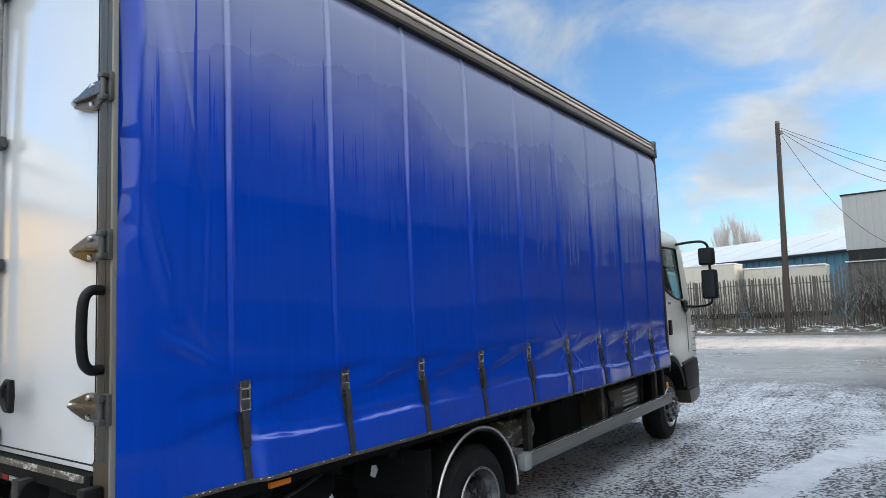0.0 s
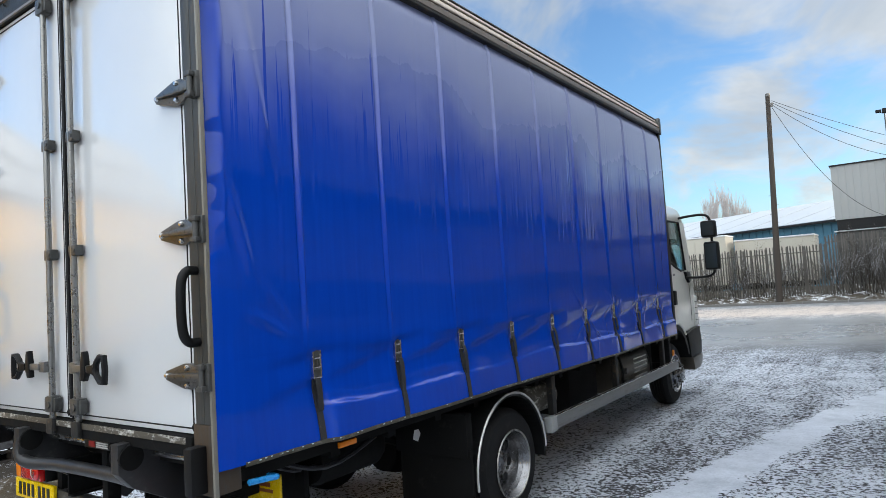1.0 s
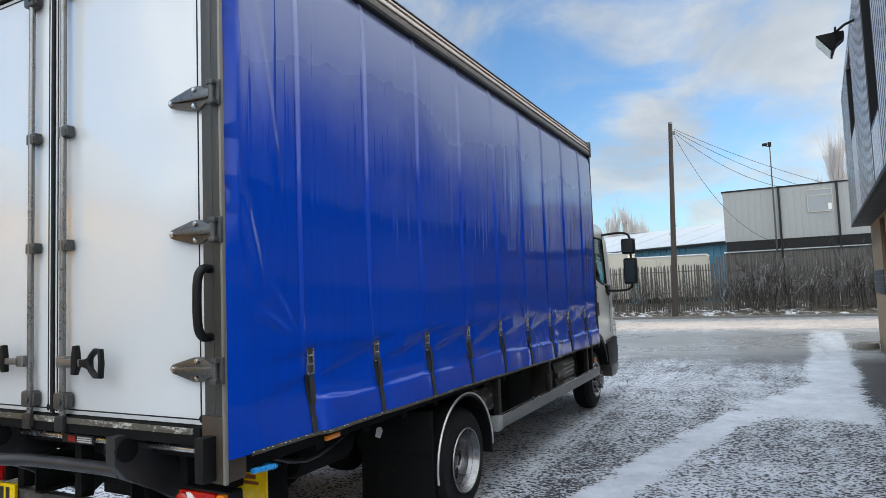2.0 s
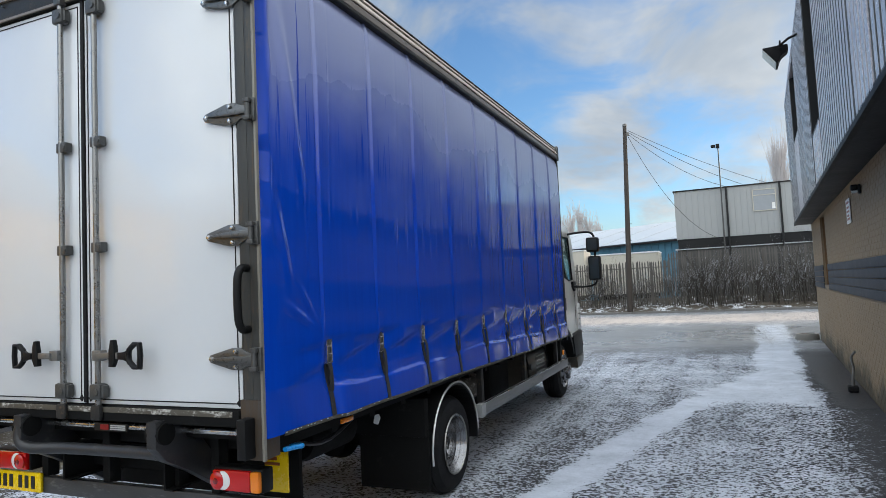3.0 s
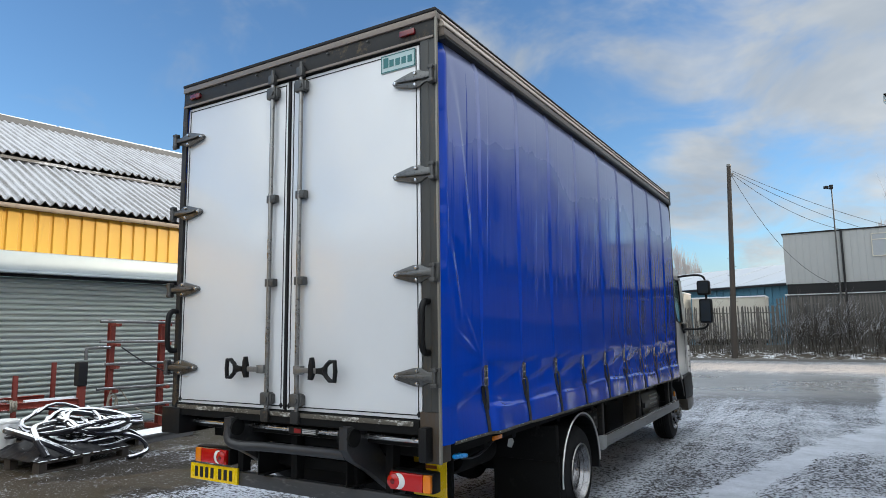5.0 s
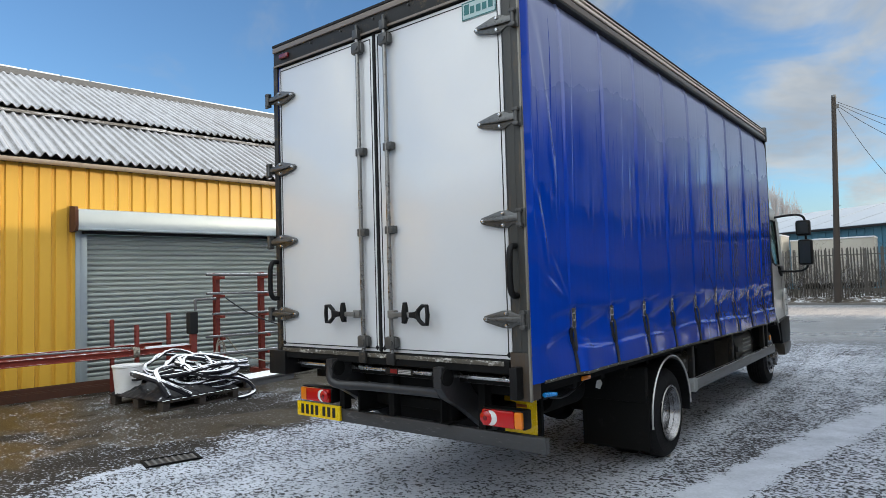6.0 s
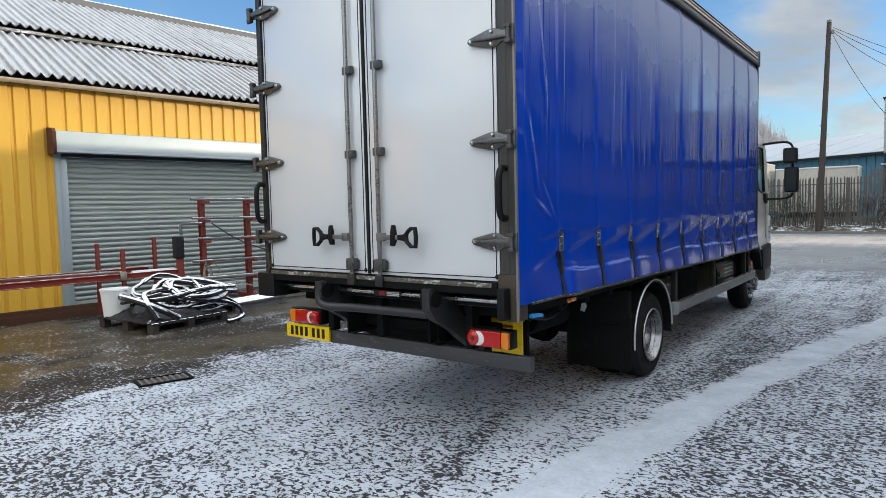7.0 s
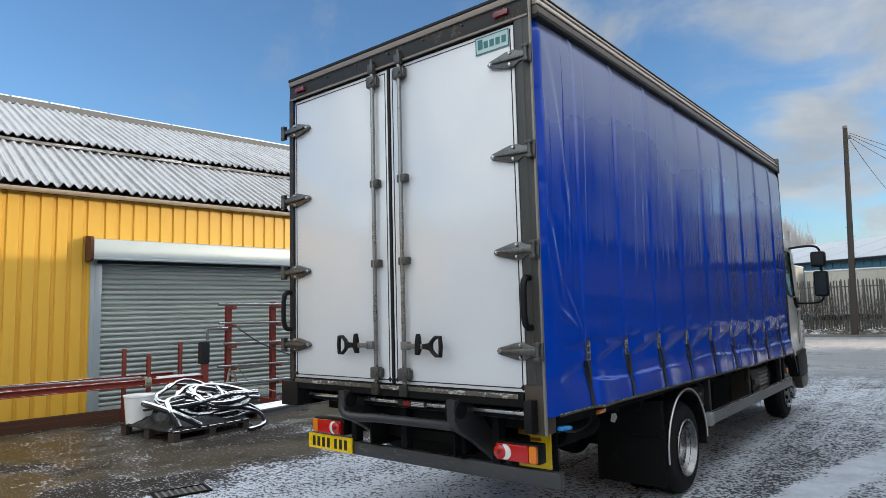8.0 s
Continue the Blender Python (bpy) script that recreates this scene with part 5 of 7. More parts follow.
    for x in (-0.025, 0.025):
        box(bm, (0.0, x - 0.004, 0.0), (0.022, x + 0.004, 0.155), 0.002)
    for z in (0.003, 0.052, 0.100, 0.152):
        rod(bm, (0.014, -0.028, z), (0.014, 0.028, z), 0.0055, 8)
    buckle_me = mesh_of("buckle", bm, "polished")
    bm = fresh()
    box(bm, (0.000, -0.020, 0.105), (0.018, 0.020, 0.147), 0.004)
    box(bm, (0.002, -0.020, 0.010), (0.026, 0.020, 0.047), 0.005)
    box(bm, (0.000, -0.018, 0.058), (0.012, 0.018, 0.095), 0.003)
    lever_me = mesh_of("buckle_lever", bm, "dark_zinc")
    def cloth_x(y, z):
        i = int(np.argmin(np.abs(ys - y)))
        cols = slice(max(0, i - 2), i + 3)
        return float(max(np.interp(z, SZ[:, j], SX[:, j]) for j in range(*cols.indices(len(ys)))))

    for i, y in enumerate(BUCKLES):
        zt = 1.505
        bm = fresh()
        line = [Vector((cloth_x(y, z) + 0.005, y, z)) for z in np.linspace(1.42, hem(y) + 0.012, 14)]
        line += [Vector((1.235, y, hem(y) - 0.012)), Vector((1.16, y, hem(y) - 0.015))]
        rings = []
        for p in line:
            rings.append([bm.verts.new((p.x + dx, p.y + dy, p.z)) for dx, dy in ((-0.002, -0.020), (0.003, -0.020), (0.003, 0.020), (-0.002, 0.020))])
        for a, b in zip(rings, rings[1:]):
            for j in range(4):
                bm.faces.new((a[j], a[(j + 1) % 4], b[(j + 1) % 4], b[j]))
        # the loose tail folded back over itself
        tail = rnd.uniform(0.10, 0.22)
        bend = rnd.uniform(-0.05, 0.05)
        k = cloth_x(y, 1.25) + 0.012
        t2 = smooth_line([(k, y, 1.37), (k + 0.012, y + bend * 0.3, 1.32), (k + 0.016, y + bend * 0.7, 1.30 - tail * 0.5), (k + 0.012, y + bend, 1.31 - tail * 0.8), (k + 0.006, y + bend * 1.3, 1.35 - tail * 0.8)], 5)
        rings = [[bm.verts.new((p.x + dx, p.y + dy, p.z)) for dx, dy in ((-0.002, -0.018), (0.003, -0.018), (0.003, 0.018), (-0.002, 0.018))] for p in t2]
        for a, b in zip(rings, rings[1:]):
            for j in range(4):
                bm.faces.new((a[j], a[(j + 1) % 4], b[(j + 1) % 4], b[j]))
        bmesh.ops.recalc_face_normals(bm, faces=bm.faces)
        strap = part("strap", bm, "webbing", lorry, "black webbing curtain strap")
        part("buckle", buckle_me, None, strap, "metal over-centre buckle" if i == 0 else "", at=(cloth_x(y, zt - 0.08) + 0.004, y, zt - 0.155))
        part("buckle_lever", lever_me, None, strap, at=(cloth_x(y, zt - 0.08) + 0.004, y, zt - 0.155))

    # chassis, axles and running gear
    for x in (-0.42, 0.42):
        bm = fresh()
        prism(bm, [(x - 0.035, 0.68), (x + 0.035, 0.68), (x + 0.035, 0.69), (x - 0.02, 0.69), (x - 0.02, 0.89), (x + 0.035, 0.89), (x + 0.035, 0.90), (x - 0.035, 0.90)], "y", 0.15, 8.2)
        part("chassis_rail", bm, "underbody", lorry)
    for y in (0.4, 1.3, 2.5, 3.6, 4.6, 5.6, 6.8):
        bm = fresh()
        box(bm, (-0.42, y, 0.70), (0.42, y + 0.08, 0.86))
        part("cross_member", bm, "underbody", lorry)
    bm = fresh()
    rod(bm, (-0.95, 2.58, 0.42), (0.95, 2.58, 0.42), 0.075, 14)
    lathe(bm, [(0.0, -0.2), (0.16, -0.15), (0.21, 0.0), (0.16, 0.15), (0.0, 0.2)], 20, "y", (0.0, 2.58, 0.43))
    part("rear_axle", bm, "underbody", lorry)
    bm = fresh()
    rod(bm, (0, 2.58, 0.52), (0, 6.2, 0.72), 0.05, 12)
    part("prop_shaft", bm, "underbody", lorry)
    bm = fresh()
    rod(bm, (-0.9, 7.30, 0.40), (0.9, 7.30, 0.40), 0.06, 12)
    part("front_axle", bm, "underbody", lorry)
    for x in (-0.5, 0.5):
        bm = fresh()
        pipe(bm, smooth_line([(x, 1.85, 0.72), (x, 2.3, 0.56), (x, 2.58, 0.53), (x, 2.9, 0.56), (x, 3.35, 0.72)], 5), 0.045, 8, flat=0.8)
        part("leaf_spring", bm, "underbody", lorry)
        bm = fresh()
        pipe(bm, smooth_line([(x, 6.6, 0.70), (x, 7.30, 0.52), (x, 7.95, 0.70)], 5), 0.04, 8)
        part("leaf_spring", bm, "underbody", lorry)
    for x, y, z, r, h in ((-0.75, 4.6, 0.72, 0.17, 0.32), (0.72, 1.25, 0.78, 0.14, 0.28)):
        bm = fresh()
        lathe(bm, [(0.0, -h), (r - 0.02, -h), (r, -h + 0.04), (r, h - 0.04), (r - 0.02, h), (0.0, h)], 24, "y", (x, y, z))
        part("air_tank", bm, "underbody", lorry)
    bm = fresh()
    lathe(bm, [(0.0, -0.26), (0.09, -0.25), (0.125, -0.22), (0.13, -0.18), (0.13, 0.18), (0.125, 0.22), (0.09, 0.25), (0.0, 0.26)], 28, "y", (0.95, 3.40, 0.755))
    part("air_tank", bm, "worn_sill", lorry, "small round air tank flecked with snow and dirt")
    # spare wheel hung behind the axle
    bm = fresh()
    lathe(bm, [(0.20, 0.62), (0.34, 0.60), (0.385, 0.64), (0.39, 0.72), (0.385, 0.80), (0.34, 0.84), (0.20, 0.82)], 30, "z", (0.05, 1.15, 0.0))
    part("spare_wheel", bm, "rubber", lorry, "black spare wheel slung under the chassis")

    def wheel(x, y, dual, s, w=0.25):
        hub_z = 0.412
        r = 0.41
        bm = fresh()
        prof = [(0.235, -w), (0.30, -w - 0.006), (0.37, -w + 0.004), (0.398, -w + 0.035), (r, -w + 0.06)]
        for k in range(4):
            c = -w + 0.075 + k * (w - 0.14) / 3.2
            prof += [(r, c), (r - 0.012, c + 0.004), (r - 0.012, c + 0.012), (r, c + 0.016)]
        prof += [(r, -0.06), (0.398, -0.035), (0.37, -0.004), (0.30, 0.006), (0.235, 0.0)]
        lathe(bm, [(a, s * b) for a, b in prof], 56, "x", (x, y, hub_z), False)
        tyre_me = mesh_of("tyre", bm, "rubber", 30)
        hub = new("wheel", tyre_me)
        hub.parent = lorry
        tagged(hub, "black tyre on a silver steel wheel")
        bm = fresh()
        if dual:
            prof = [(0.245, 0.004), (0.250, 0.012), (0.238, 0.014), (0.228, -0.008), (0.217, -0.030), (0.226, -0.038), (0.214, -0.070), (0.222, -0.080), (0.212, -0.12), (0.200, -0.145), (0.178, -0.138), (0.11, -0.130), (0.10, -0.105), (0.075, -0.095), (0.0, -0.090)]
        else:
            prof = [(0.245, 0.004), (0.250, 0.012), (0.238, 0.014), (0.225, -0.01), (0.20, -0.03), (0.18, 0.02), (0.14, 0.065), (0.105, 0.072), (0.10, 0.10), (0.07, 0.115), (0.0, 0.115)]
        lathe(bm, [(a, s * b) for a, b in prof], 56, "x", (x, y, hub_z), False)
        part("rim", bm, "wheel_paint", hub, "silver steel rim")
        bm = fresh()
        lathe(bm, [(a, s * b) for a, b in ((0.238, 0.013), (0.242, 0.021), (0.250, 0.022), (0.254, 0.014))], 56, "x", (x, y, hub_z), False)
        part("rim_edge", bm, "rod_steel", hub, "bright rim edge")
        bm = fresh()
        base = -0.133 if dual else 0.068
        for k in range(8):
            a = 2 * math.pi * k / 8 + 0.2
            c = Vector((x + s * base, y + 0.118 * math.cos(a), hub_z + 0.118 * math.sin(a)))
            rod(bm, c, c + Vector((s * 0.034, 0, 0)), 0.014, 6)
        tagged(part("wheel_nuts", bm, "dark_zinc", hub), kind="stuff")
        # black discs proud of the rim, standing for the dark in the hand holes
        hole_at = -0.136 if dual else 0.035
        for k in range(8):
            a = 2 * math.pi * k / 8 + 0.6
            bm = fresh()
            c = Vector((x + s * (hole_at - 0.006), y + 0.160 * math.cos(a), hub_z + 0.160 * math.sin(a)))
            rod(bm, c, c + Vector((s * 0.016, 0, 0)), 0.036, 14)
            part("hand_hole", bm, "plate_black", hub, "black disc standing for the dark of a hand hole")
    for s in (1, -1):
        wheel(s * 1.17, 2.58, True, s)
        wheel(s * 0.90, 2.58, True, s)
        wheel(s * 1.06, 7.30, False, s)
    # mudguards, flaps
    for s in (1, -1):
        bm = fresh()
        outer, inner = [], []
        for k in range(25):
            a = radians(-8 + 196 * k / 24)
            outer.append((2.535 + 0.515 * math.cos(a), 0.44 + 0.507 * math.sin(a)))
            inner.append((2.535 + 0.490 * math.cos(a), 0.44 + 0.482 * math.sin(a)))
        for i in range(24):
            prism(bm, [outer[i], outer[i + 1], inner[i + 1], inner[i]], "x", s * 0.58, s * 1.215)
        bmesh.ops.remove_doubles(bm, verts=bm.verts, dist=0.0005)
        guard = part("mudguard", bm, "black_plastic", lorry, "black plastic mudguard with a pale edge line")
        bm = fresh()
        line = [(s * 1.219, u, v) for u, v in outer[1:]]
        pipe(bm, line, 0.0085, 6)
        part("edge_trim", bm, "alloy", guard, "pale edge trim")
        bm = fresh()
        box(bm, (min(s * 0.58, s * 1.20), 1.985, 0.18), (max(s * 0.58, s * 1.20), 2.01, 0.66), 0.006)
        box(bm, (min(s * 0.56, s * 1.19), 1.96, 0.60), (max(s * 0.56, s * 1.19), 2.035, 0.90), 0.01)
        part("mud_flap", bm, "underbody", lorry, "black mud flap")
        # sideguard
        bm = fresh()
        prism(bm, [(s * 1.165, 0.52), (s * 1.21, 0.52), (s * 1.215, 0.53), (s * 1.215, 0.620), (s * 1.21, 0.63), (s * 1.165, 0.63)], "y", 3.28, 6.96)
        rail = part("side_guard", bm, "guard_alloy", lorry, "silver aluminium side guard rail")
        bm = fresh()
        box(bm, (min(s * 1.155, s * 1.225), 3.17, 0.512), (max(s * 1.155, s * 1.225), 3.28, 0.638), 0.008)
        part("rail_cap", bm, "hut_wall", rail, "pale end cap")
        # polished strip laid on for the highlight along the rail's top edge
        bm = fresh()
        box(bm, (min(s * 1.196, s * 1.219), 3.285, 0.6315), (max(s * 1.196, s * 1.219), 6.96, 0.6395), 0.002)
        part("rail_lip", bm, "polished", rail, "polished strip for the highlight on the rail's upper edge")
        for y in (3.38, 4.90, 6.55):
            bm = fresh()
            box(bm, (min(s * 1.11, s * 1.163), y - 0.035, 0.52), (max(s * 1.11, s * 1.163), y + 0.035, 0.99), 0.006)
            part("guard_post", bm, "frame_steel", rail)
    # fuel tank, battery box
    bm = fresh()
    prism(bm, [(0.52, 0.50), (1.02, 0.47), (1.085, 0.52), (1.10, 0.62), (1.10, 0.76), (1.075, 0.86), (1.01, 0.925), (0.90, 0.945), (0.52, 0.945)], "y", 5.16, 6.22, 0.035)
    tank = part("tank_box", bm, "tank_paint", lorry, "bronze-black rounded metal box with pale louvres")
    bm = fresh()
    for k in range(5):
        prism(bm, [(1.097, 0.600 + k * 0.052), (1.112, 0.604 + k * 0.052), (1.112, 0.614 + k * 0.052), (1.095, 0.620 + k * 0.052)], "y", 5.60, 6.02)
    part("louvres", bm, "alloy", tank, "pale louvres")
    bm = fresh()
    rod(bm, (1.09, 5.30, 0.72), (1.13, 5.30, 0.72), 0.035, 12)
    box(bm, (1.09, 5.24, 0.60), (1.112, 5.36, 0.64), 0.006)
    part("catch", bm, "dark_zinc", tank, "worn metal catch")
    for y in (5.20, 6.16):
        bm = fresh()
        prism(bm, [(0.50, 0.455), (1.03, 0.455), (1.11, 0.51), (1.115, 0.76), (1.085, 0.875), (1.015, 0.940), (0.90, 0.958), (0.50, 0.958), (0.50, 0.95), (0.90, 0.95), (1.01, 0.930), (1.078, 0.865), (1.106, 0.76), (1.102, 0.52), (1.025, 0.465), (0.50, 0.465)], "y", y - 0.02, y + 0.02)
        part("strap_band", bm, "underbody", tank)
    for a, b in ((4.05, 4.75), (6.32, 6.60)):
        bm = fresh()
        box(bm, (0.50, a, 0.46), (1.0, b, 0.94), 0.045)
        part("battery_box", bm, "underbody", lorry)
    bm = fresh()
    box(bm, (1.19, 0.745, 0.962), (1.215, 0.875, 0.992), 0.006)
    part("side_marker", bm, "lens_amber", lorry, "amber side marker")
    bm = fresh()
    prism(bm, [(0.735, 0.70), (0.775, 0.69), (0.80, 0.745), (0.785, 0.775), (0.75, 0.765)], "y", 1.948, 1.955)
    part("side_tag", bm, "sign_white", lorry, "torn white tag")

    # tail lift folded under the rear, under-run bar and lamps
    for a, b, y0, y1 in ((1.135, 1.192, -0.095, -0.016), (-1.335, -1.12, -0.045, 0.22)):
        bm = fresh()
        box(bm, (a, y0, 0.955), (b, y1, 1.155), 0.010)
        part("buffer_block", bm, "black_plastic", lorry, "black rubber dock buffer block")
    bm = fresh()
    rod(bm, (-1.14, 0.10, 1.045), (1.08, 0.10, 1.045), 0.019, 12)
    lift = part("lift_bar", bm, "polished", lorry, "polished tail-lift shaft")
    bm = fresh()
    box(bm, (-1.1, 0.20, 0.98), (1.08, 0.26, 1.10), 0.01)
    part("lift_beam", bm, "lift_steel", lift)
    bm = fresh()
    pipe(bm, smooth_line([(-0.52, -0.05, 1.10), (-0.53, -0.07, 0.99), (-0.46, -0.06, 0.93), (-0.2, 0.0, 0.925), (0.3, 0.02, 0.925), (0.52, 0.0, 0.93)], 6), 0.034, 12)
    part("lift_tube", bm, "lift_steel", lift, "scuffed black tail-lift tube")
    for x in (-0.52, 0.56):
        bm = fresh()
        prism(bm, [(-0.09, 1.12), (0.12, 1.12), (0.30, 0.90), (0.62, 0.62), (0.52, 0.56), (0.16, 0.80), (-0.02, 0.90), (-0.09, 0.98)], "x", x - 0.035, x + 0.035, 0.008)
        part("lift_arm", bm, "lift_steel", lift)
        bm = fresh()
        rod(bm, (x - 0.05, -0.03, 1.05), (x + 0.05, -0.03, 1.05), 0.06, 16)
        part("pivot", bm, "underbody", lift)
    for x in (-0.72, -0.16, 0.40, 0.70):
        bm = fresh()
        box(bm, (x - 0.03, 0.22, 0.66), (x + 0.03, 0.30, 1.0), 0.006)
        part("lift_bracket", bm, "underbody", lift)
    bm = fresh()
    box(bm, (-0.8, 0.35, 0.72), (0.75, 0.85, 0.80), 0.02)
    part("lift_plate", bm, "underbody", lift)
    # dark panel added to stop bright ground showing through under the tail
    bm = fresh()
    box(bm, (-0.85, 0.86, 0.44), (0.80, 0.90, 0.80), 0.01)
    part("rear_crossbeam", bm, "underbody", lorry)
    bm = fresh()
    box(bm, (-0.075, 0.075, 1.018), (0.195, 0.080, 1.064))
    tag = part("warning_label", bm, "plate_black", lorry, "small black warning label with red and white bars")
    bm = fresh()
    box(bm, (-0.02, 0.070, 1.026), (0.045, 0.0745, 1.056))
    part("label_bar", bm, "sticker_red", tag)
    bm = fresh()
    for k in range(3):
        box(bm, (0.06, 0.070, 1.026 + k * 0.011), (0.18, 0.0745, 1.033 + k * 0.011))
    part("label_bar", bm, "sign_white", tag)
    bm = fresh()
    box(bm, (-1.22, 0.20, 0.565), (1.205, 0.255, 0.668), 0.008)
    part("underrun_bar", bm, "bar_steel", lorry, "dark steel rear under-run bar")
    bm = fresh()
    box(bm, (-1.246, 0.176, 0.573), (-0.702, 0.196, 0.694), 0.003)
    plate = part("number_plate", bm, "yellow_plate", lorry, "yellow rear number plate with plain black bars")
    for k in range(7):
        bm = fresh()
        x = -1.190 + k * 0.062 + (0.028 if k > 3 else 0)
        box(bm, (x, 0.1725, 0.594), (x + 0.034, 0.1755, 0.674))
        part("plate_bar", bm, "plate_black", plate)
    for x0, x1, flip in ((-1.165, -0.785, 1), (0.742, 1.075, -1)):
        zb, zt = 0.708, 0.836
        bm = fresh()
        box(bm, (x0, 0.17, zb), (x1, 0.26, zt), 0.012)
        lamp = part("tail_lamp", bm, "black_plastic", lorry, "rear lamp cluster with red, clear and amber lenses")
        w = x1 - x0
        def seg(a, b, mat):
            bm = fresh()
            p, q = (x0 + w * a, x0 + w * b) if flip > 0 else (x1 - w * b, x1 - w * a)
            box(bm, (p + 0.0005, 0.142, zb + 0.008), (q - 0.0005, 0.175, zt - 0.008), 0.014)
            part("lens", bm, mat, lamp)
        seg(0.02, 0.20, "lens_amber")
        seg(0.20, 0.97, "lens_red")
        for a, r, y, mat, words in ((0.745, 0.053, 0.130, "lens_clear", "clear reversing lens"), (0.845, 0.050, 0.120, "lens_red", "round red lens"), (0.845, 0.020, 0.114, "lens_dark_red", "")):
            bm = fresh()
            cx = x0 + w * a if flip > 0 else x1 - w * a
            lathe(bm, [(0.0, y), (r * 0.7, y + 0.003), (r * 0.94, y + 0.010), (r, y + 0.030)], 28, "y", (cx, 0, (zb + zt) / 2))
            part("round_lens", bm, mat, lamp, words)
    bm = fresh()
    box(bm, (0.645, 0.590, 0.575), (0.915, 0.605, 0.835), 0.003)
    board = part("yellow_board", bm, "yellow_plate", lorry, "yellow board with dark scrawled bars behind the lamp")
    bm = fresh()
    box(bm, (0.690, 0.585, 0.765), (0.84, 0.5892, 0.787))
    box(bm, (0.705, 0.585, 0.735), (0.86, 0.5892, 0.752))
    part("board_bar", bm, "ink_dark", board)
    bm = fresh()
    pipe(bm, smooth_line([(1.10, 0.36, 0.925), (1.215, 0.33, 0.935), (1.232, 0.27, 0.945), (1.232, 0.16, 0.955)], 5), 0.014, 8)
    part("hose_end", bm, "blue_plastic", lorry, "blue plastic pipe end")
    for k in range(5):
        bm = fresh()
        pipe(bm, smooth_line([(0.2 + 0.15 * k, 0.5, 0.95), (0.3 + 0.16 * k, 0.9, 0.80 - 0.03 * (k % 2)), (0.5 + 0.1 * k, 1.5, 0.9)], 5), 0.014, 6)
        part("cable", bm, "hose_black", lorry)

    # cab
    y0 = 6.94
    arch = [(7.30 + 0.60 * math.cos(radians(a)), 0.47 + 0.60 * math.sin(radians(a))) for a in (48, 60, 72, 84, 96, 108, 120)]
    bm = fresh()
    win_poly = [(7.14, 2.00), (7.14, 2.50), (7.90, 2.50), (8.07, 1.81), (7.82, 1.80), (7.56, 1.85), (7.30, 1.93)]
    prism(bm, [(y0, 1.02), (y0, 1.80), (8.40, 1.80), (8.46, 1.60), (8.48, 1.40), (8.48, 0.95), (8.06, 0.93)] + arch, "x", -1.12, 1.12, 0.035)
    prism(bm, [(y0, 2.50), (y0, 2.57), (y0 + 0.08, 2.66), (y0 + 0.30, 2.715), (y0 + 0.62, 2.73), (y0 + 1.00, 2.69), (8.12, 2.59), (8.17, 2.50)], "x", -1.12, 1.12, 0.05)
    for s in (1, -1):
        for poly in ([(y0, 1.79), (y0, 2.51), (7.14, 2.51), (7.14, 1.79)], [(7.90, 2.51), (8.17, 2.51), (8.41, 1.79), (8.07, 1.79)], [(7.14, 1.79), (7.14, 2.00), (7.30, 1.93), (7.56, 1.85), (7.82, 1.80), (7.82, 1.79)]):
            prism(bm, poly, "x", s * 1.05, s * 1.119)
    cab = part("cab", bm, "cab_paint", lorry, "white sleeper-less cab")
    for s in (1, -1):
        bm = fresh()
        prism(bm, win_poly, "x", s * 1.100, s * 1.108, 0.002)
        part("side_window", bm, "cab_glass", cab, "tinted side window").visible_shadow = False
        bm = fresh()
        pipe(bm, [(s * 1.118, u, v) for u, v in win_poly + [win_poly[0]]], 0.015, 6)
        part("window_rubber", bm, "rubber", cab)
        bm = fresh()
        pipe(bm, smooth_line([(s * 1.1195, 7.24, 1.12), (s * 1.1195, 7.17, 1.40), (s * 1.1195, 7.10, 1.80), (s * 1.1195, 7.09, 2.45)], 5), 0.005, 5)
        pipe(bm, smooth_line([(s * 1.1195, 8.16, 1.80), (s * 1.1195, 8.20, 1.40), (s * 1.1195, 8.18, 1.05)], 5), 0.005, 5)
        part("door_gap", bm, "plate_black", cab)
        bm = fresh()
        box(bm, (min(s * 1.12, s * 1.145), 7.33, 1.33), (max(s * 1.12, s * 1.145), 7.44, 1.53), 0.012)
        part("door_handle", bm, "black_plastic", cab, "black door handle")
        bm = fresh()
        box(bm, (min(s * 1.119, s * 1.124), 7.40, 1.735), (max(s * 1.119, s * 1.124), 7.50, 1.765))
        part("door_badge", bm, "dark_zinc", cab, "small grey badge shape")
        bm = fresh()
        prism(bm, [(7.96, 1.78), (8.18, 1.78), (8.22, 1.66), (8.12, 1.62), (8.02, 1.68)], "x", s * 1.10, s * 1.16, 0.015)
        part("mirror_foot", bm, "black_plastic", cab, "black moulded mirror foot")
        # wheel arch with its white lip, and the corner of the front bumper
        bm = fresh()
        outer = [(7.30 + 0.598 * math.cos(radians(a)), 0.47 + 0.598 * math.sin(radians(a))) for a in range(14, 142, 8)]
        inner = [(7.30 + 0.53 * math.cos(radians(a)), 0.47 + 0.53 * math.sin(radians(a))) for a in range(14, 142, 8)]
        for i in range(len(outer) - 1):
            prism(bm, [outer[i], outer[i + 1], inner[i + 1], inner[i]], "x", s * 0.70, s * 1.13)
        bmesh.ops.remove_doubles(bm, verts=bm.verts, dist=0.0005)
        liner = part("wheel_arch", bm, "black_plastic", cab, "black plastic wheel arch")
        bm = fresh()
        pipe(bm, [(s * 1.125, 7.30 + 0.615 * math.cos(radians(a)), 0.47 + 0.615 * math.sin(radians(a))) for a in range(44, 124, 8)], 0.022, 8)
        part("arch_lip", bm, "cab_paint", liner, "white arch lip")
        bm = fresh()
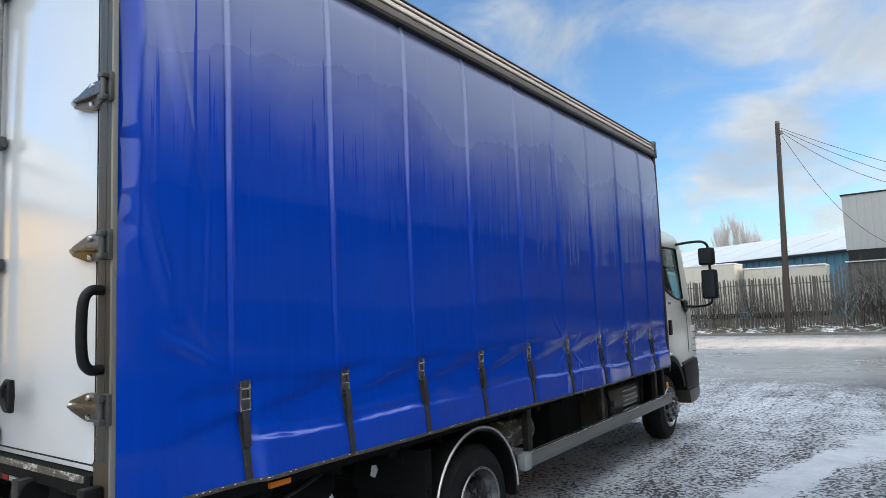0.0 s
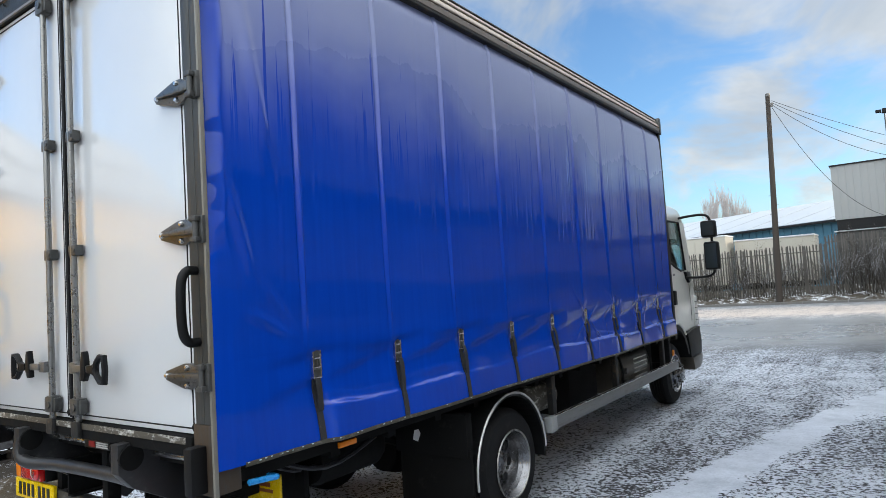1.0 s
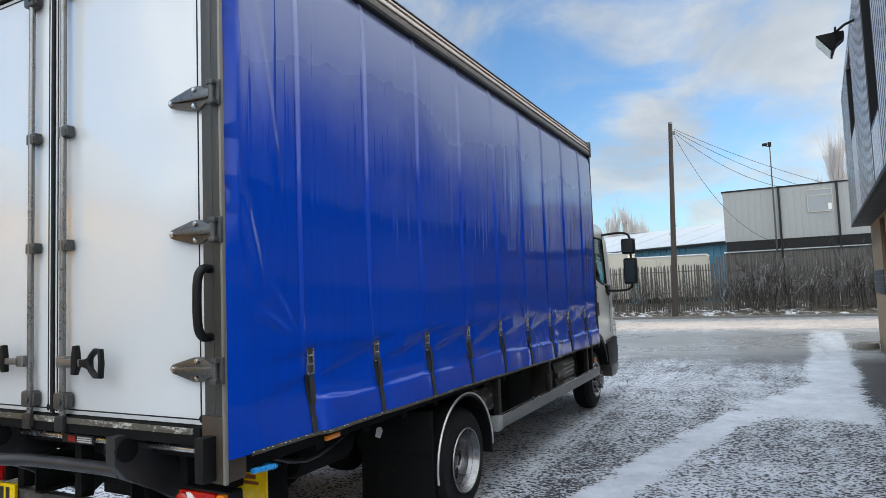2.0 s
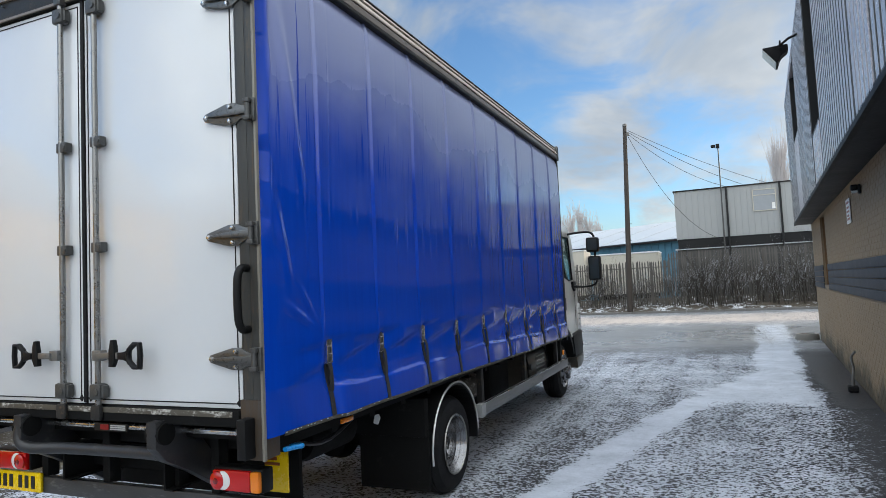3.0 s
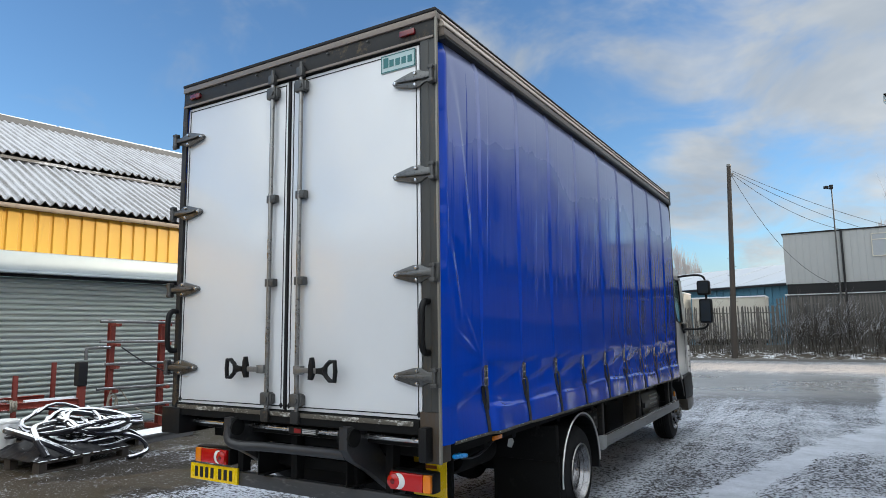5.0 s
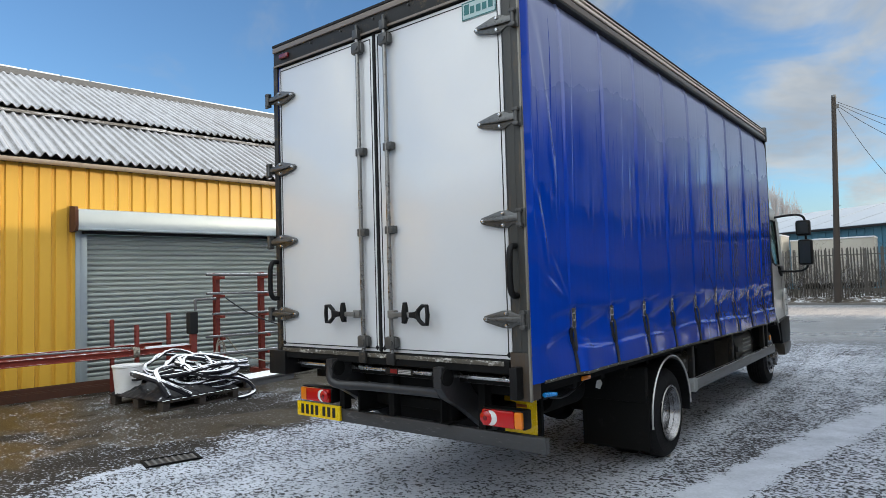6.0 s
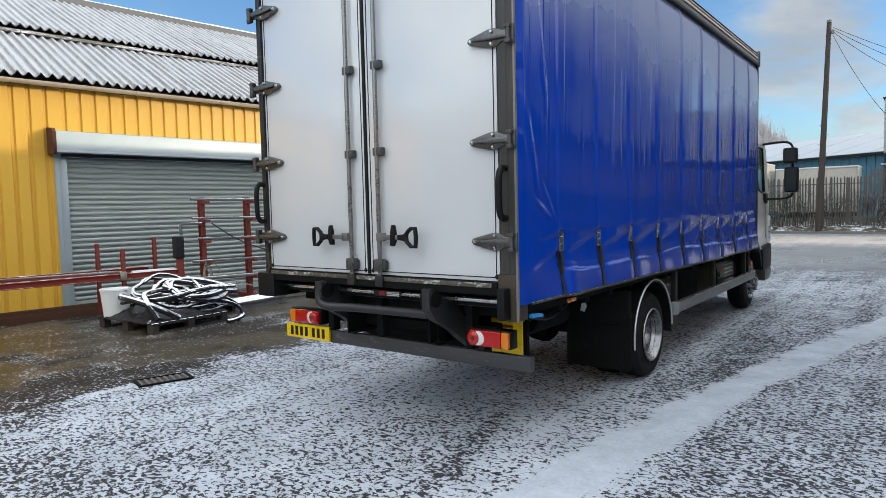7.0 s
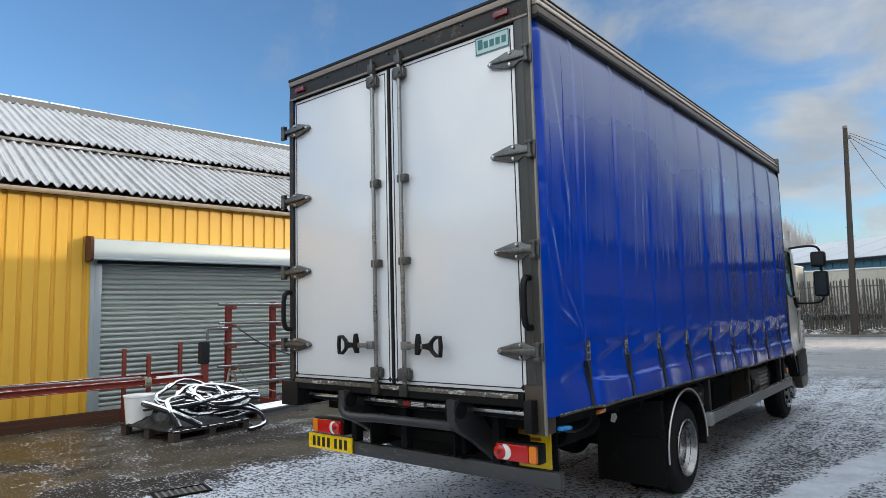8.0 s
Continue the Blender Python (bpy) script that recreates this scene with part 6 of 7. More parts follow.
        prism(bm, [(7.90, 0.55), (7.86, 0.72), (7.80, 0.90), (8.10, 0.945), (8.50, 0.955), (8.54, 0.72), (8.50, 0.55)], "x", s * 0.70, s * 1.15, 0.025)
        part("bumper_corner", bm, "black_plastic", cab, "black bumper corner")
        bm = fresh()
        prism(bm, [(8.02, 0.36), (7.96, 0.545), (8.51, 0.545), (8.47, 0.42), (8.30, 0.36)], "x", s * 0.95, s * 1.155, 0.02)
        part("bumper_trim", bm, "tank_paint", cab, "scuffed grey-black bumper end")
        bm = fresh()
        box(bm, (min(s * 0.96, s * 1.145), 8.355, 0.965), (max(s * 0.96, s * 1.145), 8.500, 1.42), 0.03)
        lamp = part("corner_lamp", bm, "lens_clear", cab, "clear corner lamp")
        bm = fresh()
        for k in range(4):
            box(bm, (min(s * 1.13, s * 1.149), 8.36, 1.05 + 0.09 * k), (max(s * 1.13, s * 1.149), 8.505, 1.06 + 0.09 * k))
        part("lamp_rib", bm, "dark_zinc", lamp)
        # mirrors on bent arms
        my = 7.98
        bm = fresh()
        pipe(bm, smooth_line([(s * 1.10, my - 0.08, 2.56), (s * 1.26, my, 2.585), (s * 1.44, my + 0.03, 2.585), (s * 1.52, my + 0.03, 2.53), (s * 1.53, my + 0.03, 2.40), (s * 1.54, my + 0.03, 1.84), (s * 1.50, my + 0.03, 1.72), (s * 1.34, my + 0.03, 1.69), (s * 1.12, my + 0.03, 1.70)], 5), 0.018, 8)
        arm = part("mirror_arm", bm, "black_plastic", cab, "black mirror arm")
        for (xa, xb), (za, zb) in (((1.40, 1.605), (2.25, 2.495)), ((1.42, 1.62), (1.785, 2.19))):
            bm = fresh()
            box(bm, (min(s * xa, s * xb), my - 0.03, za), (max(s * xa, s * xb), my + 0.12, zb), 0.04)
            house = part("mirror_housing", bm, "black_plastic", arm, "black mirror housing")
            # dark glossy pane, with the mirror's dark reflection put into its colour
            bm = fresh()
            box(bm, (min(s * (xa + 0.025), s * (xb - 0.025)), my - 0.036, za + 0.03), (max(s * (xa + 0.025), s * (xb - 0.025)), my - 0.031, zb - 0.03))
            part("mirror_glass", bm, "window_glass", arm, "dark glossy pane standing for the mirror's dark reflection")
        bm = fresh()
        box(bm, (min(s * 1.13, s * 1.155), 6.99, 0.68), (max(s * 1.13, s * 1.155), 7.06, 0.76), 0.015)
        part("side_repeater", bm, "lens_amber", cab, "amber repeater lamp")
        bm = fresh()
        box(bm, (min(s * 0.80, s * 1.13), 6.90, 0.60), (max(s * 0.80, s * 1.13), 6.985, 0.98), 0.02)
        part("rear_guard", bm, "black_plastic", cab, "black guard behind the front wheel")
    bm = fresh()
    prism(bm, [(8.16, 2.52), (8.405, 1.78), (8.425, 1.78), (8.18, 2.53)], "x", -1.0, 1.0)
    part("windscreen", bm, "cab_glass", cab, "windscreen").visible_shadow = False
    for x in (0.62, -0.62):
        bm = fresh()
        box(bm, (x - 0.24, y0 + 0.20, 1.50), (x + 0.24, y0 + 0.32, 2.12), 0.04)
        box(bm, (x - 0.14, y0 + 0.21, 2.13), (x + 0.14, y0 + 0.30, 2.32), 0.03)
        part("cab_seat", bm, "dark_trim", cab, "dark cab seat")
    bm = fresh()
    box(bm, (-1.04, y0 + 0.005, 1.79), (1.04, y0 + 0.04, 2.51))
    part("rear_panel", bm, "dark_trim", cab)
    bm = fresh()
    box(bm, (-1.12, 8.38, 0.38), (1.12, 8.53, 0.90), 0.04)
    part("front_bumper", bm, "black_plastic", cab)
    bm = fresh()
    lathe(bm, [(0.0, 0.10), (0.03, 0.09), (0.045, 0.06), (0.05, 0.0)], 12, "z", (0.95, y0 + 0.62, 2.715))
    part("roof_marker", bm, "black_plastic", cab)
    bm = fresh()
    box(bm, (-1.05, 6.86, 1.05), (1.05, 6.935, 2.45), 0.02)
    part("cab_back", bm, "dark_trim", cab)


build_lorry()

# ---------------------------------------------------------------- far side of the road
FENCE_Y = 35.2


def build_fence():
    fence = thing("palisade_fence", (0, FENCE_Y, 0), 0, "tall weathered grey steel palisade fence with pointed pales", "fence", kind="structure")
    # the stretch by the raised cabin is taller than the rest
    pales = {}
    for low, top in ((0.28, 2.76), (0.30, 3.17)):
        bm = fresh()
        prism(bm, [(-0.035, 0.0), (-0.02, 0.018), (0.02, 0.018), (0.035, 0.0)], "z", low, top)
        for v in bm.verts:
            if v.co.z > 2 and abs(v.co.x) > 0.03:
                v.co.z -= 0.12
        pales[top] = mesh_of("pale", bm, "fence_steel")
    rnd = random.Random(5)
    x = -15.0
    while x < 12.0:
        ob = part("pale", pales[2.76 if x < -2.75 else 3.17], None, fence, at=(x + rnd.uniform(-0.01, 0.01), -0.03 + rnd.uniform(-0.01, 0.01), rnd.uniform(-0.05, 0.05)))
        ob.rotation_euler = (rnd.uniform(-0.01, 0.01), rnd.uniform(-0.02, 0.02), rnd.uniform(-0.2, 0.2))
        x += 0.118
    bm = fresh()
    for a, b, low, top in ((-45, -2.75, 0.70, 2.40), (-2.75, 30, 0.75, 2.80)):
        for z in (low, top):
            box(bm, (a, 0.0, z), (b, 0.045, z + 0.05))
    for i in range(28):
        x = -45 + i * 2.75
        box(bm, (x, 0.045, 0), (x + 0.1, 0.145, 2.7 if x < -2.75 else 3.1))
    part("rails", bm, "fence_steel", fence)
    bm = fresh()
    x = -44.0
    while x < -15.1:
        box(bm, (x - 0.03, -0.03, 0.28), (x + 0.03, -0.01, 2.72))
        x += 0.135
    x = 12.1
    while x < 30:
        box(bm, (x - 0.03, -0.03, 0.30), (x + 0.03, -0.01, 3.12))
        x += 0.135
    tagged(part("far_pales", bm, "fence_steel", fence), kind="stuff")


build_fence()


def build_kerb():
    bm = fresh()
    rnd = random.Random(8)
    x = -45.0
    while x < 30:
        d = rnd.uniform(-0.02, 0.02)
        box(bm, (x, 33.6 + d, -0.05), (x + 0.9, 33.74 + d, 0.11 + d), 0.012)
        x += 0.915
    single("kerb", bm, "cast_iron", (0, 0, 0), 0, "dark wet kerb stones along the far road", "kerb", kind="structure")
    bm = fresh()
    bmesh.ops.create_grid(bm, x_segments=220, y_segments=14, size=1.0)
    for v in bm.verts:
        v.co.x = -7.5 + v.co.x * 37
        v.co.y = 35.4 + v.co.y * 1.66
        v.co.z = 0.07 + 0.10 * noise.noise(v.co * 0.9) + 0.09 * noise.noise(v.co * 3.1) + 0.20 * max(0, v.co.y - 34)
    single("verge", bm, "verge", (0, 0, 0), 0, "rough verge of frozen earth, dead stems and snow along the fence", "verge", kind="structure")


def verge_material():
    m = bpy.data.materials.new("snowy_verge")
    m.use_nodes = True
    t = m.node_tree
    b = t.nodes["Principled BSDF"]
    co = t.nodes.new("ShaderNodeTexCoord").outputs["Object"]
    a, c = fuzz(t, co, 4.0, 6.0, 0.7, 0.4), fuzz(t, co, 0.7, 4.0, 0.6)
    mask = (a * 0.7 + c * 0.4).step(0.55, 0.66)
    earth = tint(t, a, (0.02, 0.016, 0.012), (0.10, 0.08, 0.055))
    t.links.new(tint(t, mask, earth, (0.66, 0.68, 0.72)), b.inputs["Base Color"])
    b.inputs["Roughness"].default_value = 0.85
    n = t.nodes.new("ShaderNodeBump")
    n.inputs["Strength"].default_value, n.inputs["Distance"].default_value = 0.8, 0.04
    t.links.new(a.s, n.inputs["Height"])
    t.links.new(n.outputs[0], b.inputs["Normal"])
    return m


M["verge"] = verge_material()
build_kerb()


def twig_mesh(bm, p, d, length, r, level, rnd, out=0.6):
    """A branching stem of thin three-sided twigs."""
    q = p + d * length
    n = 3 if level < 2 else 5
    pipe(bm, [p, (p + q) / 2 + Vector((rnd.uniform(-1, 1), rnd.uniform(-1, 1), 0)) * length * 0.05, q], r, n, radii=[r, r * 0.8, r * 0.55])
    if level <= 0:
        return
    for _ in range(rnd.choice((3, 4))):
        s = rnd.uniform(0.3, 1.0)
        e = (d + Vector((rnd.uniform(-1, 1), rnd.uniform(-1, 1), rnd.uniform(-0.3, 0.7))) * out).normalized()
        twig_mesh(bm, p + d * length * s, e, length * rnd.uniform(0.45, 0.7), r * 0.5, level - 1, rnd, out)


def build_hedge():
    """Bare brambles and saplings grown through the fence."""
    rnd = random.Random(21)
    kinds = []
    for k in range(5):
        bm = fresh()
        for _ in range(6):
            twig_mesh(bm, Vector((rnd.uniform(-0.4, 0.4), rnd.uniform(-0.2, 0.2), 0.0)), Vector((rnd.uniform(-0.4, 0.4), rnd.uniform(-0.3, 0.2), 1)).normalized(), rnd.uniform(0.8, 1.4), 0.009, 3, rnd, 0.75)
        kinds.append(mesh_of("bush", bm, "bark_twig", 80))
    verts, faces = [], []
    x = -15.0
    arrs = []
    for k in kinds:
        co = np.zeros(len(k.vertices) * 3)
        k.vertices.foreach_get("co", co)
        arrs.append((co.reshape(-1, 3), [tuple(p.vertices) for p in k.polygons]))
    while x < 12:
        co, fs = arrs[rnd.randrange(5)]
        a, s = rnd.uniform(0, 6.28), rnd.uniform(0.7, 1.25) * (1.42 if x > -2.6 else 1.1)
        rot = np.array([[math.cos(a), -math.sin(a), 0], [math.sin(a), math.cos(a), 0], [0, 0, 1]])
        c = co @ rot.T * s + np.array([x, FENCE_Y + rnd.choice((-0.35, 0.35, 0.6)), 0.22])
        base = len(verts)
        verts.extend(c.tolist())
        faces.extend(tuple(i + base for i in f) for f in fs)
        x += rnd.uniform(0.17, 0.32)
    me = bpy.data.meshes.new("brambles")
    me.from_pydata(verts, [], faces)
    me.materials.append(M["frosty_twig"])
    ob = new("brambles", me)
    tagged(ob, "bare frosted brambles and saplings growing through the fence", "brambles", kind="stuff")
    for k in kinds:
        bpy.data.meshes.remove(k)


def frosty():
    m = bpy.data.materials.new("frosty_twig")
    m.use_nodes = True
    t = m.node_tree
    b = t.nodes["Principled BSDF"]
    co = t.nodes.new("ShaderNodeTexCoord").outputs["Object"]
    nz = xyz(t, t.nodes.new("ShaderNodeNewGeometry").outputs["Normal"])[2]
    f = fuzz(t, co, 3.0, 4.0, 0.6)
    mask = (nz * 0.6 + f).step(0.66, 0.80)
    t.links.new(tint(t, mask, (0.024, 0.018, 0.013), (0.42, 0.43, 0.45)), b.inputs["Base Color"])
    b.inputs["Roughness"].default_value = 0.8
    return m


M["frosty_twig"] = frosty()
build_hedge()


def build_pole():
    pole = thing("telegraph_pole", (-4.82, 33.95, 0), 0, "tall dark timber telegraph pole beside the kerb", "telegraph pole")
    bm = fresh()
    pipe(bm, [(0, 0, 0), (0.10, 0, 3), (0.22, 0, 6.5), (0.34, 0, 10.2)], 0.14, 14, radii=[0.155, 0.14, 0.12, 0.10])
    part("shaft", bm, "timber_pole", pole)
    bm = fresh()
    lathe(bm, [(0.0, 10.26), (0.105, 10.22), (0.115, 10.1)], 14, "z", (0.34, 0, 0))
    box(bm, (0.40, -0.05, 9.55), (0.54, 0.05, 9.75), 0.02)
    for k in range(6):
        mid = 0.10 + 0.034 * (k * 0.45)
        rod(bm, (mid - (0.21 if k % 2 else 0.0), 0, 3.0 + k * 0.45), (mid + (0.0 if k % 2 else 0.21), 0, 3.0 + k * 0.45), 0.010, 6)
    part("fittings", bm, "cast_iron", pole)
    top = Vector((-4.38, 33.95, 9.85))
    for k, (end, sag, dz) in enumerate((((2.3, 36.95, 6.71), 0.18, 0.0), ((1.2, 36.95, 6.71), 0.22, -0.1), ((0.3, 37.0, 6.71), 0.40, -0.2), ((0.1, 36.7, 3.75), 1.15, -0.35))):
        a, b = top + Vector((0.05, 0, dz)), Vector(end)
        bm = fresh()
        pts = [a.lerp(b, i / 24) - Vector((0, 0, sag * 4 * (i / 24) * (1 - i / 24))) for i in range(25)]
        pipe(bm, pts, 0.012, 5)
        single("overhead_cable", bm, "wire", (0, 0, 0), 0, "thin black overhead cable sagging from the pole", "cable", "cables from the pole")


build_pole()


def build_hut():
    hut = thing("site_cabin", (0.32, 36.9, 0), 0, "pale grey ribbed site cabin raised high behind the fence", "cabin")
    x0, x1, z0, z1 = -2.7, 9.3, 3.93, 6.62
    bm = fresh()
    prof = []
    x = x0
    while x < x1 - 0.05:
        for dx, dy in ((0, 0), (0.26, 0), (0.278, 0.010), (0.292, 0.010), (0.31, 0)):
            prof.append((x + dx, -0.0 + dy))
        x += 0.31
    lo = [bm.verts.new((u, v, z0)) for u, v in prof]
    hi = [bm.verts.new((u, v, z1)) for u, v in prof]
    for i in range(len(prof) - 1):
        bm.faces.new((lo[i], lo[i + 1], hi[i + 1], hi[i]))
    part("wall", bm, "hut_wall", hut)
    bm = fresh()
    box(bm, (x0, 0.03, z0), (x1, 3.0, z1))
    part("body", bm, "hut_wall", hut)
    bm = fresh()
    box(bm, (x0 - 0.06, -0.06, z1), (x1 + 0.06, 3.06, z1 + 0.07), 0.01)
    part("roof_edge", bm, "dark_trim", hut, "dark roof edge")
    bm = fresh()
    box(bm, (x0 + 0.05, 0.05, 3.42), (x1 - 0.1, 2.9, z0))
    part("base", bm, "dark_trim", hut, "dark base in shadow")
    for x in (0.0, 2.62, 7.0):
        bm = fresh()
        box(bm, (x - 0.05, -0.13, 0), (x + 0.05, -0.02, z1 + 0.08), 0.01)
        part("downpipe", bm, "dark_trim", hut, "black downpipe")
    win = fresh()
    box(win, (1.32, -0.02, 5.22), (2.38, 0.005, 6.32))
    win = part("window", win, "pale_glass", hut)
    bm = fresh()
    for a, b in (((1.28, -0.05, 5.18), (2.42, 0.0, 5.22)), ((1.28, -0.05, 6.32), (2.42, 0.0, 6.36)), ((1.28, -0.05, 5.22), (1.32, 0.0, 6.32)), ((2.38, -0.05, 5.22), (2.42, 0.0, 6.32)), ((1.32, -0.04, 6.02), (2.38, 0.0, 6.06))):
        box(bm, a, b)
    part("frame", bm, "cream_box", win, "dull white window frame")
    # small white patch set in the lower right corner of the pane
    bm = fresh()
    box(bm, (2.20, -0.026, 5.26), (2.36, -0.021, 5.60))
    part("blind", bm, "sign_white", win, "white patch in the pane's lower right corner")
    # lower cabins under it, mostly behind the brambles
    low = thing("lower_cabin", (0.2, 37.1, 0), 0, "dull grey cabin below the raised one, snow on its roof", "cabin")
    bm = fresh()
    box(bm, (-2.6, 0, 0), (9.2, 2.8, 3.34), 0.02)
    part("body", bm, "dull_hut", low)
    bm = fresh()
    box(bm, (-2.7, -0.1, 3.34), (9.3, 2.9, 3.40), 0.02)
    part("snow_layer", bm, "snow", low)
    lamp = thing("lamp_mast", (0.06, 36.6, 0), 0, "thin grey lamp mast with a twin floodlight head", "lamp post")
    bm = fresh()
    rod(bm, (0, 0, 0), (0.02, 0, 9.0), 0.05, 8, 0.03)
    part("mast", bm, "dark_zinc", lamp)
    bm = fresh()
    box(bm, (-0.34, -0.08, 8.86), (-0.10, 0.10, 9.0), 0.03)
    box(bm, (-0.08, -0.06, 8.80), (0.10, 0.08, 9.04), 0.03)
    rod(bm, (-0.3, 0, 8.9), (0.05, 0, 8.78), 0.02, 6)
    part("head", bm, "black_plastic", lamp)


build_hut()


def build_far():
    # long low warehouse with a snowy roof and teal wall
    w = thing("far_warehouse", (-3.2, 49.8, 0), -31, "distant low warehouse with a teal wall and snow-covered roof", "building")
    bm = fresh()
    box(bm, (-60, 0.0, 0), (6, 17.8, 4.62))
    wall = part("wall", bm, "teal_cladding", w)
    bm = fresh()
    for i in range(109):
        box(bm, (-60 + i * 0.6, -0.05, 0), (-59.7 + i * 0.6, -0.001, 4.55))
    tagged(part("ribs", bm, "teal_cladding", wall), kind="stuff")
    bm = fresh()
    prism(bm, [(-0.5, 4.62), (-0.5, 4.76), (8.9, 7.0), (18.3, 4.76), (18.3, 4.62)], "x", -60.3, 6.3)
    roof = part("roof", bm, "frost_roof", w, "snow-covered shallow roof")
    bm = fresh()
    for i in range(20):
        prism(bm, [(-0.45, 4.775), (-0.45, 4.80), (8.8, 7.005), (8.8, 6.98)], "x", -58.0 + i * 3.2, -57.93 + i * 3.2)
    tagged(part("sheet_joint", bm, "frost_roof", roof), kind="stuff")
    bm = fresh()
    box(bm, (-60.3, -0.58, 4.55), (6.3, -0.505, 4.72), 0.02)
    part("eaves_gutter", bm, "dark_trim", roof, "dark eaves gutter")
    for x0, x1, z, y, mat in ((-13.5, -8.6, 3.9, 42.0, "cream_box"), (-8.3, -3.9, 3.55, 43.0, "cream_box"), (-30, -14, 3.3, 44, "hut_wall")):
        c = thing("lorry_box", (0, y, 0), 0, "pale cream container body parked behind the fence with snow on top", "container", "containers behind the fence")
        bm = fresh()
        box(bm, (x0, 0, 0.9), (x1, 2.4, z), 0.04)
        part("body", bm, mat, c)
        bm = fresh()
        n = int((x1 - x0) / 0.55)
        for i in range(n + 1):
            x = x0 + 0.05 + i * (x1 - x0 - 0.16) / n
            box(bm, (x, -0.03, 0.95), (x + 0.06, 0.0, z - 0.08))
        part("ribs", bm, mat, c)
        bm = fresh()
        box(bm, (x0 - 0.03, -0.05, z), (x1 + 0.03, 2.42, z + 0.09), 0.04)
        part("snow_layer", bm, "snow", c)
        bm = fresh()
        for x in (x0 + 0.8, x0 + 1.7, x1 - 0.9):
            lathe(bm, [(0.0, 0.2), (0.4, 0.2), (0.45, 0.25), (0.45, 0.45), (0.4, 0.5), (0.0, 0.5)], 18, "y", (x, 0, 0.45))
        box(bm, (x0 + 0.2, 0.4, 0.6), (x1 - 0.2, 2.0, 0.9))
        part("running_gear", bm, "underbody", c)

    def poplar(place, height, spread, seed, label, count=40):
        rnd = random.Random(seed)
        tree = thing("poplar_tree", place, 0, label, "tree", "bare poplars")
        bm = fresh()
        pipe(bm, [(0, 0, 0), (0.1, 0, height * 0.4), (0, 0.1, height * 0.95)], 0.3, 8, radii=[0.34, 0.22, 0.04])
        part("trunk", bm, "far_twig", tree)
        bm = fresh()
        for k in range(count):
            z = height * rnd.uniform(0.10, 0.80)
            a = rnd.uniform(0, 6.28)
            d = Vector((math.cos(a) * spread, math.sin(a) * spread, 1.0)).normalized()
            twig_mesh(bm, Vector((0, 0, z)), d, min(height - z, height * rnd.uniform(0.22, 0.42)), 0.06, 3, rnd, 0.15)
        part("crown", bm, "far_twig", tree, "bare upright twigs")
    poplar((7.6, 88, 0), 15.5, 0.11, 3, "tall bare poplar behind the cabins, frost on the twigs", 95)
    poplar((5.9, 92, 0), 11.5, 0.10, 4, "bare poplar with upright frosted twigs", 70)
    for i, (x, h) in enumerate(((-23.2, 11.0), (-22.2, 12.0), (-21.0, 12.1), (-19.9, 10.9), (-18.3, 9.8))):
        poplar((x, 104 + i, 0), h, 0.12, 30 + i, "distant bare poplar with pale twigs above the roofs", 30)


build_far()


def build_back_shed():
    """The unit behind the yard, which the lorry's doors mirror."""
    s = thing("back_shed", (-4, -27, 0), 0, "plain industrial unit behind the yard with pale and yellow walls", "building", kind="structure")
    bm = fresh()
    box(bm, (-30, -0.3, 0), (30, 0.0, 3.9))
    part("wall", bm, "hut_wall", s)
    bm = fresh()
    box(bm, (-30, -0.3, 3.9), (30, 0.05, 5.3))
    part("upper_wall", bm, "yellow_steel", s)
    bm = fresh()
    prism(bm, [(0.4, 5.3), (0.4, 5.42), (-7.5, 9.0), (-15, 5.3)], "x", -30.3, 30.3)
    part("roof", bm, "snow_roof", s)
    for x in (-30, 30):
        bm = fresh()
        box(bm, (x - 0.15, -15, 0), (x + 0.15, -0.3, 5.3))
        part("end_wall", bm, "hut_wall", s)


build_back_shed()


# ---------------------------------------------------------------- an unseen block added across the yard to keep the low sun off
def build_sun_blocker():
    blocker = thing("sun_blocker", (13.0, 2.0, 0), 0, "unseen plain grey block added beyond the yard to stop the low sun", "building", kind="structure")
    bm = fresh()
    box(bm, (0, -22, 0), (12, 20, 6.0))
    part("wall", bm, "grey_cladding", blocker)
    bm = fresh()
    prism(bm, [(-0.3, 6.0), (12.3, 6.0), (6.0, 6.5)], "y", -22.3, 20.3)
    part("roof", bm, "hut_wall", blocker)


build_sun_blocker()

# ---------------------------------------------------------------- stacked stock by the shutter
def dusted(name, under, rough=0.5, at=0.45):
    """A dark surface with snow lying on what faces up."""
    m = bpy.data.materials.new(name)
    m.use_nodes = True
    t = m.node_tree
    b = t.nodes["Principled BSDF"]
    co = t.nodes.new("ShaderNodeTexCoord").outputs["Object"]
    nz = xyz(t, t.nodes.new("ShaderNodeNewGeometry").outputs["Normal"])[2]
    f, g = fuzz(t, co, 7.0, 5.0, 0.65), fuzz(t, co, 60.0, 3.0, 0.6)
    mask = (nz + (f - 0.5) * 1.0 + (g - 0.5) * 0.3).step(at, at + 0.16)
    t.links.new(tint(t, mask, tint(t, g, tuple(c * 0.6 for c in under), tuple(c * 1.4 for c in under)), (0.84, 0.86, 0.90)), b.inputs["Base Color"])
    t.links.new((mask * 0.3 + rough).s, b.inputs["Roughness"])
    b.inputs["Specular IOR Level"].default_value = 0.22
    n = t.nodes.new("ShaderNodeBump")
    n.inputs["Strength"].default_value, n.inputs["Distance"].default_value = 0.6, 0.008
    t.links.new((mask + g * 0.2).s, n.inputs["Height"])
    t.links.new(n.outputs[0], b.inputs["Normal"])
    return m


M["hose_snow"] = dusted("hose_snow", (0.015, 0.015, 0.02), 0.4, 0.50)
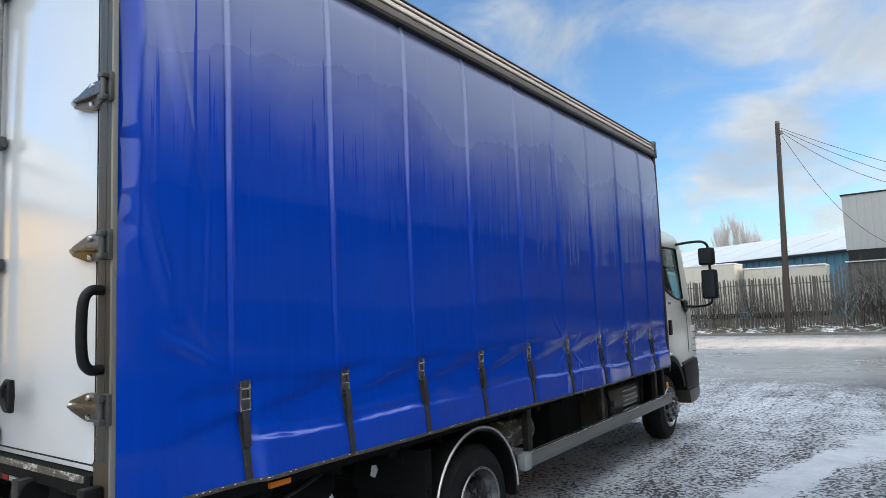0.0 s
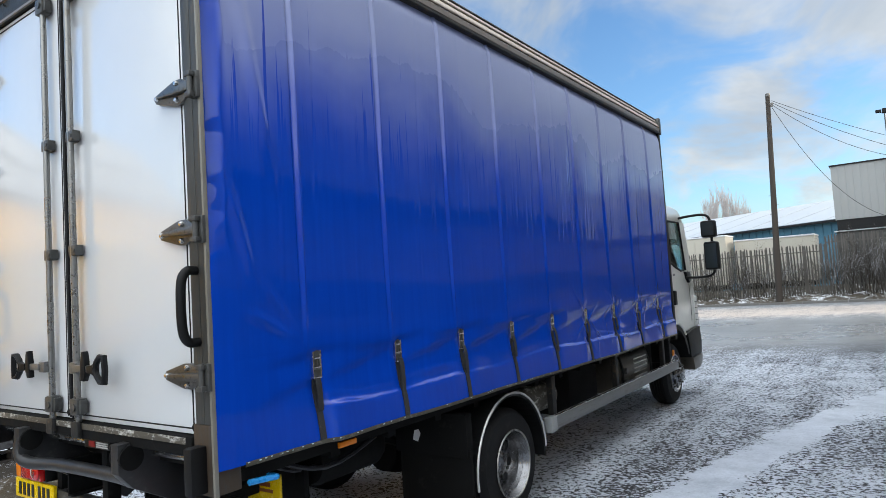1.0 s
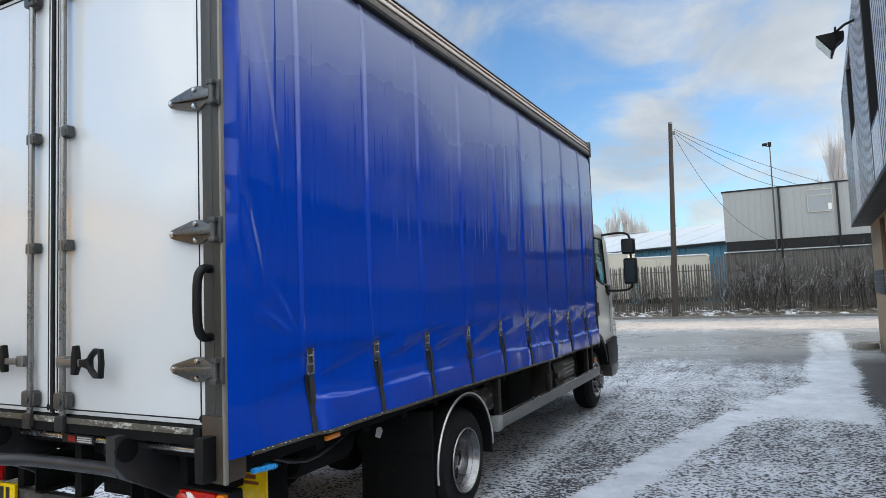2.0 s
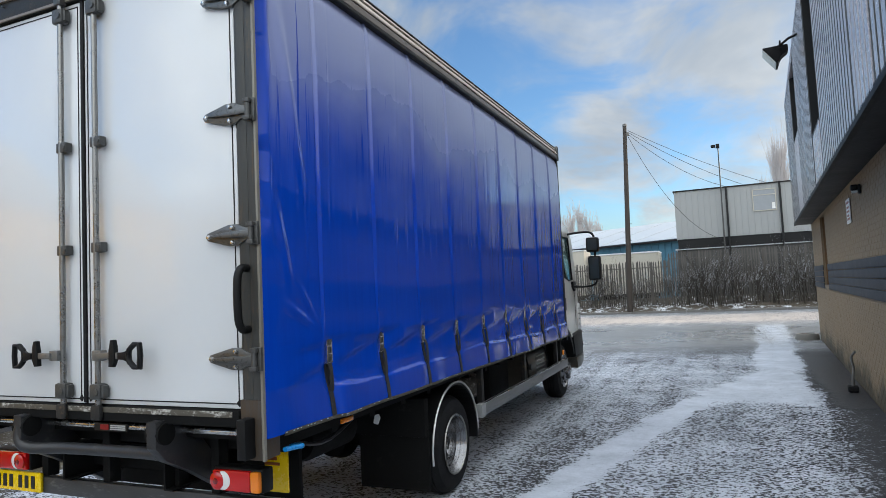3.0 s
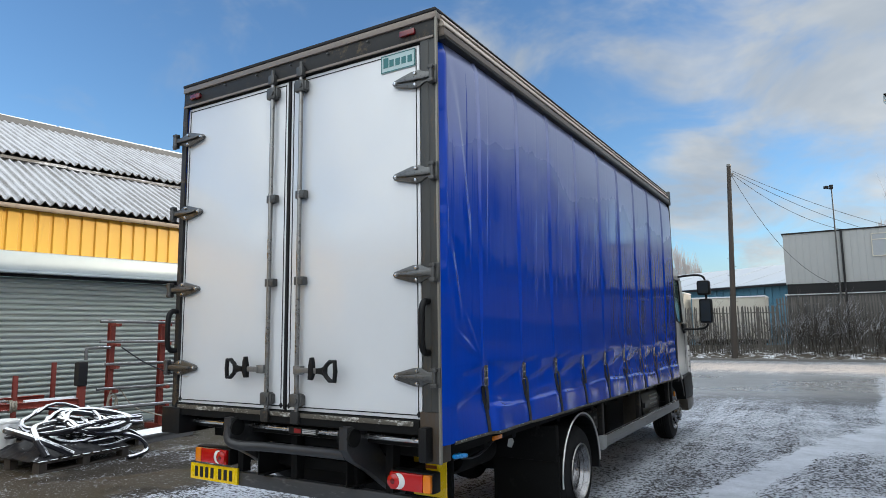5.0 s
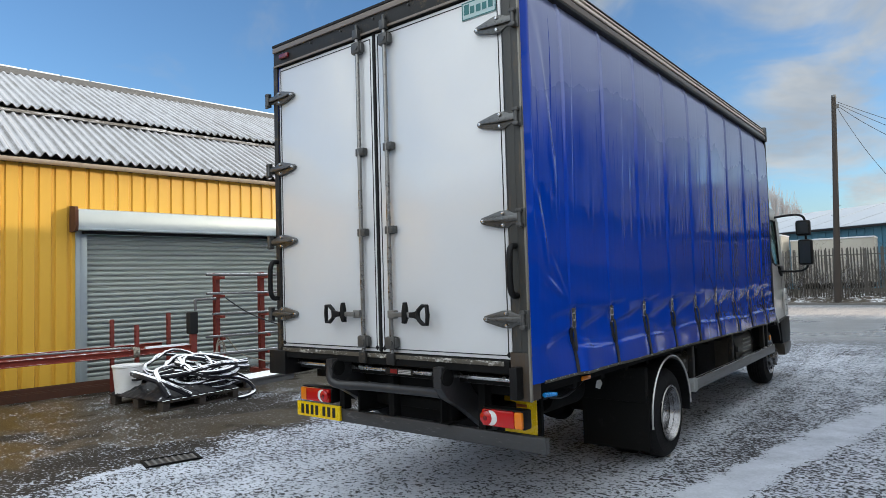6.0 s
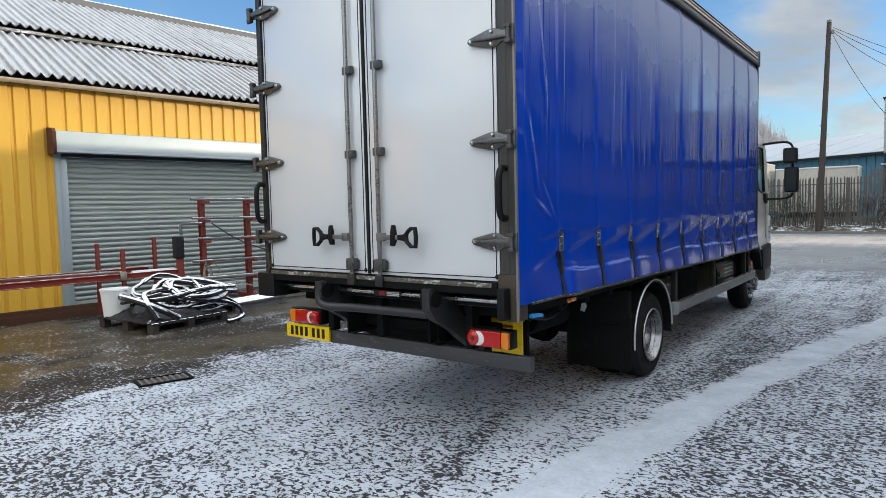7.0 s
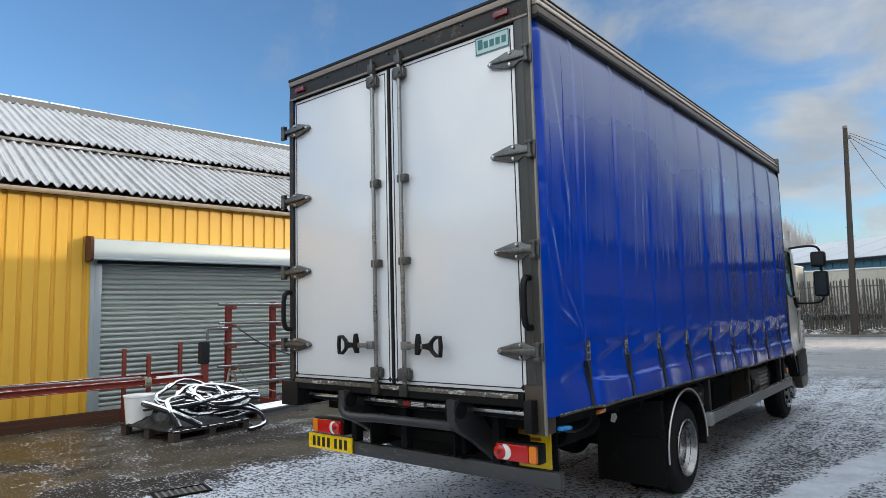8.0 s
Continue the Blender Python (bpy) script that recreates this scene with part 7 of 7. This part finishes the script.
M["sheet_snow"] = dusted("sheet_snow", (0.012, 0.012, 0.015), 0.4, 1.02)
M["red_snow"] = dusted("red_snow", (0.25, 0.045, 0.03), 0.55, 0.93)
M["steel_snow"] = dusted("steel_snow", (0.14, 0.14, 0.14), 0.45, 0.75)
M["wood_snow"] = dusted("wood_snow", (0.03, 0.025, 0.02), 0.75, 0.8)


RACK = 0.13


def stock_rack():
    """Red cantilever posts with steel tubes laid on their arms."""
    rack = thing("stock_rack", shed_at(1.35, 0), SHED_TURN, "rusty red upright rack holding snow-dusted steel tubes before the shutter", "rack")
    for y in (1.94 + RACK, 2.86 + RACK):
        bm = fresh()
        box(bm, (-0.06, y - 0.042, 0), (-0.045, y + 0.042, 1.98))
        box(bm, (0.045, y - 0.042, 0), (0.06, y + 0.042, 1.98))
        box(bm, (-0.045, y - 0.008, 0), (0.045, y + 0.008, 1.98))
        box(bm, (-0.4, y - 0.05, 0.0), (0.4, y + 0.05, 0.10), 0.006)
        post = part("post", bm, "red_oxide", rack, "rust-red steel post")
        for z in (1.86, 1.52, 1.14, 0.74, 0.42):
            bm = fresh()
            box(bm, (0.06, y - 0.03, z), (0.30, y + 0.03, z + 0.05), 0.004)
            part("arm", bm, "red_oxide", post)


def tube(p, q, r, mat, label):
    bm = fresh()
    p, q = Vector(p), Vector(q)
    n = 14
    pipe(bm, [p.lerp(q, i / n) - Vector((0, 0, 0.02 * math.sin(math.pi * i / n))) for i in range(n + 1)], r, 10)
    ob = single("steel_tube", bm, mat, (0, 0, 0), 0, label, "tube", "tubes on the rack")
    return ob


stock_rack()
for off, z, a, b, r in ((1.55, 1.945, 1.66, 6.4, 0.026), (1.56, 1.60, 1.66, 6.2, 0.022), (1.52, 1.22, 1.78, 6.6, 0.023), (1.56, 0.815, 1.64, 6.3, 0.022), (1.60, 0.495, 1.7, 6.0, 0.03), (1.50, 0.49, 1.9, 6.4, 0.024)):
    tube(shed_at(off, a + RACK, z), shed_at(off, b + RACK, z), r, "steel_snow", "long dull steel tube dusted with snow")
bm = fresh()
pipe(bm, smooth_line([shed_at(1.45, 1.50 + RACK, 1.30), shed_at(1.45, 1.50 + RACK, 1.48), shed_at(1.45, 1.60 + RACK, 1.50), shed_at(1.42, 1.9 + RACK, 1.50)], 4), 0.026, 8)
single("bent_tube", bm, "steel_snow", (0, 0, 0), 0, "short bent steel tube hooked on the rack", "tube")
bm = fresh()
pipe(bm, smooth_line([shed_at(1.52, 2.05 + RACK, 1.50), shed_at(1.55, 2.5 + RACK, 1.20), shed_at(1.58, 3.1 + RACK, 0.95), shed_at(1.6, 3.6 + RACK, 0.85)], 6), 0.012, 6)
single("cable", bm, "hose_black", (0, 0, 0), 0, "thin black cable slung across the rack", "cable")
rnd = random.Random(17)
bm = fresh()
for k in range(6):
    c = shed_at(1.48, 1.98 + rnd.uniform(-0.05 + RACK, 0.05), 0.62)
    ring = [c + Vector((0.06 + 0.02 * k / 6, math.sin(a) * (0.06 + 0.01 * k), 0.20 * math.cos(a) - 0.03 * k)) for a in [i * math.pi / 6 for i in range(13)]]
    pipe(bm, ring, 0.009, 5)
single("rope_coil", bm, "rope", (0, 0, 0), 0, "coil of pale rope tied to the rack post", "rope")
bm = fresh()
pipe(bm, smooth_line([shed_at(1.5, 2.05 + RACK, 0.80), shed_at(1.62, 2.3 + RACK, 0.45), shed_at(1.9, 2.8 + RACK, 0.25), shed_at(2.2, 3.1 + RACK, 0.12)], 6), 0.011, 6)
single("rope_tail", bm, "rope", (0, 0, 0), 0, "loose rope trailing from the rack to the ground", "rope")


def beam_stand():
    """Low red trestle of two long beams with short uprights."""
    stand = thing("beam_trestle", shed_at(1.7, 0), SHED_TURN, "long low trestle of rust-red steel beams dusted with snow", "trestle")
    for off, a, b, z, h in ((0.30, -9.0, 1.30, 0.645, 0.098), (-0.45, -9.0, 1.10, 0.68, 0.09)):
        bm = fresh()
        box(bm, (off - 0.04, a, z), (off + 0.04, b, z + 0.012), 0.002)
        box(bm, (off - 0.006, a, z + 0.012), (off + 0.006, b, z + h - 0.012))
        box(bm, (off - 0.04, a, z + h - 0.012), (off + 0.04, b, z + h), 0.002)
        part("beam", bm, "red_snow", stand, "rust-red steel beam dusted with snow")
    for off, y, top in ((-0.45, 0.28, 1.22), (0.30, 0.42, 1.14), (-0.45, 1.22, 1.28), (0.30, -3.2, 1.16), (-0.45, -3.4, 1.2)):
        bm = fresh()
        box(bm, (off - 0.035, y - 0.028, 0.0), (off - 0.029, y + 0.028, top), 0.002)
        box(bm, (off + 0.029, y - 0.028, 0.0), (off + 0.035, y + 0.028, top), 0.002)
        box(bm, (off - 0.029, y - 0.006, 0.0), (off + 0.029, y + 0.006, top - 0.004))
        part("upright", bm, "red_oxide", stand)
    bm = fresh()
    box(bm, (0.24, 1.30, 0.0), (0.34, 1.40, 1.20), 0.008)
    end_post = part("end_post", bm, "red_oxide", stand, "rust-red end post with a black wrapping")
    bm = fresh()
    prism(bm, [(0.225, 1.26), (0.365, 1.27), (0.37, 1.40), (0.30, 1.43), (0.22, 1.41)], "z", 0.92, 1.30, 0.03)
    part("wrapping", bm, "dark_trim", end_post, "black plastic wrapping")
    # pale cloth wrapped along the beam, given the snow material
    bm = fresh()
    prism(bm, [(0.262, 0.743), (0.338, 0.743), (0.325, 0.770), (0.275, 0.775)], "y", 0.55, 1.24)
    part("snow_strip", bm, "snow", stand)
    bm = fresh()
    for k in range(3):
        pipe(bm, smooth_line([(-0.35 + 0.12 * k, -8.0, 0.784), (-0.15 + 0.12 * k, -3.0, 0.775 + 0.015 * k), (0.12 + 0.08 * k, 0.35, 0.774)], 5), 0.014, 6)
    part("thin_bars", bm, "steel_snow", stand)
    bm = fresh()
    for k in range(5):
        ring = [(0.30 + 0.06 * math.cos(a), 0.40 + 0.02 * k - 0.04, 0.70 + 0.085 * math.sin(a)) for a in [i * math.pi / 6 for i in range(13)]]
        pipe(bm, ring, 0.010, 5)
    part("lashing", bm, "rope", stand)


beam_stand()


def ground_beams():
    for off, a, b, w, h, mat, label in ((0.95, -10.0, 0.55, 0.20, 0.11, "rust", "rusty steel channel lying along the wall"), (0.55, -10, 1.0, 0.14, 0.14, "rust", "dark rusty girder lying along the wall"), (0.30, -10, 3.2, 0.12, 0.10, "rust", "rusty angle lying against the wall")):
        bm = fresh()
        box(bm, (off - w / 2, a, 0), (off + w / 2, b, 0.02))
        box(bm, (off - w / 2, a, 0.02), (off - w / 2 + 0.02, b, h))
        box(bm, (off + w / 2 - 0.02, a, 0.02), (off + w / 2, b, h))
        single("steel_channel", bm, mat, shed_at(0, 0), SHED_TURN, label, "steel beam", "beams on the ground")


ground_beams()


def pallet(place, turn):
    p = thing("pallet", place, turn, "dark wet wooden pallet lying on the ground, heaped with hose", "pallet")
    for x in (-0.62, 0.0, 0.62):
        for y in (-0.58, 0.0, 0.58):
            bm = fresh()
            box(bm, (x - 0.07, y - 0.05, 0.02), (x + 0.07, y + 0.05, 0.11), 0.006)
            part("block", bm, "pallet_wood", p)
    for x in (-0.62, 0.0, 0.62):
        bm = fresh()
        box(bm, (x - 0.07, -0.63, 0.0), (x + 0.07, 0.63, 0.02), 0.003)
        box(bm, (x - 0.07, -0.63, 0.11), (x + 0.07, 0.63, 0.13), 0.003)
        part("runner", bm, "pallet_wood", p)
    for k in range(9):
        y = -0.58 + k * 0.145
        bm = fresh()
        box(bm, (-0.70, y - 0.055, 0.13), (0.70, y + 0.055, 0.15), 0.004)
        part("board", bm, "wood_snow", p)


PALLET = (-9.82, 2.92, 0)
pallet(PALLET, 4)


def hose_heap():
    rnd = random.Random(33)
    # loops piled on the pallet; each hose is a thing
    specs = []
    for k in range(14):
        cx, cy = rnd.uniform(-0.25, 0.35), rnd.uniform(-0.05, 0.55)
        specs.append((cx, cy, rnd.uniform(0.30, 0.56), rnd.uniform(0.6, 0.95), rnd.uniform(0, 3.14), 0.19 + 0.023 * k, rnd.uniform(-0.25, 0.25), rnd.uniform(-0.25, 0.25), rnd.choice((0.024, 0.030, 0.038)), rnd.uniform(1.2, 2.3)))
    for k in range(6):
        specs.append((rnd.uniform(0.05, 0.45), rnd.uniform(0.25, 0.7), rnd.uniform(0.14, 0.30), rnd.uniform(0.5, 0.9), rnd.uniform(0, 3.14), 0.24 + 0.03 * k, rnd.uniform(-0.3, 0.3), rnd.uniform(-0.3, 0.3), 0.015, rnd.uniform(1.4, 2.6)))
    for cx, cy, rad, squash, turn, z, tx, ty, r, turns in specs:
        pts = []
        n = int(26 * turns)
        for i in range(n):
            a = turn + 2 * math.pi * turns * i / n
            q = rad * (1 + 0.10 * math.sin(3.1 * a + turn) + 0.05 * math.sin(1.3 * i))
            x, y = q * math.cos(a), q * squash * math.sin(a)
            c, s = math.cos(turn), math.sin(turn)
            pts.append((cx + x * c - y * s, cy + x * s + y * c, max(0.19, z + tx * x + ty * y + 0.035 * math.sin(2.3 * a + turn) + 0.05 * i / n)))
        bm = fresh()
        pipe(bm, pts, r, 9)
        single("hose", bm, "hose_snow", PALLET, 4, "black rubber hose coiled on the pallet with snow along its top", "hose", "hoses on the pallet")
    for pts, r in (([(0.62, -0.5, 0.19), (0.45, -0.55, 0.42), (0.1, -0.35, 0.50), (-0.2, 0.1, 0.48), (-0.3, 0.5, 0.36)], 0.045),
                   ([(0.68, -0.2, 0.17), (0.55, -0.5, 0.36), (0.2, -0.62, 0.46), (-0.3, -0.5, 0.46)], 0.045),
                   ([(0.55, 0.3, 0.36), (0.72, 0.62, 0.30), (0.78, 0.78, 0.20), (0.86, 0.80, 0.08), (0.90, 0.62, 0.04), (0.92, 0.45, 0.035)], 0.026),
                   ([(0.3, 0.5, 0.42), (0.6, 0.72, 0.34), (0.72, 0.85, 0.18), (0.78, 0.80, 0.04), (0.85, 0.5, 0.03)], 0.022)):
        bm = fresh()
        pipe(bm, smooth_line(pts, 7), r, 9)
        single("hose", bm, "hose_snow", PALLET, 4, "black hose end hanging over the pallet edge, dusted with snow", "hose", "hoses on the pallet")
    bm = fresh()
    bmesh.ops.create_grid(bm, x_segments=40, y_segments=40, size=0.66)
    for v in bm.verts:
        d = max(abs(v.co.x), abs(v.co.y)) / 0.66
        v.co.z = 0.155 + (1 - d ** 3) * (0.16 + 0.10 * noise.noise(v.co * 5)) + 0.02 * noise.noise(v.co * 14)
    bmesh.ops.solidify(bm, geom=bm.faces[:], thickness=0.01)
    single("tarpaulin", bm, "sheet_snow", PALLET, 4, "crumpled black sheet under the hoses, patched with snow", "tarpaulin")


hose_heap()


def bucket(place):
    b = thing("bucket", place, 0, "off-white plastic tub standing on the pallet", "bucket")
    bm = fresh()
    lathe(bm, [(0.0, 0.0), (0.165, 0.0), (0.175, 0.01), (0.21, 0.40), (0.222, 0.405), (0.222, 0.43), (0.205, 0.43), (0.20, 0.40), (0.168, 0.03), (0.0, 0.03)], 30, "z")
    part("tub", bm, "bucket_plastic", b)
    bm = fresh()
    lathe(bm, [(0.0, 0.36), (0.10, 0.37), (0.19, 0.35), (0.19, 0.33)], 24, "z")
    part("snow_fill", bm, "snow", b)
    bm = fresh()
    pipe(bm, smooth_line([(-0.21, 0.0, 0.36), (-0.2, 0.12, 0.30), (0, 0.235, 0.24), (0.2, 0.12, 0.30), (0.21, 0.0, 0.36)], 5), 0.006, 5)
    part("bail", bm, "galvanised", b)


bucket((-10.28, 2.42, 0.15))
bm = fresh()
box(bm, (-0.28, -0.62, 0.10), (0.28, 0.62, 0.14), 0.01)
box(bm, (-0.25, -0.55, 0.0), (-0.17, 0.55, 0.10))
box(bm, (0.17, -0.55, 0.0), (0.25, 0.55, 0.10))
single("snowy_board", bm, "steel_snow", (-10.2, 4.75, 0), 6, "flat board on bearers covered with snow behind the hoses", "board")


def drain(place, turn):
    d = thing("drain_grate", place, turn, "dark cast-iron drain grate set in the yard", "drain")
    bm = fresh()
    for a, b in (((-0.26, -0.15, -0.02), (0.26, -0.12, 0.012)), ((-0.26, 0.12, -0.02), (0.26, 0.15, 0.012)), ((-0.26, -0.12, -0.02), (-0.23, 0.12, 0.012)), ((0.23, -0.12, -0.02), (0.26, 0.12, 0.012))):
        box(bm, a, b, 0.003)
    part("frame", bm, "underbody", d)
    for k in range(8):
        x = -0.214 + k * 0.061
        bm = fresh()
        box(bm, (x - 0.011, -0.12, -0.01), (x + 0.011, 0.12, 0.008), 0.002)
        part("bar", bm, "cast_iron", d)
    # black sheet just above the ground, standing for the dark down the drain
    bm = fresh()
    box(bm, (-0.229, -0.119, 0.001), (0.229, 0.119, 0.003))
    part("pit", bm, "plate_black", d, "black sheet standing for the dark pit below the bars")


drain((-6.62, 1.12, 0.004), 74)
